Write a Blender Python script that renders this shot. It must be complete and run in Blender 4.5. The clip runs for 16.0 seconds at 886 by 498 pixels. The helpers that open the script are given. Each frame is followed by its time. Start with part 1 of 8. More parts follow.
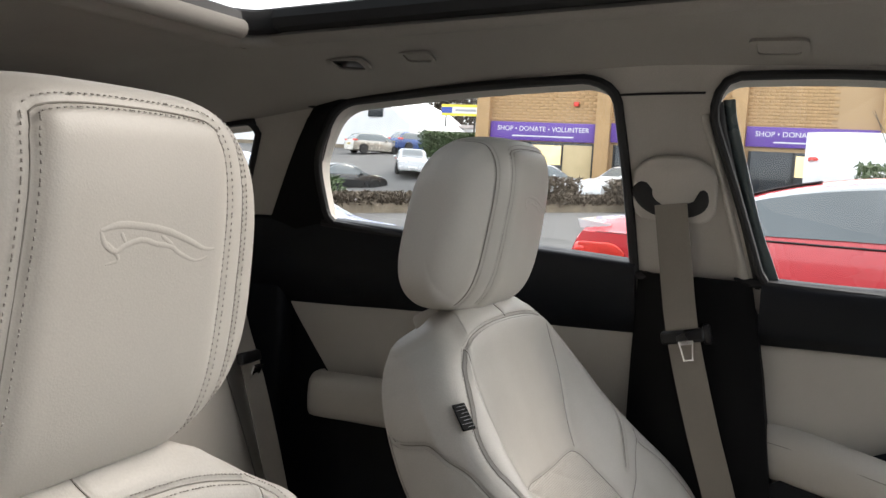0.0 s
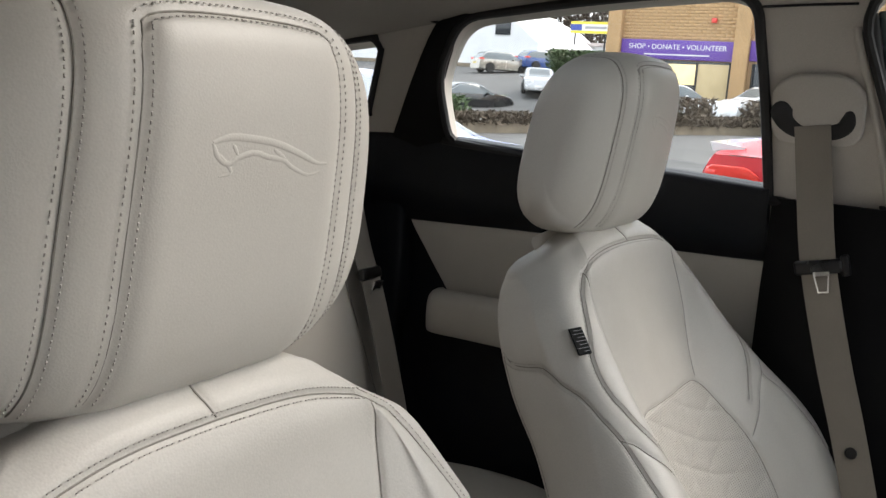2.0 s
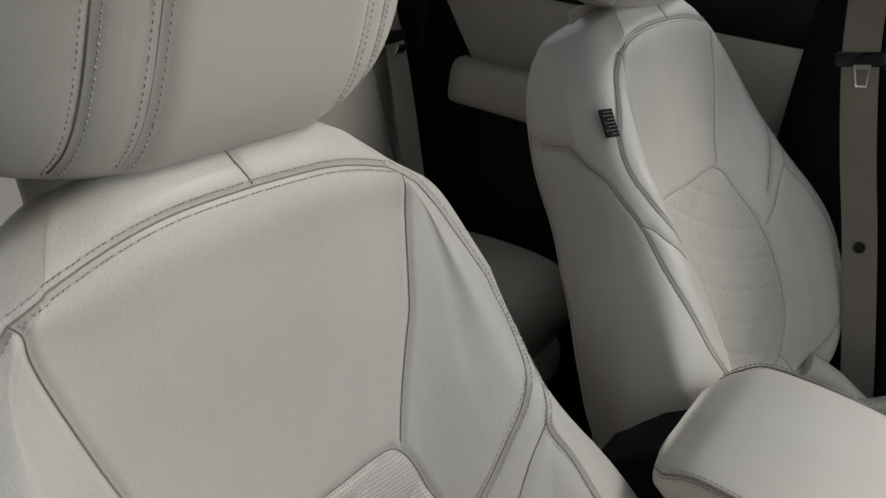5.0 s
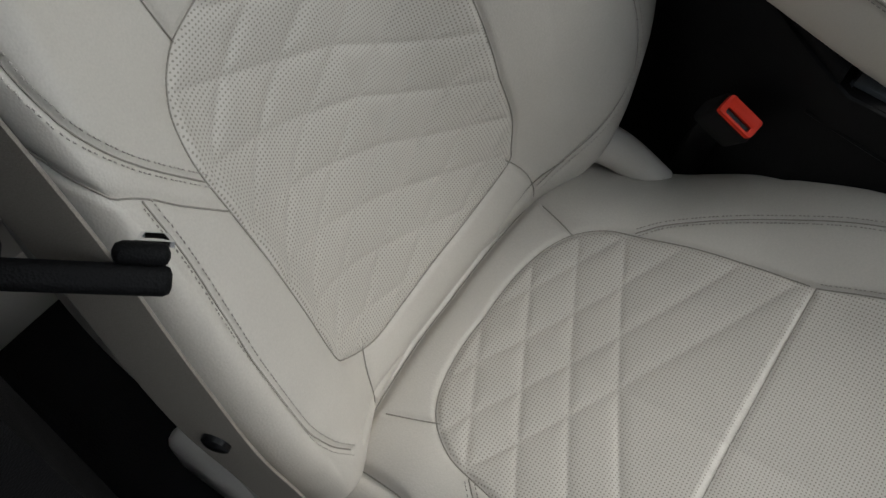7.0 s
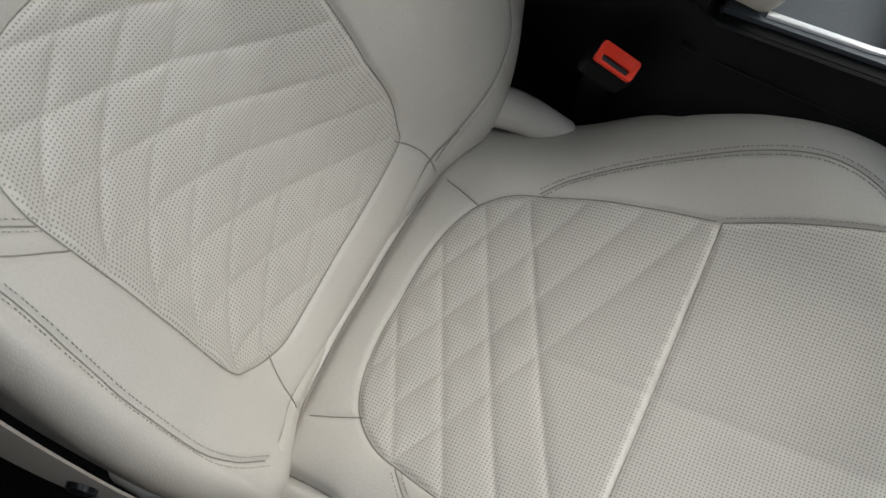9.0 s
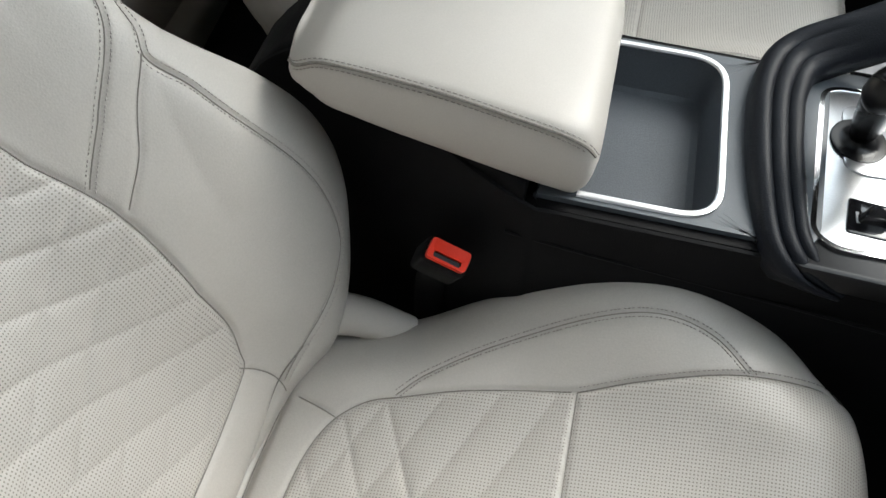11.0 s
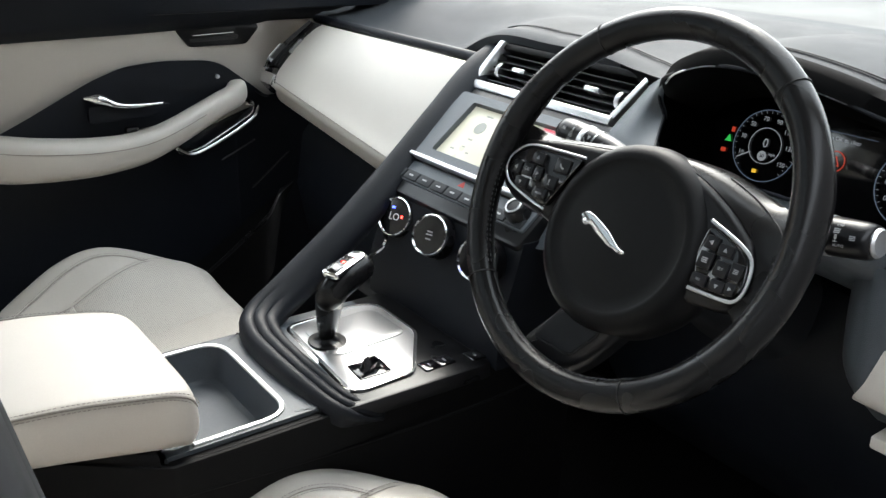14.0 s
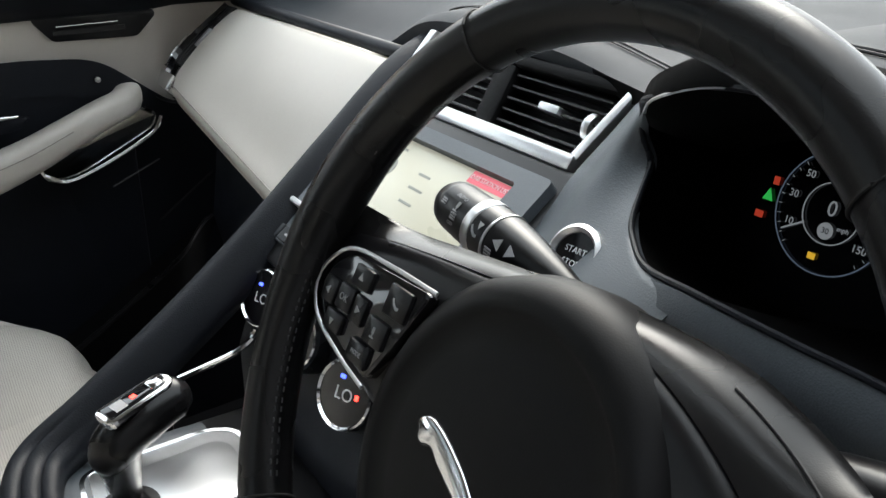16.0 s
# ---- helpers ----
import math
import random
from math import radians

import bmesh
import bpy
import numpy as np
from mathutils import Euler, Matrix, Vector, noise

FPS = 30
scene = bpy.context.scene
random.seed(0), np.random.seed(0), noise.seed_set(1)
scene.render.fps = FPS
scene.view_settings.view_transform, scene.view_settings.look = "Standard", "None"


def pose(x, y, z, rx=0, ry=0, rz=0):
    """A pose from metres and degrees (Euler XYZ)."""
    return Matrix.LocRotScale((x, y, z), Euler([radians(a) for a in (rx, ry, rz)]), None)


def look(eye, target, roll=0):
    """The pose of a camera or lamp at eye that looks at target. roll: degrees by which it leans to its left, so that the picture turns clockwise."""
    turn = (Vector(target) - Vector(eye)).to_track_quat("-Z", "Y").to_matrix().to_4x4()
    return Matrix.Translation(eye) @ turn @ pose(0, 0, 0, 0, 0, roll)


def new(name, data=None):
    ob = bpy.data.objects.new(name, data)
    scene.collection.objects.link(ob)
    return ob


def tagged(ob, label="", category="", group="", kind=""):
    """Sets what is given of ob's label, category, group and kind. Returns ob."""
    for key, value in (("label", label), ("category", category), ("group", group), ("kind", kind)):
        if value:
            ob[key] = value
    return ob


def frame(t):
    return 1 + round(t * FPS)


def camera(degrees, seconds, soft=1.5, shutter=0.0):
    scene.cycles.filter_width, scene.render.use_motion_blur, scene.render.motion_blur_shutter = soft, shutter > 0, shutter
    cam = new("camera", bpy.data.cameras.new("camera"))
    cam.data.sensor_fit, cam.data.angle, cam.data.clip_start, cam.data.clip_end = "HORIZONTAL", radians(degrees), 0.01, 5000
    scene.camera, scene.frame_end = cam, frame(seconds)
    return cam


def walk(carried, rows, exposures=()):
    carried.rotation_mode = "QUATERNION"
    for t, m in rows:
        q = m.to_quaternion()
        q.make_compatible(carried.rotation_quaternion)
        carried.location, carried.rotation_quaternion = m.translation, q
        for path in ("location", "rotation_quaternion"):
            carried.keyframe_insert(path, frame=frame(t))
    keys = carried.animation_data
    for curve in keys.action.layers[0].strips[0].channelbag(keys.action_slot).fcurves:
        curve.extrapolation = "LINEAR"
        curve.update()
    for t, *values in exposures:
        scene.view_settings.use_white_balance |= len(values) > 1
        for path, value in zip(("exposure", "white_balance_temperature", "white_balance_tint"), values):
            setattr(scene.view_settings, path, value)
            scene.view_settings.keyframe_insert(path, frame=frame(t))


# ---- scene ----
cam = camera(53.18, 16.0)

PATH = [
    (0, (0.7115, 0.3355, 1.3219), (-0.2018, -0.0628, 1.2372), 3.49),
    (0.5, (0.7174, 0.3304, 1.3199), (-0.1688, -0.1221, 1.2198), 3.73),
    (1, (0.7150, 0.3228, 1.3204), (-0.1558, -0.1502, 1.1863), 3.84),
    (1.5, (0.7152, 0.3273, 1.3222), (-0.1408, -0.1641, 1.1619), 3.87),
    (2, (0.6939, 0.3327, 1.3190), (-0.1468, -0.1774, 1.1373), 3.83),
    (2.5, (0.6953, 0.3174, 1.3162), (-0.1468, -0.1853, 1.1208), 4.10),
    (3, (0.6943, 0.3246, 1.3142), (-0.1390, -0.1878, 1.1071), 4.05),
    (3.2, (0.6953, 0.3285, 1.3149), (-0.1348, -0.1872, 1.1024), 3.91),
    (5.3, (0.6942, 0.3146, 1.3250), (-0.0538, -0.1116, 0.8163), 8.46),
    (5.5, (0.6924, 0.3181, 1.3263), (-0.0272, -0.0862, 0.7618), 8.76),
    (6, (0.6768, 0.3560, 1.3292), (0.0593, -0.0330, 0.6456), 6.75),
    (6.5, (0.6725, 0.3485, 1.3184), (0.1416, 0.0465, 0.5266), 7.92),
    (7, (0.6689, 0.3535, 1.3195), (0.2472, 0.1302, 0.4407), 7.62),
    (7.5, (0.6588, 0.3598, 1.3173), (0.2838, 0.1928, 0.4054), 6.47),
    (8, (0.6554, 0.3702, 1.3125), (0.2852, 0.2176, 0.3962), 4.02),
    (8.2, (0.6443, 0.3800, 1.3195), (0.2926, 0.2225, 0.3967), 1.98),
    (10.3, (0.5453, 0.4572, 1.3004), (0.0413, 0.1586, 0.4900), -3.92),
    (10.5, (0.5344, 0.4466, 1.2931), (-0.0155, 0.2004, 0.4951), 0.42),
    (11, (0.5925, 0.4076, 1.3226), (-0.0201, 0.2994, 0.5396), 4.13),
    (11.5, (0.7553, 0.4271, 1.3323), (0.0581, 0.4160, 0.6155), 3.43),
    (12, (0.8862, 0.4019, 1.3441), (0.1345, 0.5043, 0.6925), 2.34),
    (12.5, (0.9179, 0.3654, 1.3691), (0.1237, 0.5918, 0.8052), 3.64),
    (13, (0.8624, 0.2691, 1.3558), (0.0713, 0.7188, 0.9411), 3.43),
    (13.5, (0.8592, 0.1795, 1.3304), (0.1136, 0.7313, 0.9569), 3.02),
    (14, (0.8714, 0.1615, 1.3327), (0.1277, 0.7205, 0.9659), 1.82),
    (14.5, (0.8709, 0.1987, 1.3361), (0.1183, 0.7409, 0.9624), 0.95),
    (15, (0.8194, 0.3706, 1.3633), (0.0424, 0.8374, 0.9410), -1.38),
    (15.5, (0.7569, 0.4567, 1.3429), (-0.0220, 0.9289, 0.9302), -1.55),
    (16, (0.6137, 0.5520, 1.2841), (-0.1630, 1.0468, 0.8943), 0.18),
]
walk(cam, [(t, look(eye, target, roll)) for t, eye, target, roll in PATH],
     exposures=[(0, 1.72, 6700, 13), (1.5, 1.68, 6620, 12), (3, 1.65, 6550, 11), (5.5, 1.12, 6430, 9), (7, 0.95, 6320, 8), (8.2, 1.03, 6320, 8), (10.5, 1.87, 6280, 8), (11, 1.85, 6280, 8), (11.5, 1.68, 6300, 9), (12, 1.35, 6330, 10), (12.5, 1.9, 6380, 9), (13, 2.6, 6450, 9), (13.5, 2.4, 6450, 9), (14, 2.35, 6450, 9), (15, 2.3, 6450, 9), (16, 1.9, 6450, 9)])

# ---- daylight ----
world = bpy.data.worlds.new("overcast_sky")
scene.world = world
world.use_nodes = True
wt = world.node_tree
wt.nodes.clear()
w_out = wt.nodes.new("ShaderNodeOutputWorld")
w_bg = wt.nodes.new("ShaderNodeBackground")
w_sky = wt.nodes.new("ShaderNodeTexSky")
w_sky.sky_type = "NISHITA"
w_sky.sun_disc = False
w_sky.sun_elevation = radians(44)
w_sky.sun_rotation = radians(-47)
w_sky.air_density = 1.0
w_sky.dust_density = 4.0
w_mix = wt.nodes.new("ShaderNodeMix")
w_mix.data_type = "RGBA"
w_mix.inputs[0].default_value = 0.72
w_mix.inputs[7].default_value = (6.6, 6.9, 7.1, 1)
wt.links.new(w_sky.outputs[0], w_mix.inputs[6])
wt.links.new(w_mix.outputs[2], w_bg.inputs[0])
w_bg.inputs[1].default_value = 0.15
wt.links.new(w_bg.outputs[0], w_out.inputs[0])

sun_data = bpy.data.lights.new("sun", "SUN")
sun_data.energy = 0.85
sun_data.angle = radians(32)
sun_data.color = (1.0, 0.96, 0.9)
sun = new("sun", sun_data)
sun.matrix_world = look((-3.8, 3.5, 5.0), (0, 0, 0))


# ---- materials ----
def material(name, colour, rough=0.5, metal=0.0, grain=0.0, grain_size=0.002, stain=0.0, stain_size=0.12, bump=0.0, coat=0.0, emit=0.0, spec=0.5):
    m = bpy.data.materials.new(name)
    m.use_nodes = True
    nt = m.node_tree
    b = nt.nodes["Principled BSDF"]
    b.inputs["Base Color"].default_value = (*colour, 1)
    b.inputs["Roughness"].default_value = rough
    b.inputs["Metallic"].default_value = metal
    b.inputs["Coat Weight"].default_value = coat
    b.inputs["Specular IOR Level"].default_value = spec
    if emit:
        b.inputs["Emission Color"].default_value = (*colour, 1)
        b.inputs["Emission Strength"].default_value = emit
    tc = nt.nodes.new("ShaderNodeTexCoord")
    last = None
    if stain or grain:
        base = nt.nodes.new("ShaderNodeRGB")
        base.outputs[0].default_value = (*colour, 1)
        last = base.outputs[0]
    for amount, size, detail in ((stain, stain_size, 4), (grain, grain_size, 2)):
        if not amount:
            continue
        n = nt.nodes.new("ShaderNodeTexNoise")
        n.inputs["Scale"].default_value = 1 / size
        n.inputs["Detail"].default_value = detail
        nt.links.new(tc.outputs["Object"], n.inputs["Vector"])
        r = nt.nodes.new("ShaderNodeMapRange")
        r.inputs["From Min"].default_value = 0.3
        r.inputs["From Max"].default_value = 0.7
        r.inputs["To Min"].default_value = 1 - amount
        r.inputs["To Max"].default_value = 1 + amount * 0.5
        nt.links.new(n.outputs["Fac"], r.inputs["Value"])
        mx = nt.nodes.new("ShaderNodeVectorMath")
        mx.operation = "SCALE"
        nt.links.new(last, mx.inputs[0])
        nt.links.new(r.outputs["Result"], mx.inputs["Scale"])
        last = mx.outputs[0]
    if last:
        nt.links.new(last, b.inputs["Base Color"])
    if stain:
        rr = nt.nodes.new("ShaderNodeTexNoise")
        rr.inputs["Scale"].default_value = 2.3 / stain_size
        nt.links.new(tc.outputs["Object"], rr.inputs["Vector"])
        r = nt.nodes.new("ShaderNodeMapRange")
        r.inputs["To Min"].default_value = max(0.03, rough - 0.09)
        r.inputs["To Max"].default_value = min(1, rough + 0.09)
        nt.links.new(rr.outputs["Fac"], r.inputs["Value"])
        nt.links.new(r.outputs["Result"], b.inputs["Roughness"])
    if bump:
        v = nt.nodes.new("ShaderNodeTexVoronoi")
        v.inputs["Scale"].default_value = 1 / grain_size
        nt.links.new(tc.outputs["Object"], v.inputs["Vector"])
        bp = nt.nodes.new("ShaderNodeBump")
        bp.inputs["Strength"].default_value = bump
        bp.inputs["Distance"].default_value = 0.0004
        nt.links.new(v.outputs["Distance"], bp.inputs["Height"])
        nt.links.new(bp.outputs["Normal"], b.inputs["Normal"])
    return m


LEATHER = (0.53, 0.50, 0.455)


def perforated(name, colour, pitch=0.0028, radius=0.19):
    """Leather whose "insert" areas carry a grid of pin holes, laid out in the metric UV map."""
    m = material(name, colour, 0.42, grain=0.05, grain_size=0.0016, stain=0.06, stain_size=0.09, bump=0.25)
    nt = m.node_tree
    b = nt.nodes["Principled BSDF"]
    uv = nt.nodes.new("ShaderNodeUVMap")
    uv.uv_map = "UVMap"
    sc = nt.nodes.new("ShaderNodeVectorMath")
    sc.operation = "SCALE"
    sc.inputs["Scale"].default_value = 1 / pitch
    nt.links.new(uv.outputs[0], sc.inputs[0])
    fr = nt.nodes.new("ShaderNodeVectorMath")
    fr.operation = "FRACTION"
    nt.links.new(sc.outputs[0], fr.inputs[0])
    sb = nt.nodes.new("ShaderNodeVectorMath")
    sb.operation = "DISTANCE"
    sb.inputs[1].default_value = (0.5, 0.5, 0)
    nt.links.new(fr.outputs[0], sb.inputs[0])
    hole = nt.nodes.new("ShaderNodeMapRange")
    hole.inputs["From Min"].default_value = radius
    hole.inputs["From Max"].default_value = radius + 0.08
    hole.inputs["To Min"].default_value = 1
    hole.inputs["To Max"].default_value = 0
    nt.links.new(sb.outputs["Value"], hole.inputs["Value"])
    at = nt.nodes.new("ShaderNodeAttribute")
    at.attribute_name = "insert"
    inside = nt.nodes.new("ShaderNodeMapRange")
    inside.inputs["From Min"].default_value = 0.0005
    inside.inputs["From Max"].default_value = 0.0015
    nt.links.new(at.outputs["Fac"], inside.inputs["Value"])
    f = nt.nodes.new("ShaderNodeMath")
    f.operation = "MULTIPLY"
    nt.links.new(hole.outputs["Result"], f.inputs[0])
    nt.links.new(inside.outputs["Result"], f.inputs[1])
    mix = nt.nodes.new("ShaderNodeMix")
    mix.data_type = "RGBA"
    src = b.inputs["Base Color"].links[0].from_socket
    nt.links.new(src, mix.inputs[6])
    mix.inputs[7].default_value = (0.25, 0.23, 0.20, 1)
    nt.links.new(f.outputs[0], mix.inputs[0])
    nt.links.new(mix.outputs[2], b.inputs["Base Color"])
    return m


def pane_material(name, tint, gloss=0.06):
    m = bpy.data.materials.new(name)
    m.use_nodes = True
    nt = m.node_tree
    nt.nodes.clear()
    out = nt.nodes.new("ShaderNodeOutputMaterial")
    tr = nt.nodes.new("ShaderNodeBsdfTransparent")
    tr.inputs[0].default_value = (*tint, 1)
    gl = nt.nodes.new("ShaderNodeBsdfGlossy")
    gl.inputs["Roughness"].default_value = 0.02
    mx = nt.nodes.new("ShaderNodeMixShader")
    mx.inputs[0].default_value = gloss
    nt.links.new(tr.outputs[0], mx.inputs[1])
    nt.links.new(gl.outputs[0], mx.inputs[2])
    nt.links.new(mx.outputs[0], out.inputs[0])
    return m


M_LEATHER = perforated("oyster_leather", LEATHER)
M_CREAM = material("oyster_trim", LEATHER, 0.45, grain=0.04, grain_size=0.0013, stain=0.05, stain_size=0.15, bump=0.13)
# Darker leather tone that stands for the shade down in the seams.
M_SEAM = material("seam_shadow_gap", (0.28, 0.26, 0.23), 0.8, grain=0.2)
M_THREAD = material("grey_thread", (0.30, 0.28, 0.255), 0.75, grain=0.15, grain_size=0.0006)
M_THREAD_PALE = material("pale_grey_thread", (0.47, 0.44, 0.405), 0.75, grain=0.15, grain_size=0.0006)
# One cloth in two tones: the roof's shade is put into the darker one.
M_CLOTH = material("headliner_cloth_shade", (0.36, 0.338, 0.306), 0.9, grain=0.1, grain_size=0.0012, stain=0.05, bump=0.4)
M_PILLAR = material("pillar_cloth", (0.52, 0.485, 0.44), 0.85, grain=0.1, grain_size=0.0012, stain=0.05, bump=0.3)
M_BLACK = material("black_grained_plastic", (0.0035, 0.0035, 0.004), 0.6, spec=0.14, grain=0.25, grain_size=0.0012, stain=0.15, bump=0.5)
M_NAVY = material("ebony_soft_trim", (0.0068, 0.0085, 0.0125), 0.50, spec=0.24, grain=0.2, grain_size=0.0014, stain=0.15, bump=0.5)
M_DASH = material("slate_soft_touch_trim", (0.046, 0.050, 0.055), 0.65, spec=0.12, grain=0.12, grain_size=0.0010, stain=0.06, bump=0.28)
M_SLATE = material("slate_satin_trim", (0.080, 0.092, 0.104), 0.42, grain=0.12, grain_size=0.0012, stain=0.08, bump=0.3)
M_RUBBER = material("tray_rubber", (0.065, 0.075, 0.088), 0.55, grain=0.2, grain_size=0.0012, stain=0.15, bump=0.5)
M_CARPET = material("black_carpet", (0.004, 0.004, 0.0045), 0.95, grain=0.5, grain_size=0.002, stain=0.3, bump=0.8)
M_WHEEL = material("black_wheel_leather", (0.007, 0.007, 0.0075), 0.27, spec=0.30, grain=0.15, grain_size=0.0007, stain=0.05, stain_size=0.12, bump=0.07)
M_PAD = material("soft_black_airbag_skin", (0.005, 0.005, 0.0055), 0.45, spec=0.17, grain=0.15, grain_size=0.0008, stain=0.05, bump=0.08)
M_SATIN = material("black_satin_plastic", (0.006, 0.006, 0.007), 0.30, spec=0.36, grain=0.15, grain_size=0.001, stain=0.15)
M_PIANO = material("gloss_black", (0.006, 0.006, 0.007), 0.08, stain=0.1, coat=0.3)
M_CHROME = material("chrome", (0.82, 0.83, 0.84), 0.12, 1.0, stain=0.05)
M_ALU = material("brushed_aluminium", (0.80, 0.81, 0.82), 0.38, 1.0, grain=0.06, grain_size=0.0015, stain=0.06)
M_SILVER = material("satin_silver", (0.62, 0.63, 0.64), 0.35, 1.0, stain=0.05)
M_RED = material("red_buckle_plastic", (0.78, 0.036, 0.012), 0.5, spec=0.2, stain=0.1, stain_size=0.02)
M_BELT = material("taupe_webbing", (0.25, 0.222, 0.19), 0.7, grain=0.12, grain_size=0.0009, stain=0.08, bump=0.5)
M_SHROUD = material("dark_slate_trim", (0.012, 0.0135, 0.016), 0.6, spec=0.2, grain=0.12, grain_size=0.001, stain=0.06, bump=0.2)
M_GLASS = pane_material("side_glass", (0.93, 0.96, 0.95))
M_WHITE = material("white_print", (0.75, 0.75, 0.75), 0.6)
M_GREY = material("grey_print", (0.32, 0.32, 0.33), 0.6)
# Cowl black taken near zero, with the shade under the hood in it.
M_COWL = material("matt_black_cowl_shade", (0.0016, 0.0016, 0.0018), 0.8, spec=0.05, grain=0.2)
M_ICON = material("grey_white_icons", (0.36, 0.37, 0.38), 0.6)
M_SEAL = material("black_rubber_seal", (0.010, 0.010, 0.011), 0.6, grain=0.2)
M_FRAME = material("painted_door_frame", (0.075, 0.105, 0.11), 0.3, stain=0.06, coat=0.3)


# ---- mesh tools ----
def V(*a):
    return np.array(a, float)


def join(*geos):
    vs, fs, k = [], [], 0
    for v, f in geos:
        vs.append(np.asarray(v, float))
        fs += [tuple(i + k for i in q) for q in f]
        k += len(v)
    return np.concatenate(vs), fs


def moved(geo, m):
    v = np.asarray(geo[0], float)
    a = np.array(m)
    return v @ a[:3, :3].T + a[:3, 3], geo[1]


def shifted(geo, x, y, z):
    return np.asarray(geo[0]) + V(x, y, z), geo[1]


def basis(o, ex, ey, ez):
    m = Matrix.Identity(4)
    for i, e in enumerate((ex, ey, ez)):
        for j in range(3):
            m[j][i] = e[j]
    for j in range(3):
        m[j][3] = o[j]
    return m


def unit(a):
    a = np.asarray(a, float)
    return a / np.linalg.norm(a)


def grid(p, wrap=False):
    """Faces over an array of points [rows, columns, 3]; wrap closes the columns."""
    r, c = p.shape[:2]
    f = []
    for i in range(r - 1):
        for j in range(c if wrap else c - 1):
            k = (j + 1) % c
            f.append((i * c + j, i * c + k, (i + 1) * c + k, (i + 1) * c + j))
    return p.reshape(-1, 3), f


def loft(rings, caps=True):
    p = np.array(rings, float)
    v, f = grid(p, True)
    if caps:
        n, c = p.shape[:2]
        f = f + [tuple(range(c - 1, -1, -1)), tuple((n - 1) * c + j for j in range(c))]
    return v, f


def rbox(size, r=0.004, seg=2):
    bm = bmesh.new()
    bmesh.ops.create_cube(bm, size=1.0)
    bmesh.ops.scale(bm, vec=size, verts=bm.verts)
    if r > 0:
        bmesh.ops.bevel(bm, geom=bm.edges[:], offset=min(r, min(size) * 0.49), segments=seg, profile=0.5, affect="EDGES")
    bm.verts.index_update()
    out = np.array([v.co[:] for v in bm.verts]), [tuple(v.index for v in f.verts) for f in bm.faces]
    bm.free()
    return out


def box(x0, x1, y0, y1, z0, z1, r=0.004, seg=2):
    return shifted(rbox((x1 - x0, y1 - y0, z1 - z0), r, seg), (x0 + x1) / 2, (y0 + y1) / 2, (z0 + z1) / 2)


def smooth_line(pts, n=40, closed=False):
    """Catmull-Rom line through points, n samples in all, evenly by length."""
    p = np.asarray(pts, float)
    if closed:
        p = np.concatenate([p[-1:], p, p[:2]])
    else:
        p = np.concatenate([2 * p[:1] - p[1:2], p, 2 * p[-1:] - p[-2:-1]])
    out = []
    for i in range(1, len(p) - 2):
        t = np.linspace(0, 1, 16, endpoint=False)[:, None]
        a, b, c, d = p[i - 1 : i + 3]
        out.append(0.5 * (2 * b + (c - a) * t + (2 * a - 5 * b + 4 * c - d) * t**2 + (3 * b - a - 3 * c + d) * t**3))
    out = np.concatenate(out + ([] if closed else [p[-2:-1]]))
    ring = np.concatenate([out, out[:1]]) if closed else out
    far = np.r_[0, np.cumsum(np.linalg.norm(np.diff(ring, axis=0), axis=1))]
    want = np.linspace(0, far[-1], n, endpoint=not closed)
    return np.stack([np.interp(want, far, ring[:, k]) for k in range(p.shape[1])], 1)


def tube(path, r, seg=8, closed=False, up=(0, 0, 1), flat=1.0, caps=True):
    """A round or oval bar along a path; flat scales its height along up."""
    p = np.asarray(path, float)
    r = np.broadcast_to(np.asarray(r, float), (len(p),))
    t = np.roll(p, -1, 0) - np.roll(p, 1, 0) if closed else np.gradient(p, axis=0)
    rings = []
    a = np.linspace(0, 2 * math.pi, seg, endpoint=False)
    for q, d, rad in zip(p, t, r):
        d = unit(d)
        side = np.cross(d, up)
        if np.linalg.norm(side) < 1e-4:
            side = np.cross(d, (0.3, 1, 0.1))
        side = unit(side)
        top = np.cross(side, d)
        rings.append(q + rad * (np.cos(a)[:, None] * side + flat * np.sin(a)[:, None] * top))
    if closed:
        rings.append(rings[0])
        return loft(rings, False)
    return loft(rings, caps)


def lathe(profile, m, seg=32, caps=True):
    """Spins (radius, height) pairs round the z axis of the pose m."""
    a = np.linspace(0, 2 * math.pi, seg, endpoint=False)
    rings = [np.stack([r * np.cos(a), r * np.sin(a), np.full(seg, h)], 1) for r, h in profile]
    return moved(loft(rings, caps), m)


def inset(poly, d):
    p = np.asarray(poly, float)
    e = np.roll(p, -1, 0) - p
    n = np.stack([-e[:, 1], e[:, 0]], 1) / np.maximum(np.linalg.norm(e, axis=1), 1e-9)[:, None]
    m = n + np.roll(n, 1, 0)
    m /= np.maximum((m * m).sum(1) / 2, 0.35)[:, None]
    return p + d * m


def plate(poly, h, m, bev=0.002, base=0.0):
    """A flat plate with eased upper edges: a counter-clockwise outline in the pose's x, y, from base to base + h."""
    p = np.asarray(poly, float)
    rings = [(p, base), (p, base + h - bev), (inset(p, bev * 0.3), base + h - bev * 0.3), (inset(p, bev), base + h)]
    return moved(loft([np.column_stack([q, np.full(len(q), z)]) for q, z in rings]), m)


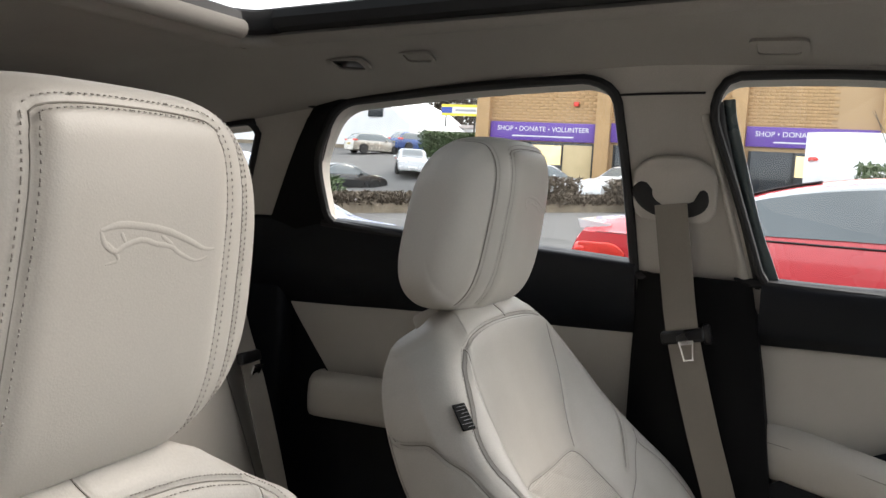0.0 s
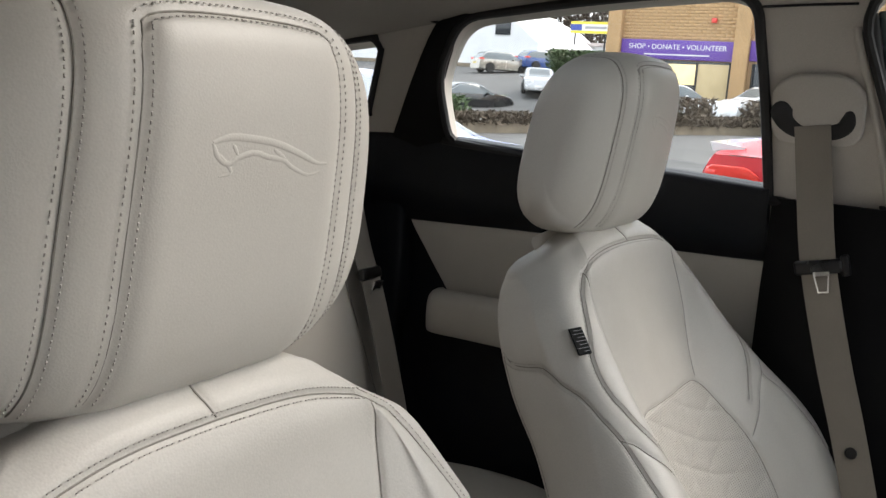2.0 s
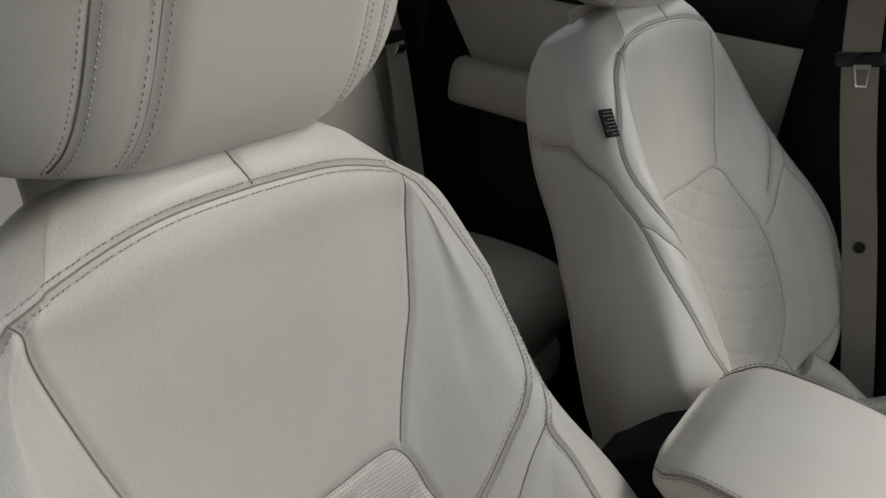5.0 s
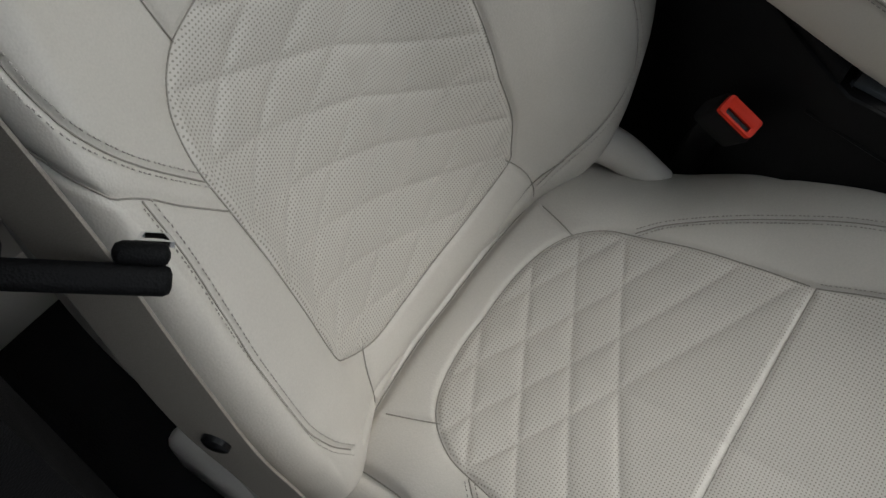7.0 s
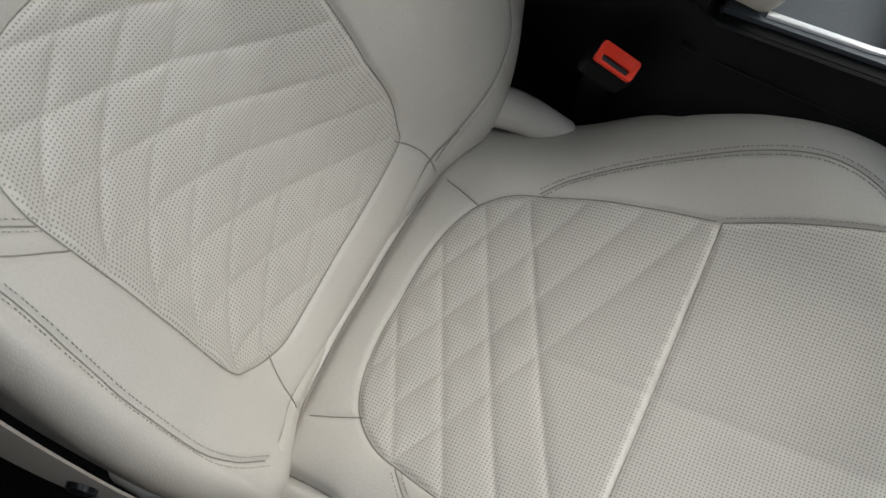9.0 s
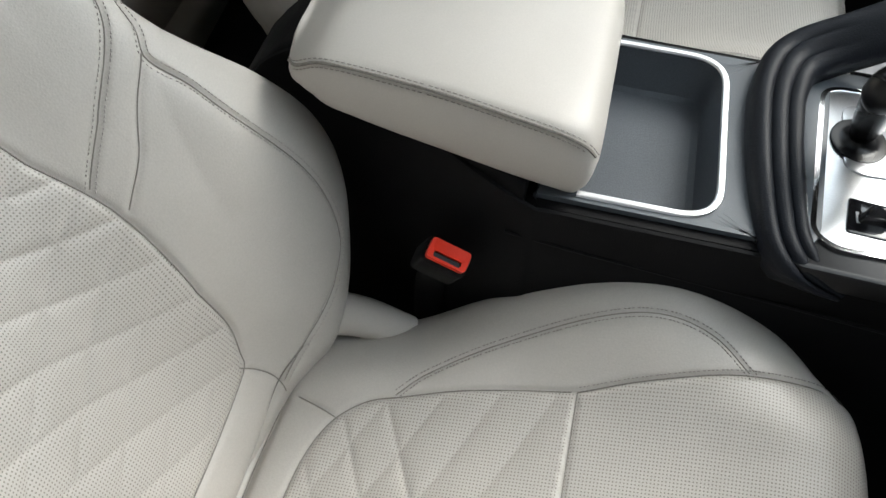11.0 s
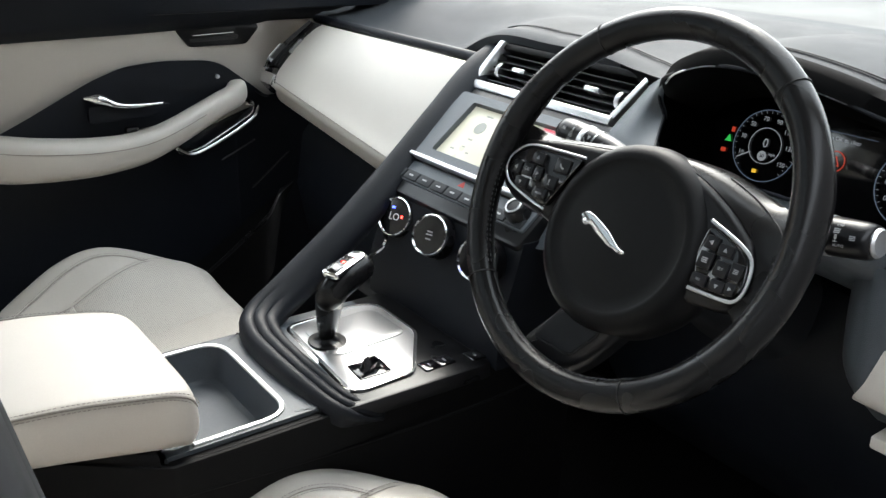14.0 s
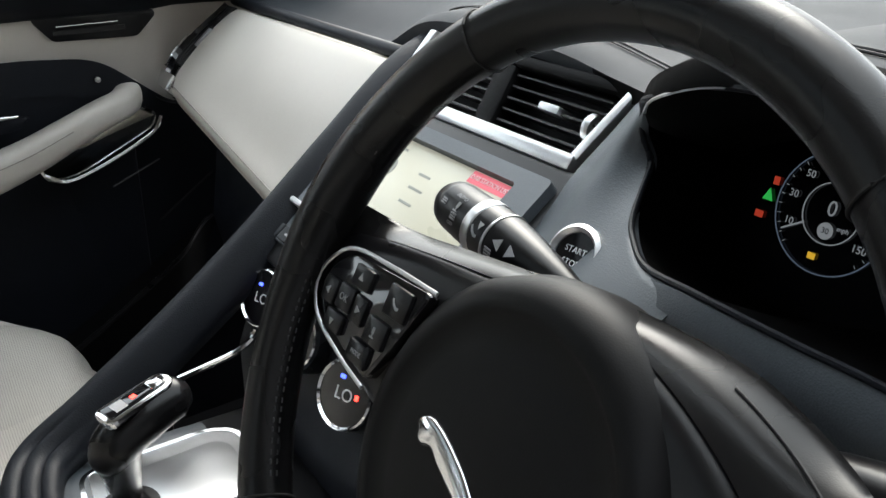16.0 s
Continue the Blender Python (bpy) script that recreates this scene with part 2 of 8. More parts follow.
def round_poly(pts, r, n=6):
    """Rounds the corners of an outline."""
    p = np.asarray(pts, float)
    r = np.broadcast_to(r, (len(p),))
    out = []
    for i in range(len(p)):
        a, b, c = p[i - 1], p[i], p[(i + 1) % len(p)]
        d1, d2 = unit(a - b), unit(c - b)
        k = min(r[i], np.linalg.norm(a - b) * 0.49, np.linalg.norm(c - b) * 0.49)
        for t in np.linspace(0, 1, n):
            out.append((1 - t) ** 2 * (b + k * d1) + 2 * t * (1 - t) * b + t**2 * (b + k * d2))
    return np.array(out)


def frame_plate(outer, inner, h, m):
    """A flat ring between two outlines with the same number of points."""
    o, i = np.asarray(outer, float), np.asarray(inner, float)
    z = lambda q, k: np.column_stack([q, np.full(len(q), k)])
    rings = [z(o, 0), z(o, h), z(i, h), z(i, 0), z(o, 0)]
    return moved(loft(rings, False), m)


def mesh_of(name, geo, mat, smooth=40):
    me = bpy.data.meshes.new(name)
    me.from_pydata([tuple(v) for v in geo[0]], [], [tuple(f) for f in geo[1]])
    me.materials.append(mat)
    me.polygons.foreach_set("use_smooth", [True] * len(me.polygons))
    me.update()
    if smooth:
        me.set_sharp_from_angle(angle=radians(smooth))
    return me


def part(name, geo, mat, parent=None, label="", smooth=40):
    """One mesh object under a thing or a part, built in world coordinates."""
    ob = new(name, mesh_of(name, geo, mat, smooth))
    if parent is not None:
        ob.parent = parent
        if parent.type == "EMPTY":
            ob.matrix_parent_inverse = Matrix.Translation(-parent.location)
    if label:
        ob["label"] = label
    return ob


def thing(name, base, label, category, group="", kind=""):
    ob = new(name)
    ob.empty_display_size = 0.05
    ob.location = base
    return tagged(ob, label, category, group, kind)


def solid(name, geo, mat, label, category, kind="", group="", smooth=40):
    return tagged(part(name, geo, mat, None, "", smooth), label, category, group, kind)


def words(text, size, m, depth=0.0004, align="CENTER"):
    """Raised lettering in the built-in font, as mesh geometry in the pose m."""
    cu = bpy.data.curves.new("lettering", "FONT")
    cu.body = text
    cu.size = size
    cu.extrude = depth
    cu.align_x, cu.align_y = align, "CENTER"
    cu.resolution_u = 3
    ob = bpy.data.objects.new("lettering", cu)
    scene.collection.objects.link(ob)
    me = bpy.data.meshes.new_from_object(ob.evaluated_get(bpy.context.evaluated_depsgraph_get()))
    geo = np.array([v.co[:] for v in me.vertices]).reshape(-1, 3), [tuple(p.vertices) for p in me.polygons]
    bpy.data.objects.remove(ob)
    bpy.data.curves.remove(cu)
    bpy.data.meshes.remove(me)
    return moved(geo, m)


def holed(outer, holes, lift):
    """A sheet with openings: outlines in 2D, and a function that lifts (a, b) arrays to 3D."""
    bm = bmesh.new()
    edges = []
    for loop in (outer, *holes):
        vs = [bm.verts.new((q[0], q[1], 0)) for q in loop]
        edges += [bm.edges.new((vs[i - 1], vs[i])) for i in range(len(vs))]
    bmesh.ops.triangle_fill(bm, edges=edges, use_beauty=True, normal=(0, 0, 1))
    bm.verts.index_update()
    p = np.array([v.co[:] for v in bm.verts])
    f = [tuple(v.index for v in q.verts) for q in bm.faces]
    bm.free()
    return lift(p[:, 0], p[:, 1]), f


def thick(geo, vec):
    """Doubles a sheet along vec and closes its border."""
    v, f = geo
    n = len(v)
    v2 = np.concatenate([v, v + np.asarray(vec, float)])
    count = {}
    for q in f:
        for i in range(len(q)):
            e = (q[i], q[(i + 1) % len(q)])
            count[e] = count.get(e, 0) + 1
    out = list(f) + [tuple(i + n for i in reversed(q)) for q in f]
    for a, b in count:
        if (b, a) not in count:
            out.append((b, a, a + n, b + n))
    return v2, out

# ---- cabin shell ----
def side_x(z):
    """How far out the inside of the window plane lies at a height."""
    return 0.71 - 0.3514 * (np.asarray(z, float) - 1.05)


REAR_WIN = round_poly([(-0.482, 1.222), (0.064, 1.185), (0.052, 1.33), (0.036, 1.455), (0.0, 1.472), (-0.19, 1.458), (-0.432, 1.428), (-0.490, 1.335)], (0.025, 0.012, 0.05, 0.02, 0.04, 0.1, 0.04, 0.04), 6)
FRONT_WIN = round_poly([(0.250, 1.188), (1.02, 1.172), (1.10, 1.19), (0.90, 1.36), (0.62, 1.462), (0.36, 1.484), (0.185, 1.478), (0.168, 1.43), (0.207, 1.32)], (0.02, 0.02, 0.02, 0.08, 0.1, 0.1, 0.03, 0.04, 0.04), 6)
QUARTER = round_poly([(-0.95, 1.26), (-0.652, 1.26), (-0.600, 1.375), (-0.615, 1.392), (-0.95, 1.35)], 0.012, 5)
OUTLINE = [(-1.30, 1.15), (1.22, 1.15), (1.00, 1.36), (0.66, 1.505), (0.2, 1.528), (-0.2, 1.515), (-0.6, 1.475), (-1.0, 1.42), (-1.30, 1.36)]


def lift_left(y, z):
    return np.column_stack([-side_x(z), y, z])


def lift_right(y, z):
    return np.column_stack([side_x(z), y, z])


left = solid("wall_left", thick(holed(OUTLINE, [REAR_WIN, FRONT_WIN, QUARTER], lift_left), (-0.035, 0, -0.012)), M_PILLAR, "grey cloth window surround and pillars", "wall", "structure", smooth=30)
RIGHT_OUTLINE = [(-1.30, 1.15), (0.195, 1.15), (0.188, 1.19), (0.165, 1.30), (0.135, 1.42), (0.136, 1.462), (0.17, 1.488), (0.36, 1.500), (0.64, 1.482), (0.98, 1.345), (1.20, 1.15), (1.24, 1.15), (1.00, 1.37), (0.66, 1.505), (0.2, 1.528), (-0.2, 1.515), (-0.6, 1.475), (-1.0, 1.42), (-1.30, 1.36)]
RIGHT_WIN = np.array([(min(y, 0.02), z) for y, z in REAR_WIN])
right = solid("wall_right", thick(holed(RIGHT_OUTLINE, [RIGHT_WIN, QUARTER], lift_right), (0.035, 0, -0.012)), M_PILLAR, "grey cloth window surround beside the open door", "wall", "structure", smooth=30)


def seal(outline, sgn, r, parent, mat=M_SEAL, inwards=0.004, name="window_seal"):
    p = np.column_stack([sgn * (side_x(outline[:, 1]) - inwards), outline])
    return part(name, tube(smooth_line(p, 120, True), r, 8, True, up=(1, 0, 0)), mat, parent, "black rubber window seal")


seal(REAR_WIN, -1, 0.0075, left)
seal(inset(FRONT_WIN, 0.001), -1, 0.0065, left)
seal(QUARTER, -1, 0.006, left)


edge_ = smooth_line([(side_x(z) + 0.004, y, z) for y, z in ((0.203, 1.10), (0.198, 1.15), (0.190, 1.19), (0.168, 1.30), (0.140, 1.41), (0.141, 1.462), (0.18, 1.488), (0.36, 1.50), (0.64, 1.482), (0.98, 1.345))], 80)
part("door_seal", tube(edge_ - V(0, 0.006, 0), 0.009, 10), M_SEAL, right, "black rubber door seal")
part("outer_seal", tube(edge_[:50] + V(0.021, -0.012, 0), 0.0135, 10), M_SEAL, right, "black outer rubber seal")


def pane(name, outline, sgn, label):
    p = np.column_stack([sgn * (side_x(outline[:, 1]) + 0.018), outline])
    ob = solid(name, (p, [tuple(range(len(p)))]), M_GLASS, label, "window", "structure")
    ob.visible_shadow = False
    return ob


pane("window_1", REAR_WIN, -1, "clear rear door glass")
pane("window_2", FRONT_WIN, -1, "clear front door glass")
pane("window_3", QUARTER, -1, "clear quarter glass")
pane("window_4", RIGHT_WIN, 1, "clear rear door glass")
pane("window_5", QUARTER, 1, "clear quarter glass")
skin = [(-1.30, 0.40), (0.165, 0.40), (0.182, 1.10), (0.174, 1.19), (0.151, 1.30), (0.121, 1.42), (0.121, 1.47), (0.0, 1.50), (-0.05, 1.22), (-1.30, 1.22)]
solid("pillar_outer_skin", thick(holed(skin, [], lambda y, z: lift_right(y, np.maximum(z, 1.0)) * V(1, 1, 0) + np.column_stack([np.full(len(y), 0.012), np.zeros(len(y)), z])), (0.055, 0, 0)), M_BLACK, "black outer face of the centre pillar", "pillar", "structure", smooth=30)
# slate painted frame of the front passenger door behind its seal
def upright_strip(near, far, out, swell):
    """A rounded strip up the left window plane between two edges of (y, z) points; out sets it inwards."""
    a_, b_ = smooth_line(near, 40), smooth_line(far, 40)
    rows = [np.column_stack([-side_x(m[:, 1]) + out + swell * math.sin(math.pi * k), m]) for k in np.linspace(0, 1, 9) for m in [a_ * (1 - k) + b_ * k]]
    return thick(grid(np.array(rows)), (-0.010, 0, 0))


solid("door_frame", upright_strip([(0.182, 1.447), (0.1842, 1.437), (0.1957, 1.384), (0.2126, 1.3216), (0.2321, 1.2494), (0.252, 1.185)], [(0.1985, 1.449), (0.2021, 1.4223), (0.2181, 1.3616), (0.2421, 1.2751), (0.262, 1.222), (0.276, 1.185)], -0.012, 0.003), M_FRAME, "dark teal painted door frame", "door frame", "structure", smooth=60)
solid("pillar_edge_trim", upright_strip([(0.156, 1.425), (0.160, 1.405), (0.1789, 1.3477), (0.1996, 1.2717), (0.2185, 1.186)], [(0.165, 1.427), (0.1705, 1.408), (0.1926, 1.3365), (0.2161, 1.2564), (0.2357, 1.186)], 0.002, 0.005), M_CREAM, "pale rounded pillar edge", "trim", "structure", smooth=60)
solid("pillar_seal", upright_strip([(0.1655, 1.428), (0.171, 1.408), (0.193, 1.3365), (0.2165, 1.2564), (0.236, 1.180)], [(0.182, 1.445), (0.1842, 1.437), (0.1957, 1.384), (0.2321, 1.2494), (0.253, 1.180)], -0.004, 0.005), M_SEAL, "black rubber seal beside the front door", "seal", "structure", smooth=60)

# roof lining with the glass roof
SUN_OPEN = round_poly([(-0.335, -0.435), (0.335, -0.435), (0.335, 0.46), (-0.335, 0.46)], 0.07, 8)


def roof_z(x, y):
    crown = 1.545 - 0.13 * np.maximum(0, 0.12 - y) ** 1.4 - 0.05 * np.maximum(0, y - 0.45) ** 2 - 0.14 * np.maximum(0, y - 0.55) ** 1.5
    return crown - 0.41 * np.maximum(0, np.abs(x) - 0.36) ** 1.25


nx, ny = 33, 56
gx, gy = np.linspace(-0.60, 0.60, nx), np.linspace(-1.30, 0.72, ny)
roof_v = np.array([[V(x, y, roof_z(x, y)) for x in gx] for y in gy])
v, f = grid(roof_v)
f = [q for q in f if not (abs(v[list(q)][:, 0].mean()) < 0.33 and -0.43 < v[list(q)][:, 1].mean() < 0.455)]
solid("ceiling", thick((v, f), (0, 0, 0.03)), M_CLOTH, "grey cloth roof lining, darkened for shade", "ceiling", "structure", smooth=50)
rim3 = np.column_stack([SUN_OPEN, roof_z(SUN_OPEN[:, 0], SUN_OPEN[:, 1]) - 0.002])
roof_rim = solid("glass_roof_frame", tube(smooth_line(rim3, 140, True), 0.021, 10, True, flat=0.45), M_CLOTH, "cloth edge round the glass roof", "trim", "structure", smooth=70)
part("roof_seal", tube(smooth_line(rim3 * V(0.94, 0.96, 1) + V(0, 0, 0.022), 140, True), 0.017, 8, True), M_SEAL, roof_rim, "black roof seal")
part("blind_rail", tube(np.array([V(x, -0.405, roof_z(x, -0.40) + 0.004) for x in np.linspace(-0.27, 0.27, 10)]), 0.013, 12), M_CLOTH, roof_rim, "grey roller blind rail")
g = [V(x, y, 1.575) for x, y in ((-0.36, -0.46), (0.36, -0.46), (0.36, 0.50), (-0.36, 0.50))]
top = solid("window_6", (np.array(g), [(0, 1, 2, 3)]), pane_material("roof_glass", (0.13, 0.14, 0.14), 0.05), "tinted glass roof", "window", "structure")
top.visible_shadow = False

arch = smooth_line([(-0.5836, -0.7285, 1.4094), (-0.5752, -0.6606, 1.4332), (-0.5725, -0.6107, 1.4408), (-0.5743, -0.5415, 1.4356), (-0.5796, -0.4762, 1.4205)], 40)
solid("rear_pillar_trim", tube(arch + V(0.004, 0, 0), 0.0035, 8), M_SEAL, "dark joint between roof lining and rear pillar", "trim", "structure", smooth=70)
joint = smooth_line([(-side_x(z) + 0.0015, y, z) for y, z in ((0.040, 1.450), (0.10, 1.453), (0.160, 1.455))], 12)
solid("pillar_joint", tube(joint, 0.0018, 6), M_SEAL, "fine joint above the centre pillar cover", "trim", "structure", smooth=70)

# headliner fittings
def recess(name, x, y, w, h, mat, label, open_=False):
    z = roof_z(x, y)
    sl = math.degrees(math.atan2(float(roof_z(x - 0.02, y) - roof_z(x + 0.02, y)), 0.04))
    m = pose(x, y, float(z) - 0.001, 180, sl, 0)
    ob = thing(name, (x, y, float(z)), label, "roof fitting")
    o, i = round_poly([(-w, -h), (w, -h), (w, h), (-w, h)], 0.01, 5), round_poly([(-w * 0.82, -h * 0.74), (w * 0.82, -h * 0.74), (w * 0.82, h * 0.74), (-w * 0.82, h * 0.74)], 0.008, 5)
    part("frame", frame_plate(o, i, 0.004, m), M_CLOTH, ob)
    part("lid", plate(i, 0.002, m, 0.0008), mat, ob)
    return ob


recess("grab_handle_cover", -0.50, 0.255, 0.022, 0.036, M_CLOTH, "grey rectangular handle cover in the roof lining")
recess("reading_lamp", -0.455, -0.345, 0.020, 0.032, M_SATIN, "small dark roof lamp in the lining")
recess("coat_hook_cover", -0.462, -0.235, 0.017, 0.026, M_CLOTH, "small grey hook cover in the roof lining")

# lower walls, floor, rear
solid("floor", join(box(-0.74, 0.74, -1.40, 1.52, 0.30, 0.352, 0.01)), M_CARPET, "black carpeted cabin floor", "floor", "structure")
solid("wall_rear", box(-0.74, 0.74, -1.42, -1.30, 0.30, 1.36, 0.01), M_NAVY, "black trimmed luggage bulkhead", "wall", "structure")
solid("sill", box(0.68, 0.80, 0.24, 1.25, 0.30, 0.47, 0.02, 3), M_BLACK, "black plastic door sill", "sill", "structure")
solid("rear_side_panel", box(0.71, 0.78, -1.32, 0.03, 0.30, 1.17, 0.01), M_NAVY, "black rear side lining", "wall", "structure")
solid("rear_side_panel", join(box(-0.78, -0.745, -1.32, 0.86, 0.30, 1.17, 0.01), box(-0.88, -0.85, 0.85, 1.52, 0.30, 1.17, 0.01)), M_NAVY, "black outer lining", "wall", "structure")
solid("footwell_side", box(0.715, 0.76, 1.12, 1.52, 0.30, 1.15, 0.01), M_NAVY, "black footwell side", "wall", "structure")
for sgn in (1, -1):
    path = smooth_line([(sgn * 0.70, 1.30, 1.13), (sgn * 0.66, 1.10, 1.26), (sgn * 0.61, 0.88, 1.38), (sgn * 0.56, 0.70, 1.475)], 20)
    solid("windscreen_pillar", tube(path, 0.036, 12, flat=0.8), M_PILLAR, "grey cloth windscreen pillar", "pillar", "structure", smooth=70)
ws = [V(-0.74, 1.56, 1.13), V(0.74, 1.56, 1.13), V(0.58, 0.70, 1.525), V(-0.58, 0.70, 1.525)]
wsc = solid("window_7", (np.array(ws), [(0, 1, 2, 3)]), M_GLASS, "clear windscreen", "window", "structure")
wsc.visible_shadow = False


# belts and centre pillars
def belt_set(sgn, tongue_z, label, back, hang, face):
    face = V(*face)
    post = thing("centre_pillar", (sgn * 0.70, 0.14, 0.36), "black and cloth centre pillar with belt guide", "pillar", "", "structure")
    part("lower_cover", loft([np.array([V(sgn * x, y, z) for x, y in ((0.655 + dx, y0), (0.640 + dx, y0 + 0.05), (0.640 + dx, y1 - back - 0.05), (0.655 + dx, y1 - back), (0.75, y1 - back), (0.75, y0))]) for z, dx, y0, y1 in
                              ((0.36, 0.03, 0.06, 0.32), (0.60, 0.03, 0.065, 0.31), (0.85, 0.02, 0.065, 0.29), (1.05, 0.012, 0.066, 0.262), (1.19, 0.0, 0.07, 0.236 if sgn < 0 else 0.245))]), M_BLACK, post, "black plastic lower pillar cover", 50)
    gm = basis((sgn * (side_x(1.315) - 0.004), 0.120 - back * 0.6, 1.315), (0, sgn * 1.0, 0), unit(V(-sgn * 0.3514, 0, 1)), unit(V(-sgn, 0, -0.3514)))
    plate_o = round_poly([(-0.062, -0.045), (0.058, -0.045), (0.058, 0.035), (0.030, 0.056), (-0.034, 0.056), (-0.062, 0.035)], 0.03, 6)
    gp = part("belt_guide", plate(plate_o, 0.008, gm, 0.004), M_PILLAR, post, "pale raised belt guide cover", 50)
    slot = smooth_line([(-0.045, 0.010), (-0.038, -0.016), (-0.012, -0.026), (0.018, -0.026), (0.040, -0.010), (0.046, 0.018)], 40)
    part("guide_slot", moved(tube(np.column_stack([slot, np.full(40, 0.007)]), np.interp(np.linspace(0, 1, 40), [0, 0.03, 0.12, 0.3, 0.5, 0.75, 0.9, 0.97, 1], [0.001, 0.007, 0.011, 0.012, 0.009, 0.013, 0.016, 0.010, 0.001]), 10, up=(0, 0, 1), flat=0.35), gm), M_SEAL, gp, "black belt slot")
    belt = thing("seat_belt", (sgn * 0.63, 0.15, 0.40), label, "seat belt", "front seat belts")
    path = smooth_line([(sgn * x, y, z) for x, y, z in hang], 60)
    t = np.gradient(path, axis=0)
    rings = []
    for p, d in zip(path, t):
        d = unit(d)
        n = unit(face - d * (face @ d))
        b = np.cross(n, d)
        rings.append([p + 0.0235 * b + 0.0008 * n, p - 0.0235 * b + 0.0008 * n, p - 0.0235 * b - 0.0008 * n, p + 0.0235 * b - 0.0008 * n])
    part("webbing", loft(rings), M_BELT, belt, "taupe woven webbing", 30)
    i = int(np.argmin(np.abs(path[:, 2] - tongue_z)))
    d = unit(t[i])
    n = unit(face - d * (face @ d))
    b = np.cross(n, d)
    m = basis(path[i], b, -d, n)
    if sgn > 0:
        bx_ = unit(V(-0.029, 0.033, -0.012))
        by_ = unit(np.cross(V(0.16, 0.5, 0.86), bx_))
        m = basis(V(0.612, 0.172, 1.010), bx_, by_, np.cross(bx_, by_))
    tg = part("tongue", moved(rbox((0.064, 0.020, 0.014), 0.005, 3) if sgn < 0 else join(shifted(rbox((0.096, 0.0125, 0.012), 0.0035, 2), -0.016, 0, 0), shifted(rbox((0.022, 0.010, 0.010), 0.004, 2), 0.020, 0.010, 0.002)), m), M_BLACK if sgn > 0 else M_SATIN, belt, "black belt tongue grip", 50)
    part("tongue_wing", moved(join(shifted(rbox((0.012, 0.030, 0.010), 0.004, 2), -sgn * 0.035, 0.0, 0.0)), m), M_SATIN, tg)
    k = 0.8
    blade = [(-0.009 * k, -0.036), (0.009 * k, -0.036), (0.011, -0.006), (-0.011, -0.006)]
    if sgn > 0:
        m = m @ pose(0.022, 0.008, -0.004, -62, 0, 0) @ Matrix.Scale(-0.28, 4, (0, 1, 0)) @ Matrix.Scale(0.7, 4, (1, 0, 0))
    hole = [(-0.0052, -0.0335), (0.0052, -0.0335), (0.0082, -0.012), (-0.0082, -0.012)]
    part("tongue_blade", moved(frame_plate(blade, hole, 0.0025, pose(0.004, 0, 0.005)), m), M_CHROME, tg, "steel tongue blade")
    j = int(np.argmin(np.abs(path[:, 2] - 0.848)))
    dd = unit(t[j])
    nn_ = unit(face - dd * (face @ dd))
    part("belt_button", lathe([(0.0085, 0.0), (0.0082, 0.003), (0.006, 0.0042), (0.001, 0.0044)], basis(path[j] + 0.0008 * nn_, np.cross(nn_, dd), -dd, nn_), 20), M_SATIN, belt, "round black belt stop")
    return belt


belt_set(-1, 1.112, "taupe seat belt hanging on the centre pillar", 0.0, [(0.609, 0.118, 1.298), (0.612, 0.130, 1.22), (0.610, 0.150, 1.11), (0.618, 0.185, 0.98), (0.628, 0.227, 0.845), (0.642, 0.29, 0.62), (0.655, 0.33, 0.44)], (1, 0, -0.1))
belt_set(1, 1.012, "taupe seat belt with dark tongue on the pillar", 0.075, [(0.612, 0.065, 1.298), (0.610, 0.085, 1.22), (0.607, 0.117, 1.11), (0.606, 0.152, 1.01), (0.6105, 0.184, 0.93), (0.6105, 0.2056, 0.85), (0.606, 0.226, 0.79), (0.602, 0.246, 0.72), (0.606, 0.262, 0.62), (0.622, 0.27, 0.47)], (0.965, 0.26, 0.0))

# rear bench and belt
rear = thing("rear_bench", (0, -0.85, 0.36), "oyster leather rear bench seat", "car seat")
rows = [(y, z) for y, z in ((-0.20, 0.50), (-0.185, 0.57), (-0.205, 0.622), (-0.26, 0.640), (-0.40, 0.635), (-0.58, 0.605))]
sec = smooth_line(rows, 30)
part("cushion", thick(grid(np.array([np.column_stack([np.full(30, x), sec + V(0, 0.012 * math.cos(x * 9))]) for x in np.linspace(-0.63, 0.63, 60)])), (0, 0, -0.12)), M_CREAM, rear, "oyster leather bench cushion", 60)
sec2 = smooth_line([(-0.47, 0.58), (-0.515, 0.728), (-0.612, 0.962), (-0.68, 1.10), (-0.73, 1.13), (-0.78, 1.08)], 30)
part("backrest", thick(grid(np.array([np.column_stack([np.full(30, x), sec2 + V(-0.02 + 0.020 * math.cos((abs(x) - 0.5) * 11) - 0.05 * max(0, abs(x) - 0.56), 0)]) for x in np.linspace(-0.60, 0.60, 60)])), (0, -0.05, 0)), M_CREAM, rear, "oyster leather bench back", 60)
for sgn in (1, -1):
    edge3 = np.column_stack([np.full(30, sgn * 0.535), sec2 + V(0.0012, 0.0)])
    part("seam", tube(edge3[2:24], 0.0012, 6), M_SEAM, rear)
for x in (-0.40, 0.40):
    part("head_restraint", shifted(rbox((0.26, 0.09, 0.15), 0.035, 4), x, -0.745, 1.185), M_CREAM, rear, "low leather head restraint")
rb_ = thing("rear_seat_belt", (-0.52, -0.5, 0.64), "taupe rear seat belt hanging down the bench back", "seat belt")
p_ = smooth_line([(-0.600, -0.70, 1.19), (-0.580, -0.636, 1.03), (-0.566, -0.593, 0.955), (-0.545, -0.540, 0.845), (-0.515, -0.482, 0.725), (-0.505, -0.462, 0.655)], 30)
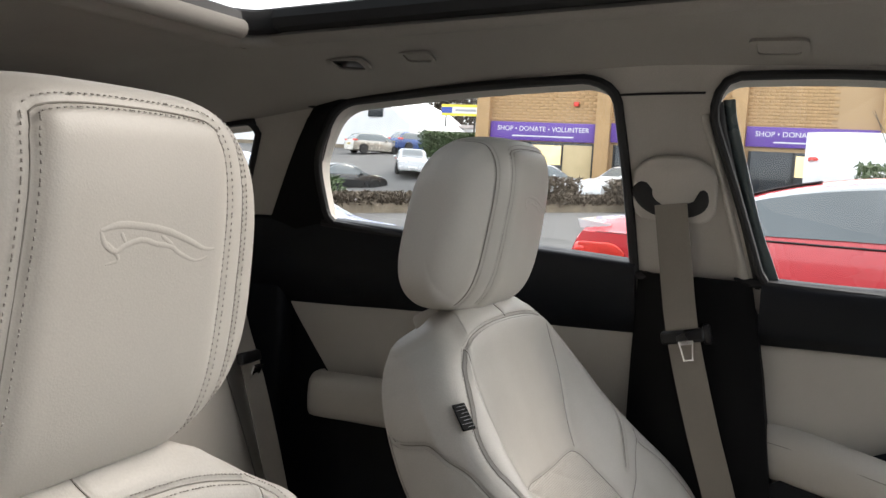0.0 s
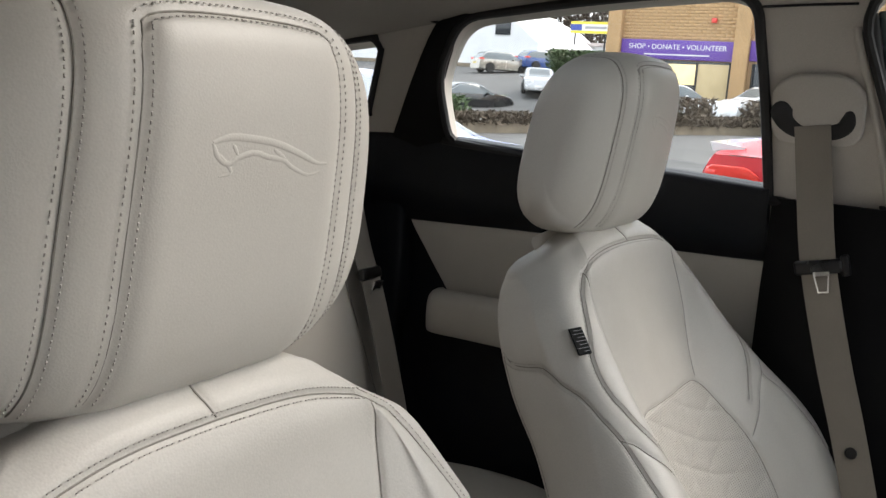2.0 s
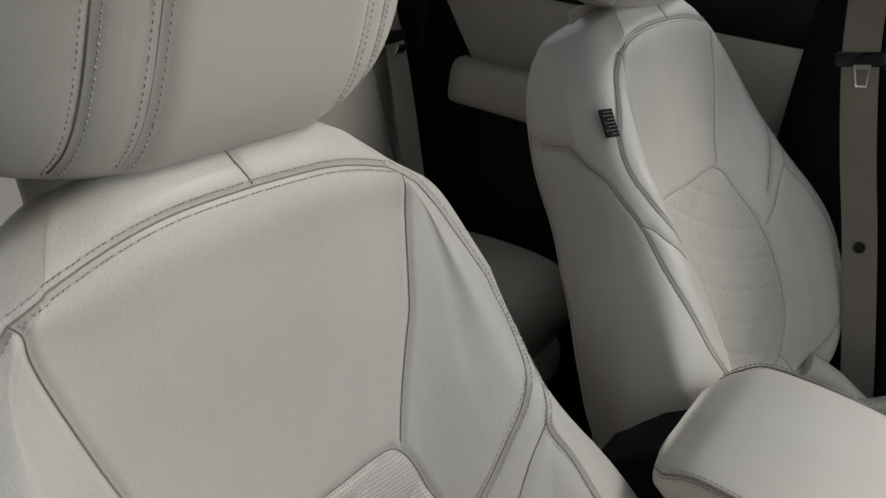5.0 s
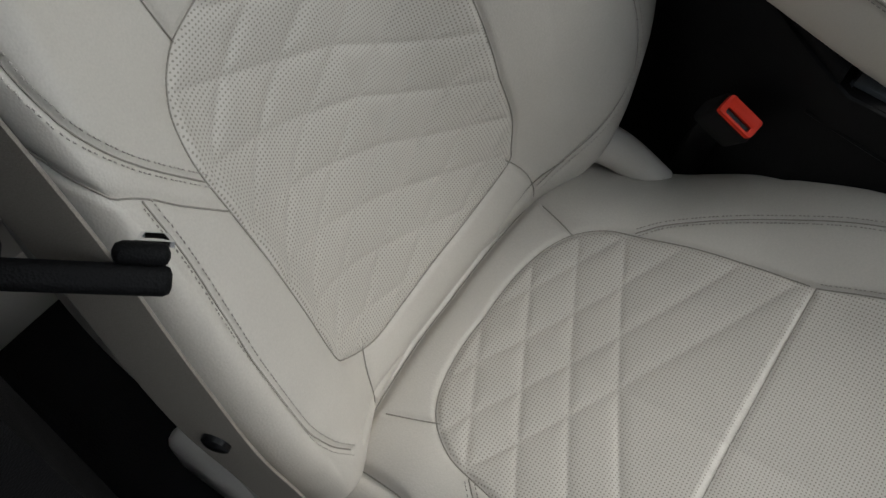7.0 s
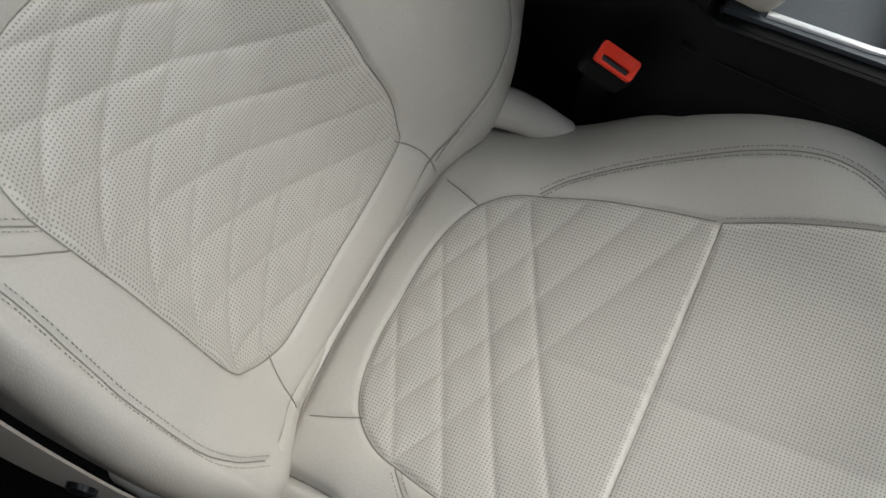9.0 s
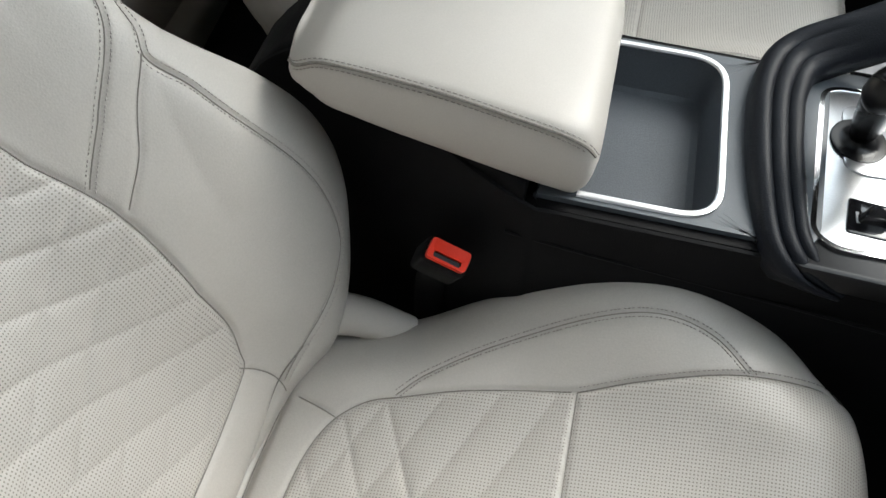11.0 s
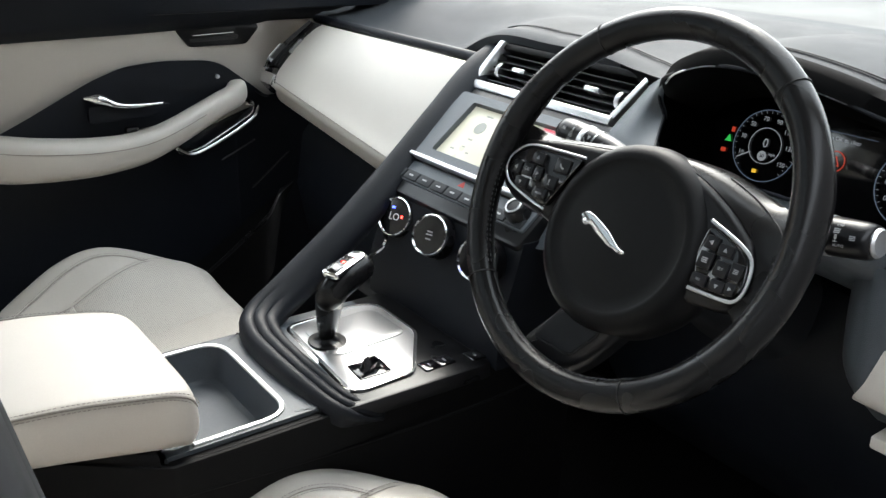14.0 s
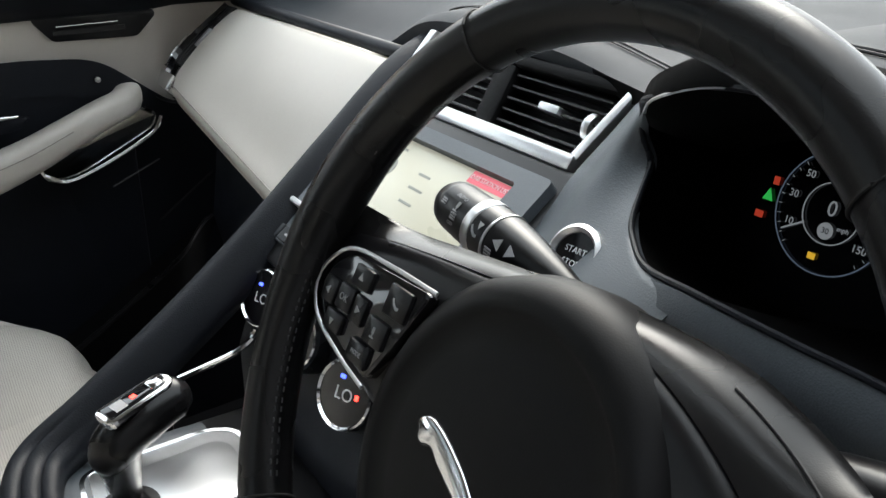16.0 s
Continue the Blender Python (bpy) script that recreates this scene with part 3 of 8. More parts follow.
part("webbing", loft([[p + V(0.021, -0.006, 0), p - V(0.021, -0.006, 0), p - V(0.021, -0.0045, 0), p + V(0.021, -0.0045, 0)] for p in p_ + V(0, 0.020, 0)]), M_BELT, rb_, "taupe woven webbing", 30)
part("tongue", moved(rbox((0.058, 0.016, 0.022), 0.006, 2), pose(-0.571, -0.585, 0.978, 20, 0, 0)), M_SATIN, rb_, "black belt tongue")
part("tongue_blade", moved(frame_plate([(-0.011, -0.020), (0.011, -0.020), (0.013, 0.020), (-0.013, 0.020)], [(-0.006, -0.015), (0.006, -0.015), (0.006, 0.004), (-0.006, 0.004)], 0.003, pose(-0.566, -0.566, 0.950, 70, 0, 0)), Matrix.Identity(4)), M_CHROME, rb_, "steel tongue blade")

# ---- front seats ----
from mathutils import kdtree


def hermite(knots, vals, x):
    """Smooth curve through vals at knots, sampled at x."""
    k, v = np.asarray(knots, float), np.asarray(vals, float)
    h = np.diff(k).reshape(-1, *([1] * (v.ndim - 1)))
    d = np.diff(v, axis=0) / h
    m = np.concatenate([d[:1], (d[:-1] * h[1:] + d[1:] * h[:-1]) / (h[1:] + h[:-1]), d[-1:]])
    i = np.clip(np.searchsorted(k, x, side="right") - 1, 0, len(k) - 2)
    hh = h[i]
    t = ((x - k[i]).reshape(hh.shape)) / hh
    return (2 * t**3 - 3 * t**2 + 1) * v[i] + (t**3 - 2 * t**2 + t) * hh * m[i] + (3 * t**2 - 2 * t**3) * v[i + 1] + (t**3 - t**2) * hh * m[i + 1]


class Sheet:
    """A closed padded form from a net of half sections (u, along, out), dense enough to carry seams."""

    def __init__(self, rows, net, step, cols, place):
        rows, net = np.asarray(rows, float), np.asarray(net, float)
        self.rows = rows
        self.s = np.linspace(rows[0], rows[-1], step)
        self.c = np.asarray(cols, float)
        half = hermite(rows, net, self.s)
        half = np.swapaxes(hermite(np.arange(net.shape[1]), np.swapaxes(half, 0, 1), self.c), 0, 1)
        half[:, 0, 0] = 0
        self.half = half
        other = half[:, -2:0:-1].copy()
        other[..., 0] *= -1
        self.local = np.concatenate([half, other], 1)
        self.n = len(self.c)
        self.place = place
        self.p = place(self.local)
        du = np.roll(self.p, -1, 1) - np.roll(self.p, 1, 1)
        ds = np.gradient(self.p, axis=0)
        n = np.cross(du, ds)
        self.normal = n / np.maximum(np.linalg.norm(n, axis=2, keepdims=True), 1e-9)
        mid = self.p.mean((0, 1))
        if ((self.p - mid) * self.normal).sum() < 0:
            self.normal = -self.normal
        self.curves = []

    def spot(self, a, row, by_c=False):
        """Grid coordinates of a point given by its u (or its net column) and its row value."""
        r = np.interp(row, self.s, np.arange(len(self.s)))
        sign = -1 if a < 0 else 1
        if by_c:
            c = np.interp(abs(a), self.c, np.arange(self.n))
        else:
            i = int(min(round(r), len(self.s) - 1))
            u = self.half[i, :, 0]
            top = int(np.argmax(u))
            c = np.interp(abs(a), u[: top + 1], np.arange(top + 1))
        return V(r, sign * c)

    def sample(self, rc):
        r, c = np.clip(rc[:, 0], 0, len(self.s) - 1.001), rc[:, 1] % self.local.shape[1]
        i, j = r.astype(int), c.astype(int) % self.local.shape[1]
        a, b = (r - i)[:, None], (c - np.floor(c))[:, None]
        j2 = (j + 1) % self.local.shape[1]

        def mix(x):
            return (1 - a) * ((1 - b) * x[i, j] + b * x[i, j2]) + a * ((1 - b) * x[i + 1, j] + b * x[i + 1, j2])

        n = mix(self.normal)
        return mix(self.p), n / np.linalg.norm(n, axis=1, keepdims=True)

    def curve(self, pts, closed=False, stitched=False, depth=0.0022, width=0.003, line=True):
        """Lays a seam through (u, row) or ("c", column, row) points."""
        if all(q[0] != "c" or abs(q[1]) < 5.6 for q in pts):
            flat = []
            for q in pts:
                if q[0] == "c":
                    i = int(round(np.interp(q[2], self.s, np.arange(len(self.s)))))
                    q = (math.copysign(np.interp(abs(q[1]), self.c, self.half[i, :, 0]), q[1]), q[2])
                flat.append(q)
            line2 = smooth_line(flat, 300, closed)
            rc = np.array([self.spot(*q) for q in line2])
        else:
            rc = smooth_line([self.spot(q[1], q[2], True) if q[0] == "c" else self.spot(*q) for q in pts], 300, closed)
        p, n = self.sample(rc)
        far = np.r_[0, np.cumsum(np.linalg.norm(np.diff(p, axis=0), axis=1))]
        want = np.interp(np.linspace(0, far[-1], max(30, int(far[-1] / 0.0016))), far, np.arange(len(rc)))
        rc = np.stack([np.interp(want, np.arange(len(rc)), rc[:, k]) for k in (0, 1)], 1)
        p, n = self.sample(rc)
        self.curves.append((p, n, closed, stitched, depth, width, line))
        return p, n

    def both(self, pts, **kw):
        for sgn in (1, -1):
            self.curve([("c", sgn * q[1], q[2]) if q[0] == "c" else (sgn * q[0], q[1]) for q in pts], **kw)

    def pressed(self, extra=None):
        """The dense points after the seams have been pulled in."""
        off = np.zeros(self.p.shape[:2])
        flat = self.p.reshape(-1, 3)
        for p, n, closed, stitched, depth, width, line in self.curves:
            lo, hi = p.min(0) - 0.03, p.max(0) + 0.03
            near = np.where(((flat > lo) & (flat < hi)).all(1))[0]
            tree = kdtree.KDTree(len(p))
            for i, q in enumerate(p):
                tree.insert(q, i)
            tree.balance()
            d = np.array([tree.find(flat[k])[2] for k in near])
            pull = depth * np.exp(-((d / width) ** 2)) + 0.35 * depth * np.exp(-((d / 0.011) ** 2))
            o = off.reshape(-1)
            o[near] = np.maximum(o[near], pull)
        if extra is not None:
            off = off + extra
        return self.p - off[..., None] * self.normal

    def seams(self, radius=0.0006):
        out = []
        for p, n, closed, stitched, depth, width, line in self.curves:
            if line:
                # A thin darker tube in the groove bottom paints its shade.
                q = p - n * (depth * 1.25 - radius * 0.5)
                out.append(tube(q[::3], radius, 5, closed, caps=False))
        return join(*out)


STITCH = (V([-0.5, -0.5, -0.4], [0.5, -0.5, -0.4], [0.5, 0.5, -0.4], [-0.5, 0.5, -0.4], [-0.3, -0.3, 0.5], [0.3, -0.3, 0.5], [0.3, 0.3, 0.5], [-0.3, 0.3, 0.5]),
          [(4, 5, 6, 7), (0, 1, 5, 4), (1, 2, 6, 5), (2, 3, 7, 6), (3, 0, 4, 7)])


def stitches(curves, gap=0.0037, long=0.0021, side=0.0036, lift=0.0):
    out = []
    for p, n, closed, stitched, depth, width, line in curves:
        if not stitched:
            continue
        t = np.gradient(p, axis=0)
        far = np.r_[0, np.cumsum(np.linalg.norm(np.diff(p, axis=0), axis=1))]
        for k in (-1, 1) if stitched == 2 else (1,):
            for x in np.arange(gap / 2, far[-1], gap):
                i = min(int(np.searchsorted(far, x)), len(p) - 1)
                tt = unit(t[i])
                b = np.cross(n[i], tt)
                o = p[i] + k * side * b + n[i] * (lift - depth * 0.12)
                out.append(moved(STITCH, basis(o, tt * long, b * 0.0008, n[i] * 0.0008)))
    return join(*out) if out else None


def inside_distance(u, s, outline):
    """Signed distance to a closed outline in the plane, positive inside."""
    k = np.linspace(0, len(outline), 400, endpoint=False)
    ring = np.asarray(list(outline) + [outline[0]], float)
    q = np.stack([np.interp(k, np.arange(len(ring)), ring[:, i]) for i in (0, 1)], 1)
    tree = kdtree.KDTree(len(q))
    for i, a in enumerate(q):
        tree.insert((a[0], a[1], 0), i)
    tree.balance()
    d = np.array([tree.find((a, b, 0))[2] for a, b in zip(u, s)])
    x0, y0 = q.T
    x1, y1 = np.roll(q, -1, 0).T
    hit = np.zeros(len(u), bool)
    for a, b, c, e in zip(x0, y0, x1, y1):
        k = (b > s) != (e > s)
        hit ^= k & (u < (c - a) * (s - b) / (e - b + 1e-12) + a)
    return np.where(hit, d, -d)


def diamonds(u, s, node, pitch, limit=None):
    """How deep the quilting threads pull the pad in, in metres: a fine thread line in a soft hollow."""
    out = np.zeros(len(u))
    for sgn in (1, -1):
        v = s - node - sgn * 0.51 * u
        k = np.round(v / pitch)
        if limit is not None:
            k = np.minimum(k, limit)
        d = np.abs(v - k * pitch) / 1.1225
        out = np.maximum(out, 0.0009 * np.exp(-((d / 0.0016) ** 2)) + 0.0014 * np.exp(-((d / 0.0065) ** 2)))
    return out


def padded(name, sheet, parent, inserts, quilt=None, label=""):
    """The mesh of a padded form with its perforated insert."""
    loc = sheet.local
    front = np.zeros(loc.shape[:2], bool)
    front[:, : int(np.searchsorted(sheet.c, 5.2))] = True
    front |= np.roll(front[:, ::-1], 1, 1)
    u, s = loc[..., 0][front], (np.repeat(sheet.s[:, None], loc.shape[1], 1))[front]
    mask = np.full(loc.shape[:2], -0.05)
    mask[front] = np.max([inside_distance(u, s, o) for o in inserts], 0) if inserts else -0.05
    extra = np.zeros(loc.shape[:2])
    if quilt:
        inside = np.clip(mask[front] / 0.004, 0, 1)
        extra[front] = inside * (quilt(u, s) - 0.0010)
    p = sheet.pressed(extra)
    geo = grid(p, True)
    r, c = p.shape[:2]
    geo = (geo[0], geo[1] + [tuple(range(c - 1, -1, -1)), tuple((r - 1) * c + j for j in range(c))])
    ob = part(name, geo, M_LEATHER, parent, label, 60)
    me = ob.data
    at = me.attributes.new("insert", "FLOAT", "POINT")
    at.data.foreach_set("value", mask.ravel())
    uvs = np.stack([loc[..., 0].ravel(), np.repeat(sheet.s, loc.shape[1])], 1)
    lay = me.uv_layers.new(name="UVMap")
    idx = np.zeros(len(me.loops), int)
    me.loops.foreach_get("vertex_index", idx)
    lay.data.foreach_set("uv", uvs[idx].ravel())
    return ob


BACK_ROWS = [
    # s, centre, quilt edge, bolster u, bolster, half width
    (-0.045, -0.030, -0.020, 0.180, 0.000, 0.212),
    (-0.010, -0.012, -0.002, 0.190, 0.032, 0.246),
    (0.050, -0.014, 0.002, 0.204, 0.052, 0.278),
    (0.110, -0.020, 0.004, 0.220, 0.062, 0.296),
    (0.180, -0.024, 0.003, 0.222, 0.061, 0.297),
    (0.250, -0.027, -0.002, 0.214, 0.049, 0.280),
    (0.330, -0.028, -0.018, 0.198, 0.028, 0.250),
    (0.420, -0.022, -0.020, 0.174, 0.002, 0.224),
    (0.490, -0.011, -0.014, 0.156, -0.010, 0.203),
    (0.530, -0.003, -0.008, 0.140, -0.013, 0.184),
    (0.556, -0.008, -0.016, 0.125, -0.024, 0.165),
    (0.574, -0.024, -0.030, 0.110, -0.038, 0.145),
    (0.583, -0.050, -0.053, 0.095, -0.058, 0.125),
]
CUSHION_ROWS = [
    # y, centre, quilt edge, seam, ridge, half width
    (0.130, 0.590, 0.596, 0.600, 0.575, 0.225),
    (0.210, 0.603, 0.610, 0.613, 0.582, 0.238),
    (0.265, 0.611, 0.624, 0.630, 0.590, 0.246),
    (0.310, 0.618, 0.632, 0.640, 0.614, 0.250),
    (0.360, 0.629, 0.644, 0.656, 0.656, 0.252),
    (0.410, 0.641, 0.656, 0.668, 0.691, 0.254),
    (0.460, 0.653, 0.669, 0.681, 0.721, 0.255),
    (0.520, 0.665, 0.683, 0.700, 0.737, 0.255),
    (0.590, 0.677, 0.697, 0.714, 0.720, 0.252),
    (0.635, 0.684, 0.701, 0.711, 0.694, 0.246),
    (0.668, 0.682, 0.694, 0.700, 0.666, 0.238),
    (0.694, 0.664, 0.671, 0.674, 0.636, 0.230),
    (0.711, 0.630, 0.632, 0.630, 0.598, 0.222),
    (0.720, 0.580, 0.578, 0.574, 0.545, 0.214),
    (0.722, 0.510, 0.508, 0.505, 0.490, 0.205),
]


OUTER_S = [-0.05, 0.1, 0.2, 0.25, 0.30, 0.37, 0.43, 0.48, 0.53, 0.58]
OUTER_OUT = [0.060, 0.078, 0.060, 0.043, 0.028, 0.026, 0.038, 0.032, 0.016, 0.006]
EDGE_S = [-0.05, 0.0, 0.039, 0.095, 0.15, 0.208, 0.264, 0.32, 0.376, 0.42, 0.48, 0.57]
EDGE_OUT = [-0.008, -0.002, 0.009, 0.0105, 0.003, -0.011, -0.019, -0.011, 0.004, 0.008, 0.003, 0.002]


def front_seat(cx, lift, lean, tag_side):
    """A leather sports seat: quilted back and cushion, head restraint on two posts, dark base."""
    ang = math.atan2(0.395, 0.919) + lean
    es, en = V(0, -math.sin(ang), math.cos(ang)), V(0, math.cos(ang), math.sin(ang))
    o = V(cx, 0.21, 0.635 + lift)

    def on_back(q):
        q = np.array(q, float)
        u, s = q[..., 0], q[..., 1]
        if cx > 0:
            bow = hermite(EDGE_S, EDGE_OUT, np.clip(s.ravel(), -0.04, 0.56)).reshape(s.shape)
            edge = np.clip((-u - 0.15) / 0.07, 0, 1) * bow
            rear = np.clip((-0.045 - q[..., 2]) / 0.07, 0, 1) * np.clip(-u / 0.2, 0, 1) * np.clip((s + 0.02) / 0.10, 0, 1) * np.clip((0.56 - s) / 0.1, 0, 1)
            tuck = np.clip((0.035 - q[..., 2]) / 0.06, 0, 1) * np.clip(-u / 0.2, 0, 1) * np.clip((s - 0.04) / 0.1, 0, 1) * np.clip((0.42 - s) / 0.12, 0, 1)
            flare = 0.036 * np.clip((s - 0.38) / 0.12, 0, 1) * np.clip((0.01 - q[..., 2]) / 0.07, 0, 1) * np.clip((u - 0.06) / 0.08, 0, 1)
            q[..., 0] = np.where(u > 0.2, 0.2 + (u - 0.2) * 0.38, u - edge + 0.045 * rear + 0.055 * tuck) + flare
        else:
            wide = hermite(OUTER_S, OUTER_OUT, np.clip(s.ravel(), -0.04, 0.57)).reshape(s.shape)
            rear = np.clip((-0.02 - q[..., 2]) / 0.07, 0, 1) * np.interp(s, [0.0, 0.1, 0.176, 0.24, 0.30, 0.36, 0.42, 0.5, 0.56], [-0.03, -0.048, -0.042, -0.03, -0.019, -0.016, -0.006, 0.006, 0.022])
            side = np.clip((np.abs(u) - 0.05) / 0.12, 0, 1)
            side = side * side * (3 - 2 * side)
            q[..., 0] = u + side * np.where(u < 0, -wide - rear, rear)
        return o + q[..., :1] * V(1, 0, 0) + q[..., 1:2] * es + q[..., 2:3] * en

    def on_cushion(q):
        q = np.array(q, float)
        q[..., 1] -= 0.34 * np.clip(0.625 - q[..., 2], 0, 0.15) * np.clip((q[..., 1] - 0.64) / 0.06, 0, 1)
        return V(cx, 0, lift) + q

    seat = thing("front_seat", (cx, 0.45, 0.36), "oyster leather front seat with quilted perforated inserts", "car seat", "front seats")

    # back
    rows, net = [], []
    for s, n0, nq, ub, nb, w in BACK_ROWS:
        rows.append(s)
        back = (-0.150 if s < 0.5 else -0.150 + (s - 0.5) / 0.083 * 0.057) if cx > 0 else float(np.interp(s, [0.0, 0.1, 0.2, 0.27, 0.334, 0.397, 0.46, 0.52, 0.555, 0.583], [-0.145, -0.138, -0.128, -0.124, -0.130, -0.140, -0.136, -0.129, -0.119, -0.106]))
        top = s > 0.5
        drop = [max(0, s - 0.49) * k for k in (0, 0.03, 0.10, 0.18, 0.28, 0.50, 0.66, 0.66, 0.56, 0.34, 0.12)]
        row = [(0, s, n0), (0.065, s, n0 * 0.8 + nq * 0.2), (min(0.118, ub - 0.02), s, nq), (min(0.155, ub - 0.008) if not top else ub - 0.012, s, (nq + nb) / 2 + 0.002), (ub, s, nb),
                    (w - 0.012, s, nb - min(0.013, 0.18 * (nb - back))), (w, s, nb - min(0.040, 0.45 * (nb - back))), (w - 0.003, s, max(min(-0.062, nb - 0.055), back + 0.28 * (nb - back))), (w - 0.028, s, back + min(0.022, 0.12 * (nb - back))), (w - 0.085, s, back + 0.003), (0, s, back)]
        if cx > 0:
            drop[:7] = [max(0, s - 0.49) * 0.66 * (q[0] / w) ** 3.2 for q in row[:7]]
        net.append([(a, b - e * (1.0 if cx > 0 else 0.4), c) for (a, b, c), e in zip(row, drop)])
    cols = np.r_[np.linspace(0, 5, 150), np.linspace(5.05, 7, 40), np.linspace(7.15, 10, 14)]
    back = Sheet(rows, net, 300, cols, on_back)
    t_out = [(0.1405, 0.5265), (0.156, 0.507), (0.165, 0.4836), (0.177, 0.456), (0.188, 0.430), (0.194, 0.406), (0.1965, 0.386), (0.1955, 0.366), (0.1925, 0.3515), (0.182, 0.328), (0.168, 0.305), (0.1474, 0.2756)]
    t_p = [(0.1405, 0.5265), (0.156, 0.507), (0.168, 0.4836), (0.183, 0.456), (0.197, 0.4364), (0.206, 0.410), (0.2085, 0.390), (0.207, 0.3785), (0.2047, 0.356), (0.196, 0.335), (0.180, 0.310), (0.158, 0.280)]
    t_in = [(0.1405, 0.5265), (0.158, 0.512), (0.171, 0.488), (0.184, 0.458), (0.196, 0.425), (0.206, 0.392), (0.207, 0.372), (0.203, 0.353), (0.1924, 0.337), (0.176, 0.317), (0.1454, 0.286), (0.1227, 0.258)]
    back.curve([(-0.1405, 0.5265), (-0.12, 0.5315), (-0.09, 0.536), (-0.04, 0.539), (0, 0.5405), (0.05, 0.541), (0.09, 0.5385), (0.12, 0.533), (0.1405, 0.5265)], stitched=2)
    for sgn in (1, -1):
        back.curve([(sgn * u_, s_) for u_, s_ in (t_in if sgn < 0 and cx > 0 else t_p if sgn > 0 and cx < 0 else t_out)], stitched=2)
    inner = [(0.196, 0.302), (0.214, 0.265), (0.223, 0.21), (0.227, 0.16), (0.227, 0.11), (0.220, 0.064), (0.200, 0.044), (0.170, 0.026), (0.146, 0.014), (0.125, -0.002)]
    outer = [(0.188, 0.306), (0.190, 0.27), (0.196, 0.225), (0.201, 0.179), (0.202, 0.125), (0.194, 0.08), (0.178, 0.035)]
    inner_p = [(8, 0.462), (7.21, 0.441), (6.29, 0.422), (5.61, 0.400), (5.33, 0.375), (5.05, 0.3505), (4.79, 0.304), (4.48, 0.2546), (4.28, 0.209), (3.9, 0.1585), (3.6, 0.11), (3.2, 0.06), (2.6, 0.01)]
    around = [("c", 8, 0.462), ("c", 7.2, 0.446), ("c", 5.8, 0.422), ("c", 5.3, 0.387), ("c", 4.9, 0.351), ("c", 4.4, 0.325)]
    for sgn in (1, -1):
        if cx > 0 and sgn > 0:
            back.curve(outer, stitched=2)
            back.curve([("c", 5.4, 0.358), (0.2223, 0.3342), (0.1912, 0.3113), (0.17, 0.2827), (0.1464, 0.2519)], depth=0.0022)
        elif cx < 0 and sgn > 0:
            back.curve([("c", a_, b_) for a_, b_ in inner_p], stitched=2)
            back.curve([(0.2329, 0.3505), (0.2243, 0.341), (0.2164, 0.3257), (0.195, 0.300), (0.165, 0.270)], depth=0.0018)
        else:
            back.curve([("c", -q[1], q[2]) for q in around] + [(-u_, s_) for u_, s_ in inner], stitched=2)
            back.curve([(-0.196, 0.306), (-0.172, 0.284), (-0.142, 0.248), (-0.128, 0.23)], depth=0.0018)
    for sgn in (1, -1):
        slip = 0.006 if cx > 0 and sgn > 0 else 0.0
        back.curve([(sgn * 0.1395, 0.526), (sgn * (0.137 - slip * 0.6), 0.49), (sgn * (0.1285 - slip), 0.44), (sgn * (0.115 - slip), 0.381), (sgn * (0.1045 - slip * 0.3), 0.336 - slip)], depth=0.0022)
    for sgn in (1, -1):
        back.curve([("c", 8 * sgn, s) for s in ((-0.03, 0.1, 0.2, 0.28) if cx > 0 and sgn > 0 else (-0.03, 0.1, 0.25, 0.35, 0.42, 0.46))], depth=0.0015)
    back.curve([(0.0, 0.542), (0.004, 0.556), (0.006, 0.568), (0.006, 0.578)], depth=0.0015)
    back.both([(0.104, 0.052), (0.118, 0.02), (0.124, -0.02)], depth=0.002)
    wide = 0.0 if cx > 0 else -0.011
    q_in = [(0.038, 0.3365), (0.081, 0.3375), (0.100, 0.334), (0.1125, 0.318), (0.1185, 0.287), (0.1225, 0.254), (0.1245, 0.230), (0.1255, 0.184), (0.1247, 0.133), (0.1225, 0.091), (0.1144, 0.063), (0.1041, 0.0445), (0.06, 0.033)]
    q_out = [(0.032, 0.3385), (0.067, 0.340), (0.092, 0.334), (0.1072, 0.3285), (0.1258, 0.316), (0.138, 0.304), (0.1455, 0.283), (0.146, 0.252), (0.1445, 0.214), (0.1435, 0.160), (0.1420, 0.100), (0.130, 0.069), (0.1086, 0.043), (0.0767, 0.0305)]
    q_back = [(0, 0.337)] + [(u_ if u_ < 0.1 else u_ + wide * min((u_ - 0.1) / 0.03, 1), s_) for u_, s_ in q_out] + [(0, 0.030)] + [(-u_, s_) for u_, s_ in q_in[::-1]]
    back.curve([(-0.15, 0.012), (-0.12, 0.001), (-0.066, -0.024), (-0.004, -0.031), (0.058, -0.027), (0.133, 0.001), (0.16, 0.014)], depth=0.004, width=0.004)
    back.curve(q_back, closed=True, depth=0.0024)
    rest = padded("backrest", back, seat, [q_back], lambda u, s: (1.05 if cx > 0 else 0.8) * diamonds(u, s, 0.249, 0.0455))
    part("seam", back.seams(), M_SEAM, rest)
    tagged(part("stitching", stitches(back.curves), M_THREAD_PALE, rest, "rows of pale grey double stitching"), kind="stuff")

    # cushion
    rows, net = [], []
    for y, z0, z1, z2, zr, w in CUSHION_ROWS:
        rows.append(y)
        low = 0.47
        net.append([(0, y, z0), (0.07, y, (z0 * 0.6 + z1 * 0.4)), (0.115, y, z1), (0.153, y, z2), (0.195, y, (z2 + zr) / 2 + 0.006), (w - 0.02, y, zr), (w - 0.004, y, zr - 0.02),
                    (w, y, (zr * 0.6 + low * 0.4)), (w - 0.01, y, low + 0.01), (w - 0.07, y, low), (0, y, low)])
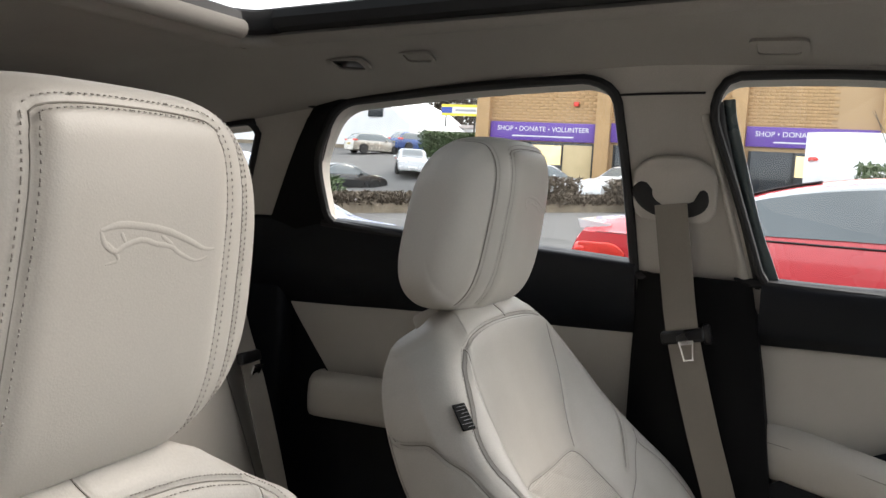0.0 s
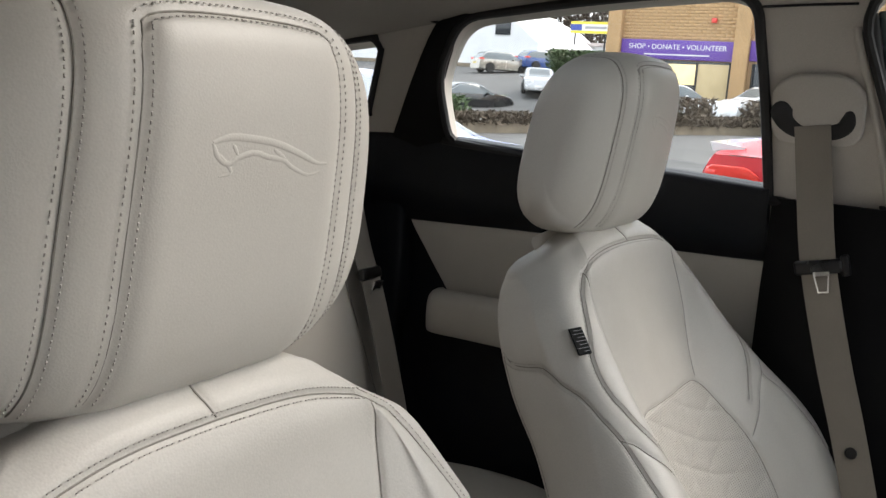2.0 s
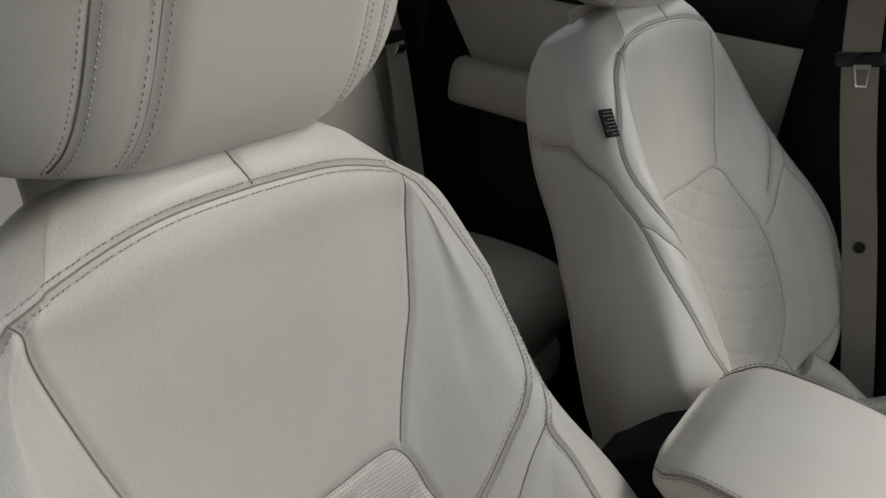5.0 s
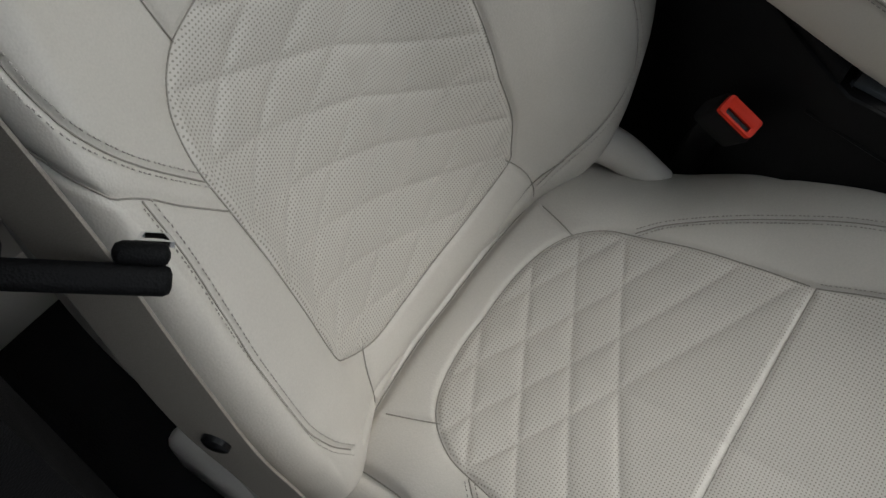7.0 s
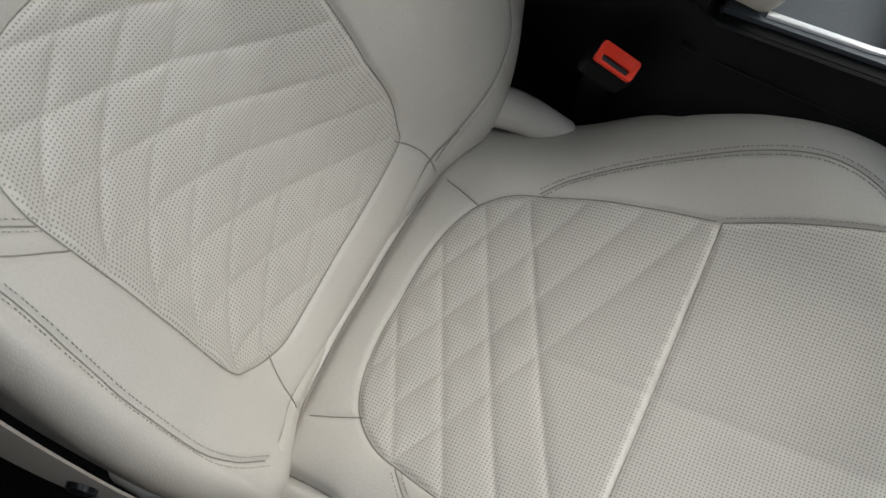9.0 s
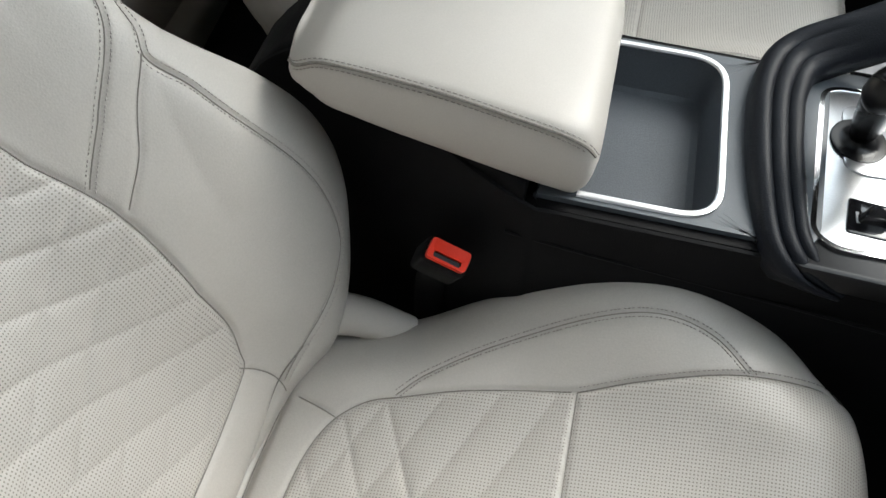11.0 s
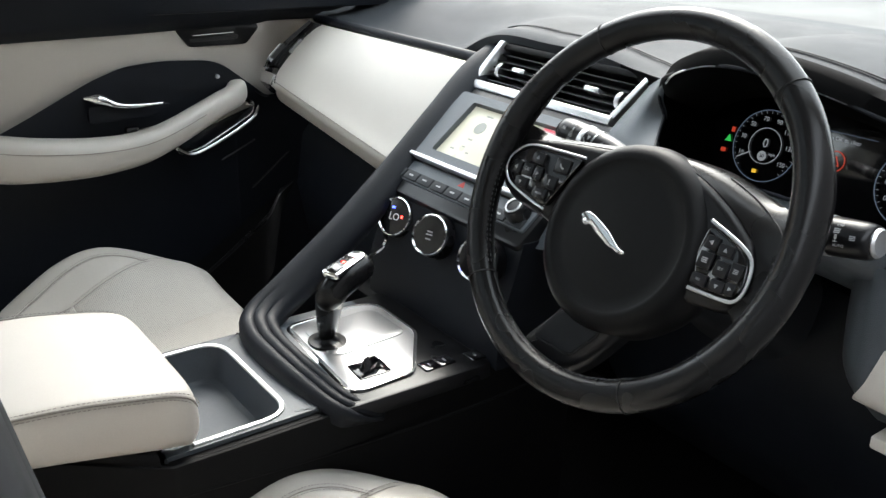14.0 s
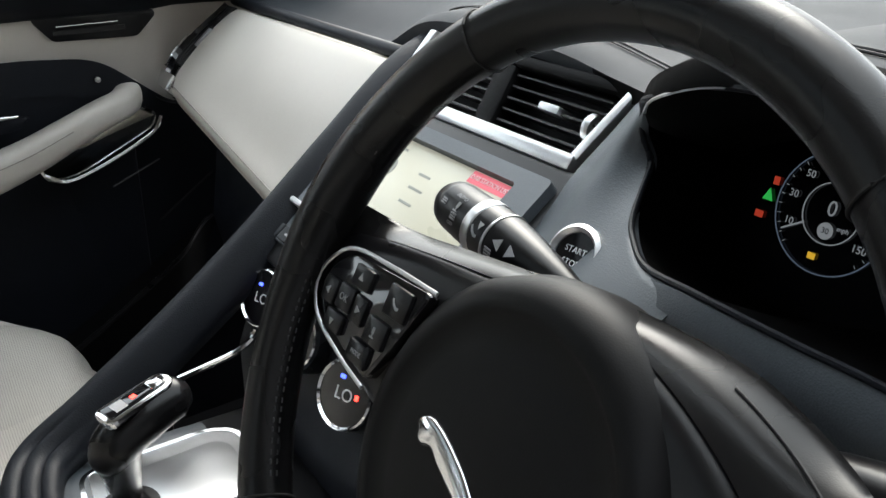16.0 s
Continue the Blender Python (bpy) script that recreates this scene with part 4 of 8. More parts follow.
    cush = Sheet(rows, net, 290, cols, on_cushion)
    q_c = [(0, 0.240), (0.035, 0.240), (0.067, 0.244), (0.092, 0.252), (0.112, 0.266), (0.127, 0.288), (0.134, 0.315), (0.143, 0.36), (0.149, 0.41), (0.152, 0.459)]
    q_cush = q_c + [(-x, y) for x, y in q_c[:0:-1]]
    edge_f = [(0.160, 0.497), (0.1675, 0.537), (0.1765, 0.58), (0.186, 0.625), (0.197, 0.662), (0.200, 0.69), (0.194, 0.716)]
    front_panel = [(0.152, 0.463)] + edge_f + [(-u_, s_) for u_, s_ in edge_f[::-1]] + [(-0.152, 0.463)]
    cush.curve([(-0.15, 0.212), (-0.067, 0.205), (0, 0.204), (0.06, 0.205), (0.15, 0.214)], depth=0.005, width=0.005)
    cush.both(q_c, depth=0.0024)
    cush.curve([(-0.152, 0.461), (-0.08, 0.463), (0, 0.464), (0.08, 0.463), (0.152, 0.461)], depth=0.0014, width=0.0022)
    cush.both([(0.152, 0.461)] + edge_f, depth=0.0024, stitched=1)
    cush.both([(0.135, 0.31), (0.158, 0.335), (0.184, 0.385), (0.204, 0.45), (0.212, 0.51), (0.203, 0.558), (0.178, 0.592)], stitched=2, depth=0.0011)
    cush.both([(0.108, 0.264), (0.116, 0.245), (0.125, 0.22)], depth=0.0018)
    if cx > 0:
        cush.curve([(0.1744, 0.222), (0.1753, 0.257), (0.1774, 0.2755), (0.1874, 0.289), (0.2037, 0.303), ("c", 7, 0.315)], depth=0.006, width=0.005)
    pan = padded("cushion", cush, seat, [q_cush, front_panel], lambda u, s: np.where(s < 0.458, diamonds(u, s, 0.3255, 0.0440, 1), 0.0003))
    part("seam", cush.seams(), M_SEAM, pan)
    tagged(part("stitching", stitches(cush.curves, lift=0.0003), M_THREAD, pan, "rows of grey double stitching"), kind="stuff")

    # head restraint
    hc = V(cx - 0.003, -0.048 + 0.2 * lean, 1.249) + (on_back(V(0, 0.7, 0.05)[None])[0] - (V(cx, 0.21, 0.635) + 0.7 * V(0, -0.395, 0.919) + 0.05 * V(0, 0.919, 0.395)))
    w, thick_, tall = 0.156, 0.060, 0.110

    def head(u, th):
        k = (1 - np.minimum(np.abs(u) / w, 1) ** 3.1) ** (1 / 3.1)
        c, s = np.cos(th), np.sin(th)
        y = np.sign(c) * np.abs(c) ** (2 / 3.0) * thick_ * (0.35 + 0.65 * k)
        z = np.sign(s) * np.abs(s) ** (2 / 3.4) * tall * (0.30 + 0.70 * k)
        uu = u * (1 - 0.075 * z / tall - 0.03 * (z / tall) ** 2)
        y = y + 0.13 * z - 0.25 * np.maximum(np.abs(u) - 0.06, 0) * np.clip(0.4 + c, 0, 1)
        return np.stack([uu, y, z], -1) + hc

    us = np.sin(np.linspace(-math.pi / 2, math.pi / 2, 90)) * w
    ths = np.linspace(0, 2 * math.pi, 120, endpoint=False) + 0.01
    uu, tt = np.meshgrid(us, ths, indexing="ij")
    pts = head(uu, tt)

    def normals(u, th):
        e = 1e-4
        a, b = head(u + e, th) - head(u - e, th), head(u, th + e) - head(u, th - e)
        n = np.cross(a, b)
        n /= np.maximum(np.linalg.norm(n, axis=-1, keepdims=True), 1e-12)
        return n * np.sign(((head(u, th) - hc) * n).sum(-1, keepdims=True))

    nn = normals(np.clip(uu, -w * 0.999, w * 0.999), tt)
    lines = []
    arc = np.linspace(-1.15, 4.1, 150)
    for sgn in (1, -1):
        lines.append((np.full(150, sgn * 0.103), arc))
    rim_u = smooth_line([(0.074, -0.95), (0.074, -0.3), (0.074, 0.4), (0.073, 0.72), (0.063, 0.93), (0.0, 0.98), (-0.063, 0.93), (-0.073, 0.72), (-0.074, 0.4), (-0.074, -0.3), (-0.074, -0.95)], 170)
    lines.append((rim_u[:, 0], rim_u[:, 1]))
    pull = np.zeros(uu.shape)
    curves = []
    for a, b in lines:
        q = head(a, b)
        far = np.r_[0, np.cumsum(np.linalg.norm(np.diff(q, axis=0), axis=1))]
        even = np.linspace(0, far[-1], 260)
        a, b = np.interp(even, far, a), np.interp(even, far, b)
        q, n = head(a, b), normals(a, b)
        curves.append((q, n))
        tree = kdtree.KDTree(len(q))
        for i, e in enumerate(q):
            tree.insert(e, i)
        tree.balance()
        d = np.array([tree.find(e)[2] for e in pts.reshape(-1, 3)]).reshape(uu.shape)
        pull = np.maximum(pull, 0.0022 * np.exp(-((d / 0.0032) ** 2)) + 0.0007 * np.exp(-((d / 0.01) ** 2)))
    geo = grid(pts - pull[..., None] * nn, True)
    c = len(ths)
    geo = (geo[0], geo[1] + [tuple(range(c)), tuple((len(us) - 1) * c + j for j in range(c - 1, -1, -1))])
    rest = part("head_restraint", geo, M_CREAM, seat, "rounded leather head restraint with stitched panel", 60)
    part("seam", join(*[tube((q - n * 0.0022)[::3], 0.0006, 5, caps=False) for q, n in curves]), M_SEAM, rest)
    tagged(part("stitching", stitches([(q, n, False, 2, 0.0022, 0.003, True) for q, n in curves], 0.0038, 0.0019, 0.0042), M_THREAD_PALE, rest, "rows of pale grey stitching"), kind="stuff")
    # pressed-in emblem: plain slanting strokes
    strokes = []
    for pts_, wide in (([(0.034, 0.150), (0.022, 0.168), (0.006, 0.160), (-0.012, 0.140), (-0.030, 0.105), (-0.046, 0.072), (-0.056, 0.068)], 0.0020), ([(0.034, 0.150), (0.030, 0.105), (0.022, 0.080), (0.016, 0.098), (0.004, 0.112), (-0.006, 0.096), (-0.018, 0.085), (-0.026, 0.062), (-0.040, 0.040), (-0.050, 0.048)], 0.0016), ([(0.030, 0.112), (0.020, 0.062), (0.028, 0.050)], 0.0013), ([(0.020, 0.140), (0.016, 0.105)], 0.0012), ([(-0.010, 0.120), (-0.020, 0.088)], 0.0012)):
        a = smooth_line(pts_, 30)
        q, n = head(a[:, 0], a[:, 1]), normals(a[:, 0], a[:, 1])
        strokes.append(tube(q, wide * np.interp(np.linspace(0, 1, 30), [0, 0.15, 0.5, 0.85, 1], [0.5, 1, 1, 0.8, 0.4]), 8, up=tuple(n[0]), flat=0.2))
    part("emblem", join(*strokes), M_CREAM, rest, "embossed leather emblem")
    for sgn in (1, -1):
        top = head(np.array([sgn * 0.068]), np.array([-1.45]))[0] + V(0, 0, 0.02)
        foot = on_back(V(sgn * 0.068, 0.555, -0.058 if cx > 0 else -0.068)[None])[0]
        part("post", tube(np.linspace(foot, top, 4), 0.0065, 12), M_CHROME, seat, "chrome post")
        ex = V(1, 0, 0)
        m = basis(on_back(V(sgn * 0.068, 0.571 if cx > 0 else 0.574, -0.058 if cx > 0 else -0.068)[None])[0], ex, unit(np.cross(es, ex)), es)
        part("post_collar", lathe([(0.026, -0.01), (0.026, 0.003), (0.023, 0.0075), (0.012, 0.009), (0.010, 0.006)], m, 24), M_CREAM, seat, "cream plastic post collar")

    # tag sewn into the bolster seam
    at_col = tag_side * (4.75 if cx < 0 else 5.7)
    p, n = back.sample(np.array([back.spot(at_col, 0.452, True)]))
    p2, _ = back.sample(np.array([back.spot(at_col, 0.425, True)]))
    down = unit(p2[0] - p[0])
    out = unit(np.cross(down, n[0])) * (1 if tag_side > 0 else -1)
    m = basis(p[0] + out * 0.008 + n[0] * 0.004, out, down, n[0])
    tag = part("airbag_tag", moved(rbox((0.018, 0.031, 0.002), 0.0008, 1), m), M_BLACK, seat, "small black fabric tag")
    part("print", join(*[moved(box(-0.008, -0.006 + 0.013 * f, y, y + 0.0004, 0.0011, 0.0013, 0), m) for y, f in ((-0.012, 0.8), (-0.008, 1), (-0.004, 0.6), (0, 0.9), (0.004, 0.7), (0.008, 1), (0.012, 0.5))]), M_GREY, tag)

    # base and side trim
    if cx > 0:
        part("side_valance", box(cx + 0.212, cx + 0.240, 0.06, 0.60, 0.455, 0.532, 0.012, 3), M_CREAM, seat, "cream plastic valance along the seat side")
    part("seat_base", join(box(cx - 0.215, cx + 0.215, 0.15, 0.66, 0.40 + lift, 0.49 + lift, 0.02, 3)), M_BLACK, seat, "black plastic seat base")
    for sgn in (1, -1):
        part("seat_rail", box(cx + sgn * 0.18 - 0.02, cx + sgn * 0.18 + 0.02, 0.05, 0.72, 0.355, 0.41 + lift, 0.006), M_BLACK, seat, "black steel seat rail")
        side = smooth_line([(cx + sgn * 0.195, 0.215, 0.645 + lift), (cx + sgn * 0.212, 0.255, 0.628 + lift), (cx + sgn * 0.222, 0.30, 0.602 + lift)], 10)
        if cx < 0 or sgn < 0:
            part("hinge_cover", tube(side, np.linspace(0.022, 0.017, 10), 12), M_CREAM, seat, "padded leather flap between back and cushion")
        bolt = [V(cx + sgn * 0.225, y, z + lift) for y, z in ((0.14, 0.66), (0.22, 0.62), (0.26, 0.52), (0.26, 0.46), (0.12, 0.46), (0.10, 0.60))]
        if cx < 0 or sgn < 0:
            part("recliner_cover", plate([(q[1], q[2]) for q in bolt][::-1] if sgn > 0 else [(q[1], q[2]) for q in bolt][::-1], 0.02, basis((cx + sgn * 0.205, 0, 0), (0, 1, 0), (0, 0, 1), (1, 0, 0)), 0.004), M_BLACK, seat, "black plastic recliner cover")
    return seat


front_seat(0.36, 0.0, 0.0, -1)
front_seat(-0.36, 0.028, 0.062, 1)

# ---- centre console ----
def seam_rows(path, normals, gap=0.0047, side=0.0035, rows=(-1, 1)):
    """Stitches along a line with given outward directions."""
    out = []
    t = np.gradient(path, axis=0)
    far = np.r_[0, np.cumsum(np.linalg.norm(np.diff(path, axis=0), axis=1))]
    for k in rows:
        for x in np.arange(gap / 2, far[-1], gap):
            i = min(int(np.searchsorted(far, x)), len(path) - 1)
            tt, n = unit(t[i]), unit(normals[i])
            b = unit(np.cross(n, tt))
            out.append(moved(STITCH, basis(path[i] + k * side * b + n * 0.0003, tt * 0.0031, b * 0.0009, np.cross(tt, b) * 0.0009)))
    return join(*out)


def section_ring(y, w, z0, z1, right_w=None, r=0.012, n=5):
    """Rounded upright section across the car at y."""
    e = right_w or w
    q = round_poly([(-w, z0), (e, z0), (e, z1), (-w, z1)], (0.002, 0.002, r, r), n)
    return np.column_stack([q[:, 0], np.full(len(q), y), q[:, 1]])


console = thing("centre_console", (0, 0.4, 0.36), "black centre console with tray and gear selector", "console")
rings = [section_ring(y, w, 0.352, z, min(w, float(np.interp(y, [0.15, 0.20, 0.25, 0.30, 0.36], [0.028, 0.036, 0.056, 0.086, 0.12])))) for y, w, z in ((-0.06, 0.09, 0.58), (0.02, 0.095, 0.60), (0.06, 0.098, 0.64), (0.085, 0.110, 0.712), (0.10, 0.115, 0.760), (0.125, 0.118, 0.798), (0.15, 0.118, 0.825), (0.19, 0.118, 0.850), (0.30, 0.119, 0.838), (0.385, 0.119, 0.812), (0.395, 0.118, 0.70),
                                                     (0.50, 0.118, 0.698), (0.575, 0.119, 0.698), (0.585, 0.122, 0.782), (0.70, 0.130, 0.784), (0.80, 0.138, 0.784), (0.95, 0.145, 0.80))]
body = part("body", loft(rings), M_BLACK, console, "black grained plastic console body")
for sgn in (1, -1):
    line = np.array([V(sgn * x, y, z) for x, y, z in ((0.1228, 0.375, 0.763), (0.1228, 0.40, 0.760), (0.1228, 0.45, 0.755), (0.1228, 0.58, 0.745), (0.138, 0.75, 0.750), (0.148, 0.93, 0.765))])
    part("trim_line", tube(smooth_line(line, 40), 0.0016, 6), M_BLACK, body)
for sgn in (1, -1):
    rows_ = []
    for y, x, zt in ((0.10, 0.1195, 0.757), (0.14, 0.1225, 0.814), (0.20, 0.1225, 0.842), (0.30, 0.1225, 0.820), (0.385, 0.1225, 0.8005), (0.42, 0.1225, 0.7955), (0.585, 0.1225, 0.7945), (0.65, 0.129, 0.790), (0.70, 0.134, 0.786), (0.80, 0.1425, 0.786), (0.95, 0.149, 0.80)):
        x = min(x, float(np.interp(y, [0.14, 0.20, 0.25, 0.30, 0.375], [0.030, 0.040, 0.060, 0.090, 0.1225]))) if sgn > 0 else x
        rows_.append([V(sgn * (x - 0.004), y, zt), V(sgn * (x - 0.001), y, zt - 0.001), V(sgn * x, y, zt - 0.004), V(sgn * (x + 0.0005), y, zt - 0.12), V(sgn * x, y, 0.36)])
    part("side_cover", grid(hermite(np.arange(11), np.array(rows_), np.linspace(0, 10, 60))), M_BLACK, console, "black grained console side", 40)
# storage tray
outer = round_poly([(-0.1175, 0.386), (0.1175, 0.386), (0.1175, 0.578), (-0.1175, 0.578)], 0.006, 7)
inner = round_poly([(-0.098, 0.392), (0.098, 0.392), (0.097, 0.536), (-0.099, 0.536)], (0.022, 0.022, 0.034, 0.034), 7)
tray = part("tray_surround", frame_plate(outer, inner, 0.096, pose(0, 0, 0.699)), M_BLACK, console, "black tray surround with slate top")
part("tray_top", frame_plate(inset(outer, 0.009), inner, 0.005, pose(0, 0, 0.7952)), M_SLATE, tray, "slate plastic top plate")
deep = inset(inner, 0.006)
liner = [np.column_stack([q, np.full(len(q), z)]) for q, z in ((inner, 0.7995), (inset(inner, 0.0012), 0.795), (deep, 0.768), (inset(inner, 0.010), 0.760), (inset(inner, 0.016), 0.7575))]
floor_ = loft(liner[::-1], False)
floor_ = (floor_[0], floor_[1] + [tuple(range(len(inner)))])
part("tray_liner", floor_, M_RUBBER, tray, "slate rubber tray liner")
edge = round_poly([(-0.1, 0.425), (-0.101, 0.539), (0.1, 0.539), (0.101, 0.425)], (0.001, 0.036, 0.036, 0.001), 10)[8:-8]
part("tray_trim", tube(np.column_stack([edge, np.full(len(edge), 0.8008)]), 0.0034, 8, flat=0.7), M_ALU, tray, "satin metal tray trim")

# armrest lid
lid_rows = [(0.18, 0.06, 0.86, 0.868, 0.873), (0.186, 0.088, 0.856, 0.868, 0.873), (0.197, 0.101, 0.853, 0.876, 0.881), (0.22, 0.108, 0.842, 0.889, 0.893), (0.26, 0.112, 0.834, 0.891, 0.895), (0.32, 0.114, 0.823, 0.886, 0.892), (0.37, 0.114, 0.812, 0.877, 0.885), (0.405, 0.113, 0.805, 0.869, 0.879), (0.424, 0.11, 0.802, 0.859, 0.873), (0.433, 0.103, 0.812, 0.844, 0.861), (0.437, 0.085, 0.822, 0.836, 0.846)]
rings = []
for y, w, zb, zs, zt in lid_rows:
    h = [(0, zb), (w * 0.7, zb), (w * 0.94, zb + 0.003), (w * 1.0, zb + (zs - zb) * 0.35), (w * 1.005, zb + (zs - zb) * 0.7), (w * 0.985, zs), (w * 0.955, zs + (zt - zs) * 0.33), (w * 0.87, zs + (zt - zs) * 0.68), (w * 0.66, zs + (zt - zs) * 0.90), (w * 0.33, zt - 0.001), (0, zt)]
    ring = smooth_line(h + [(-x, z) for x, z in h[-2:0:-1]], 72, True)
    rings.append(np.column_stack([ring[:, 0], np.full(72, y), ring[:, 1]]))
rings = np.array(rings)
ys = np.linspace(0, len(lid_rows) - 1, 50)
dense = hermite(np.arange(len(lid_rows)), rings, ys)
lid = part("armrest_lid", loft(dense), M_CREAM, console, "cream leather armrest lid with stitched edge", 70)
for sgn in (1, -1):
    mid = np.array([V(sgn * w * 0.984, y, zs + 0.001) for y, w, zb, zs, zt in lid_rows[1:-1]])
    mid = smooth_line(mid, 120)
    nrm = np.tile(V(sgn * 0.93, 0, 0.37), (120, 1))
    part("seam", tube(mid, 0.0014, 5, caps=False), M_SEAM, lid)
    tagged(part("stitching", seam_rows(mid + nrm * 0.0006, nrm), M_THREAD, lid), kind="stuff")

# padded collar behind the selector, running up into the grab bar
c1 = smooth_line([(0.128, 0.625, 0.772), (0.126, 0.60, 0.785), (0.116, 0.580, 0.797), (0.07, 0.570, 0.806), (0.0, 0.566, 0.810), (-0.07, 0.570, 0.812), (-0.118, 0.590, 0.818), (-0.138, 0.65, 0.848), (-0.150, 0.74, 0.905), (-0.162, 0.83, 0.970), (-0.176, 0.92, 1.040), (-0.190, 1.0, 1.100), (-0.196, 1.06, 1.128)], 110)
c2 = smooth_line([(0.122, 0.66, 0.776), (0.117, 0.622, 0.786), (0.104, 0.604, 0.796), (0.06, 0.597, 0.804), (0.0, 0.594, 0.807), (-0.06, 0.598, 0.809), (-0.098, 0.616, 0.814), (-0.113, 0.67, 0.838), (-0.125, 0.76, 0.897), (-0.137, 0.85, 0.958), (-0.151, 0.94, 1.026), (-0.165, 1.015, 1.085), (-0.172, 1.07, 1.112)], 110)
ridges = [(-1.0, -0.9), (-1.04, 0.0), (-0.96, 0.62), (-0.80, 0.92), (-0.58, 1.0), (-0.40, 0.86), (-0.34, 0.66), (-0.28, 0.86), (-0.10, 1.02), (0.10, 0.98), (0.24, 0.80), (0.30, 0.60), (0.36, 0.80), (0.54, 1.0), (0.76, 0.92), (0.94, 0.60), (1.04, 0.0), (1.0, -0.9)]
rings = []
for k, (p1, p2, t_) in enumerate(zip(c1, c2, np.gradient(c1, axis=0))):
    across = (p1 - p2) - unit(t_) * ((p1 - p2) @ unit(t_))
    rise = unit(np.cross(unit(across), unit(t_)))
    rise = rise if rise[2] > 0 else -rise
    grow = float(np.interp(k, [0, 6, 30, 109], [0.35, 0.9, 1.0, 1.0]))
    half = (np.linalg.norm(across) / 2 + 0.009) * grow
    plain = float(np.interp(k, [30, 44], [0, 1]))
    rings.append([(p1 + p2) / 2 + unit(across) * half * a + rise * 0.0135 * grow * (b if b < 0.1 else b * (1 - plain) + plain * 1.15 * math.sqrt(max(0.02, 1.06 - a * a))) for a, b in ridges])
part("collar", loft(np.array(rings)), M_NAVY, console, "black padded collar with two pressed grooves sweeping up into a grab bar", 50)

# selector plate
part("selector_border", plate(round_poly([(-0.112, 0.606), (0.050, 0.600), (0.100, 0.602), (0.106, 0.612), (0.090, 0.618), (-0.086, 0.632), (-0.094, 0.742), (-0.112, 0.742)], 0.006, 4), 0.004, pose(0, 0, 0.7992), 0.0015), M_SLATE, console, "slate satin border round the metal plate")
sel = part("selector_panel", plate(round_poly([(-0.118, 0.592), (0.128, 0.592), (0.134, 0.80), (-0.12, 0.80)], 0.012, 5), 0.020, pose(0, 0, 0.780), 0.004), M_SATIN, console, "black satin selector panel")
alu = round_poly([(-0.086, 0.626), (0.092, 0.612), (0.104, 0.628), (0.102, 0.700), (0.072, 0.722), (0.016, 0.762), (-0.080, 0.764), (-0.094, 0.74)], (0.018, 0.012, 0.01, 0.01, 0.006, 0.012, 0.02, 0.015), 7)
pl = part("selector_plate", plate(alu, 0.004, pose(0, 0, 0.7985), 0.0015), M_ALU, sel, "brushed metal selector plate")
frame_o = inset(alu, -0.0035)
part("plate_trim", frame_plate(frame_o, inset(alu, 0.0008), 0.0050, pose(0, 0, 0.7985)), M_CHROME, sel, "polished plate rim")
well = round_poly([(-0.066, 0.640), (0.012, 0.638), (0.020, 0.652), (0.012, 0.752), (-0.062, 0.752), (-0.074, 0.740)], 0.014, 6)
part("selector_well", plate(well, 0.0022, pose(0, 0, 0.8022), 0.0012), M_SILVER, pl, "smoother raised metal field")
part("gaiter", lathe([(0.027, 0), (0.0265, 0.0016), (0.0245, 0.0022), (0.0200, 0.0012), (0.0145, 0.0035), (0.0110, 0.008), (0.0098, 0.014)], basis((-0.021, 0.652, 0.8035), (1, 0, 0), (0, 0.9, 0), (0, 0, 1)), 28), M_SATIN, sel, "black rubber gaiter")
part("rotary_bed", plate(round_poly([(0.048, 0.640), (0.086, 0.636), (0.088, 0.680), (0.052, 0.684)], 0.003, 3), 0.0026, pose(0, 0, 0.8015), 0.0008), M_PIANO, sel, "gloss black switch bed")
knob = part("drive_mode_switch", loft([np.column_stack([round_poly([(-0.0035 * k, -0.010 * k), (0.0035 * k, -0.010 * k), (0.0035 * k, 0.010 * k), (-0.0035 * k, 0.010 * k)], 0.002, 3), np.full(12, z)]) + V(0.070, 0.660, 0.804) for k, z in ((1.4, 0), (1.1, 0.006), (0.9, 0.014), (0.5, 0.017))]), M_PIANO, sel, "small black toggle")
for y in (0.646, 0.674):
    part("icon_bar", box(0.063, 0.075, y - 0.0014, y + 0.0014, 0.8040, 0.8044, 0), M_GREY, sel)
for k, (x, y) in enumerate(((0.098, 0.727), (0.098, 0.750), (0.108, 0.790))):
    bt = part("console_switch", box(x - 0.011, x + 0.011, y - 0.011, y + 0.011, 0.798, 0.8022, 0.0012), M_PIANO, sel, "small black console switch")
    part("icon_bar", box(x - 0.0035, x + 0.0035, y - 0.0010, y + 0.0010, 0.8021, 0.8024, 0), M_GREY, bt)

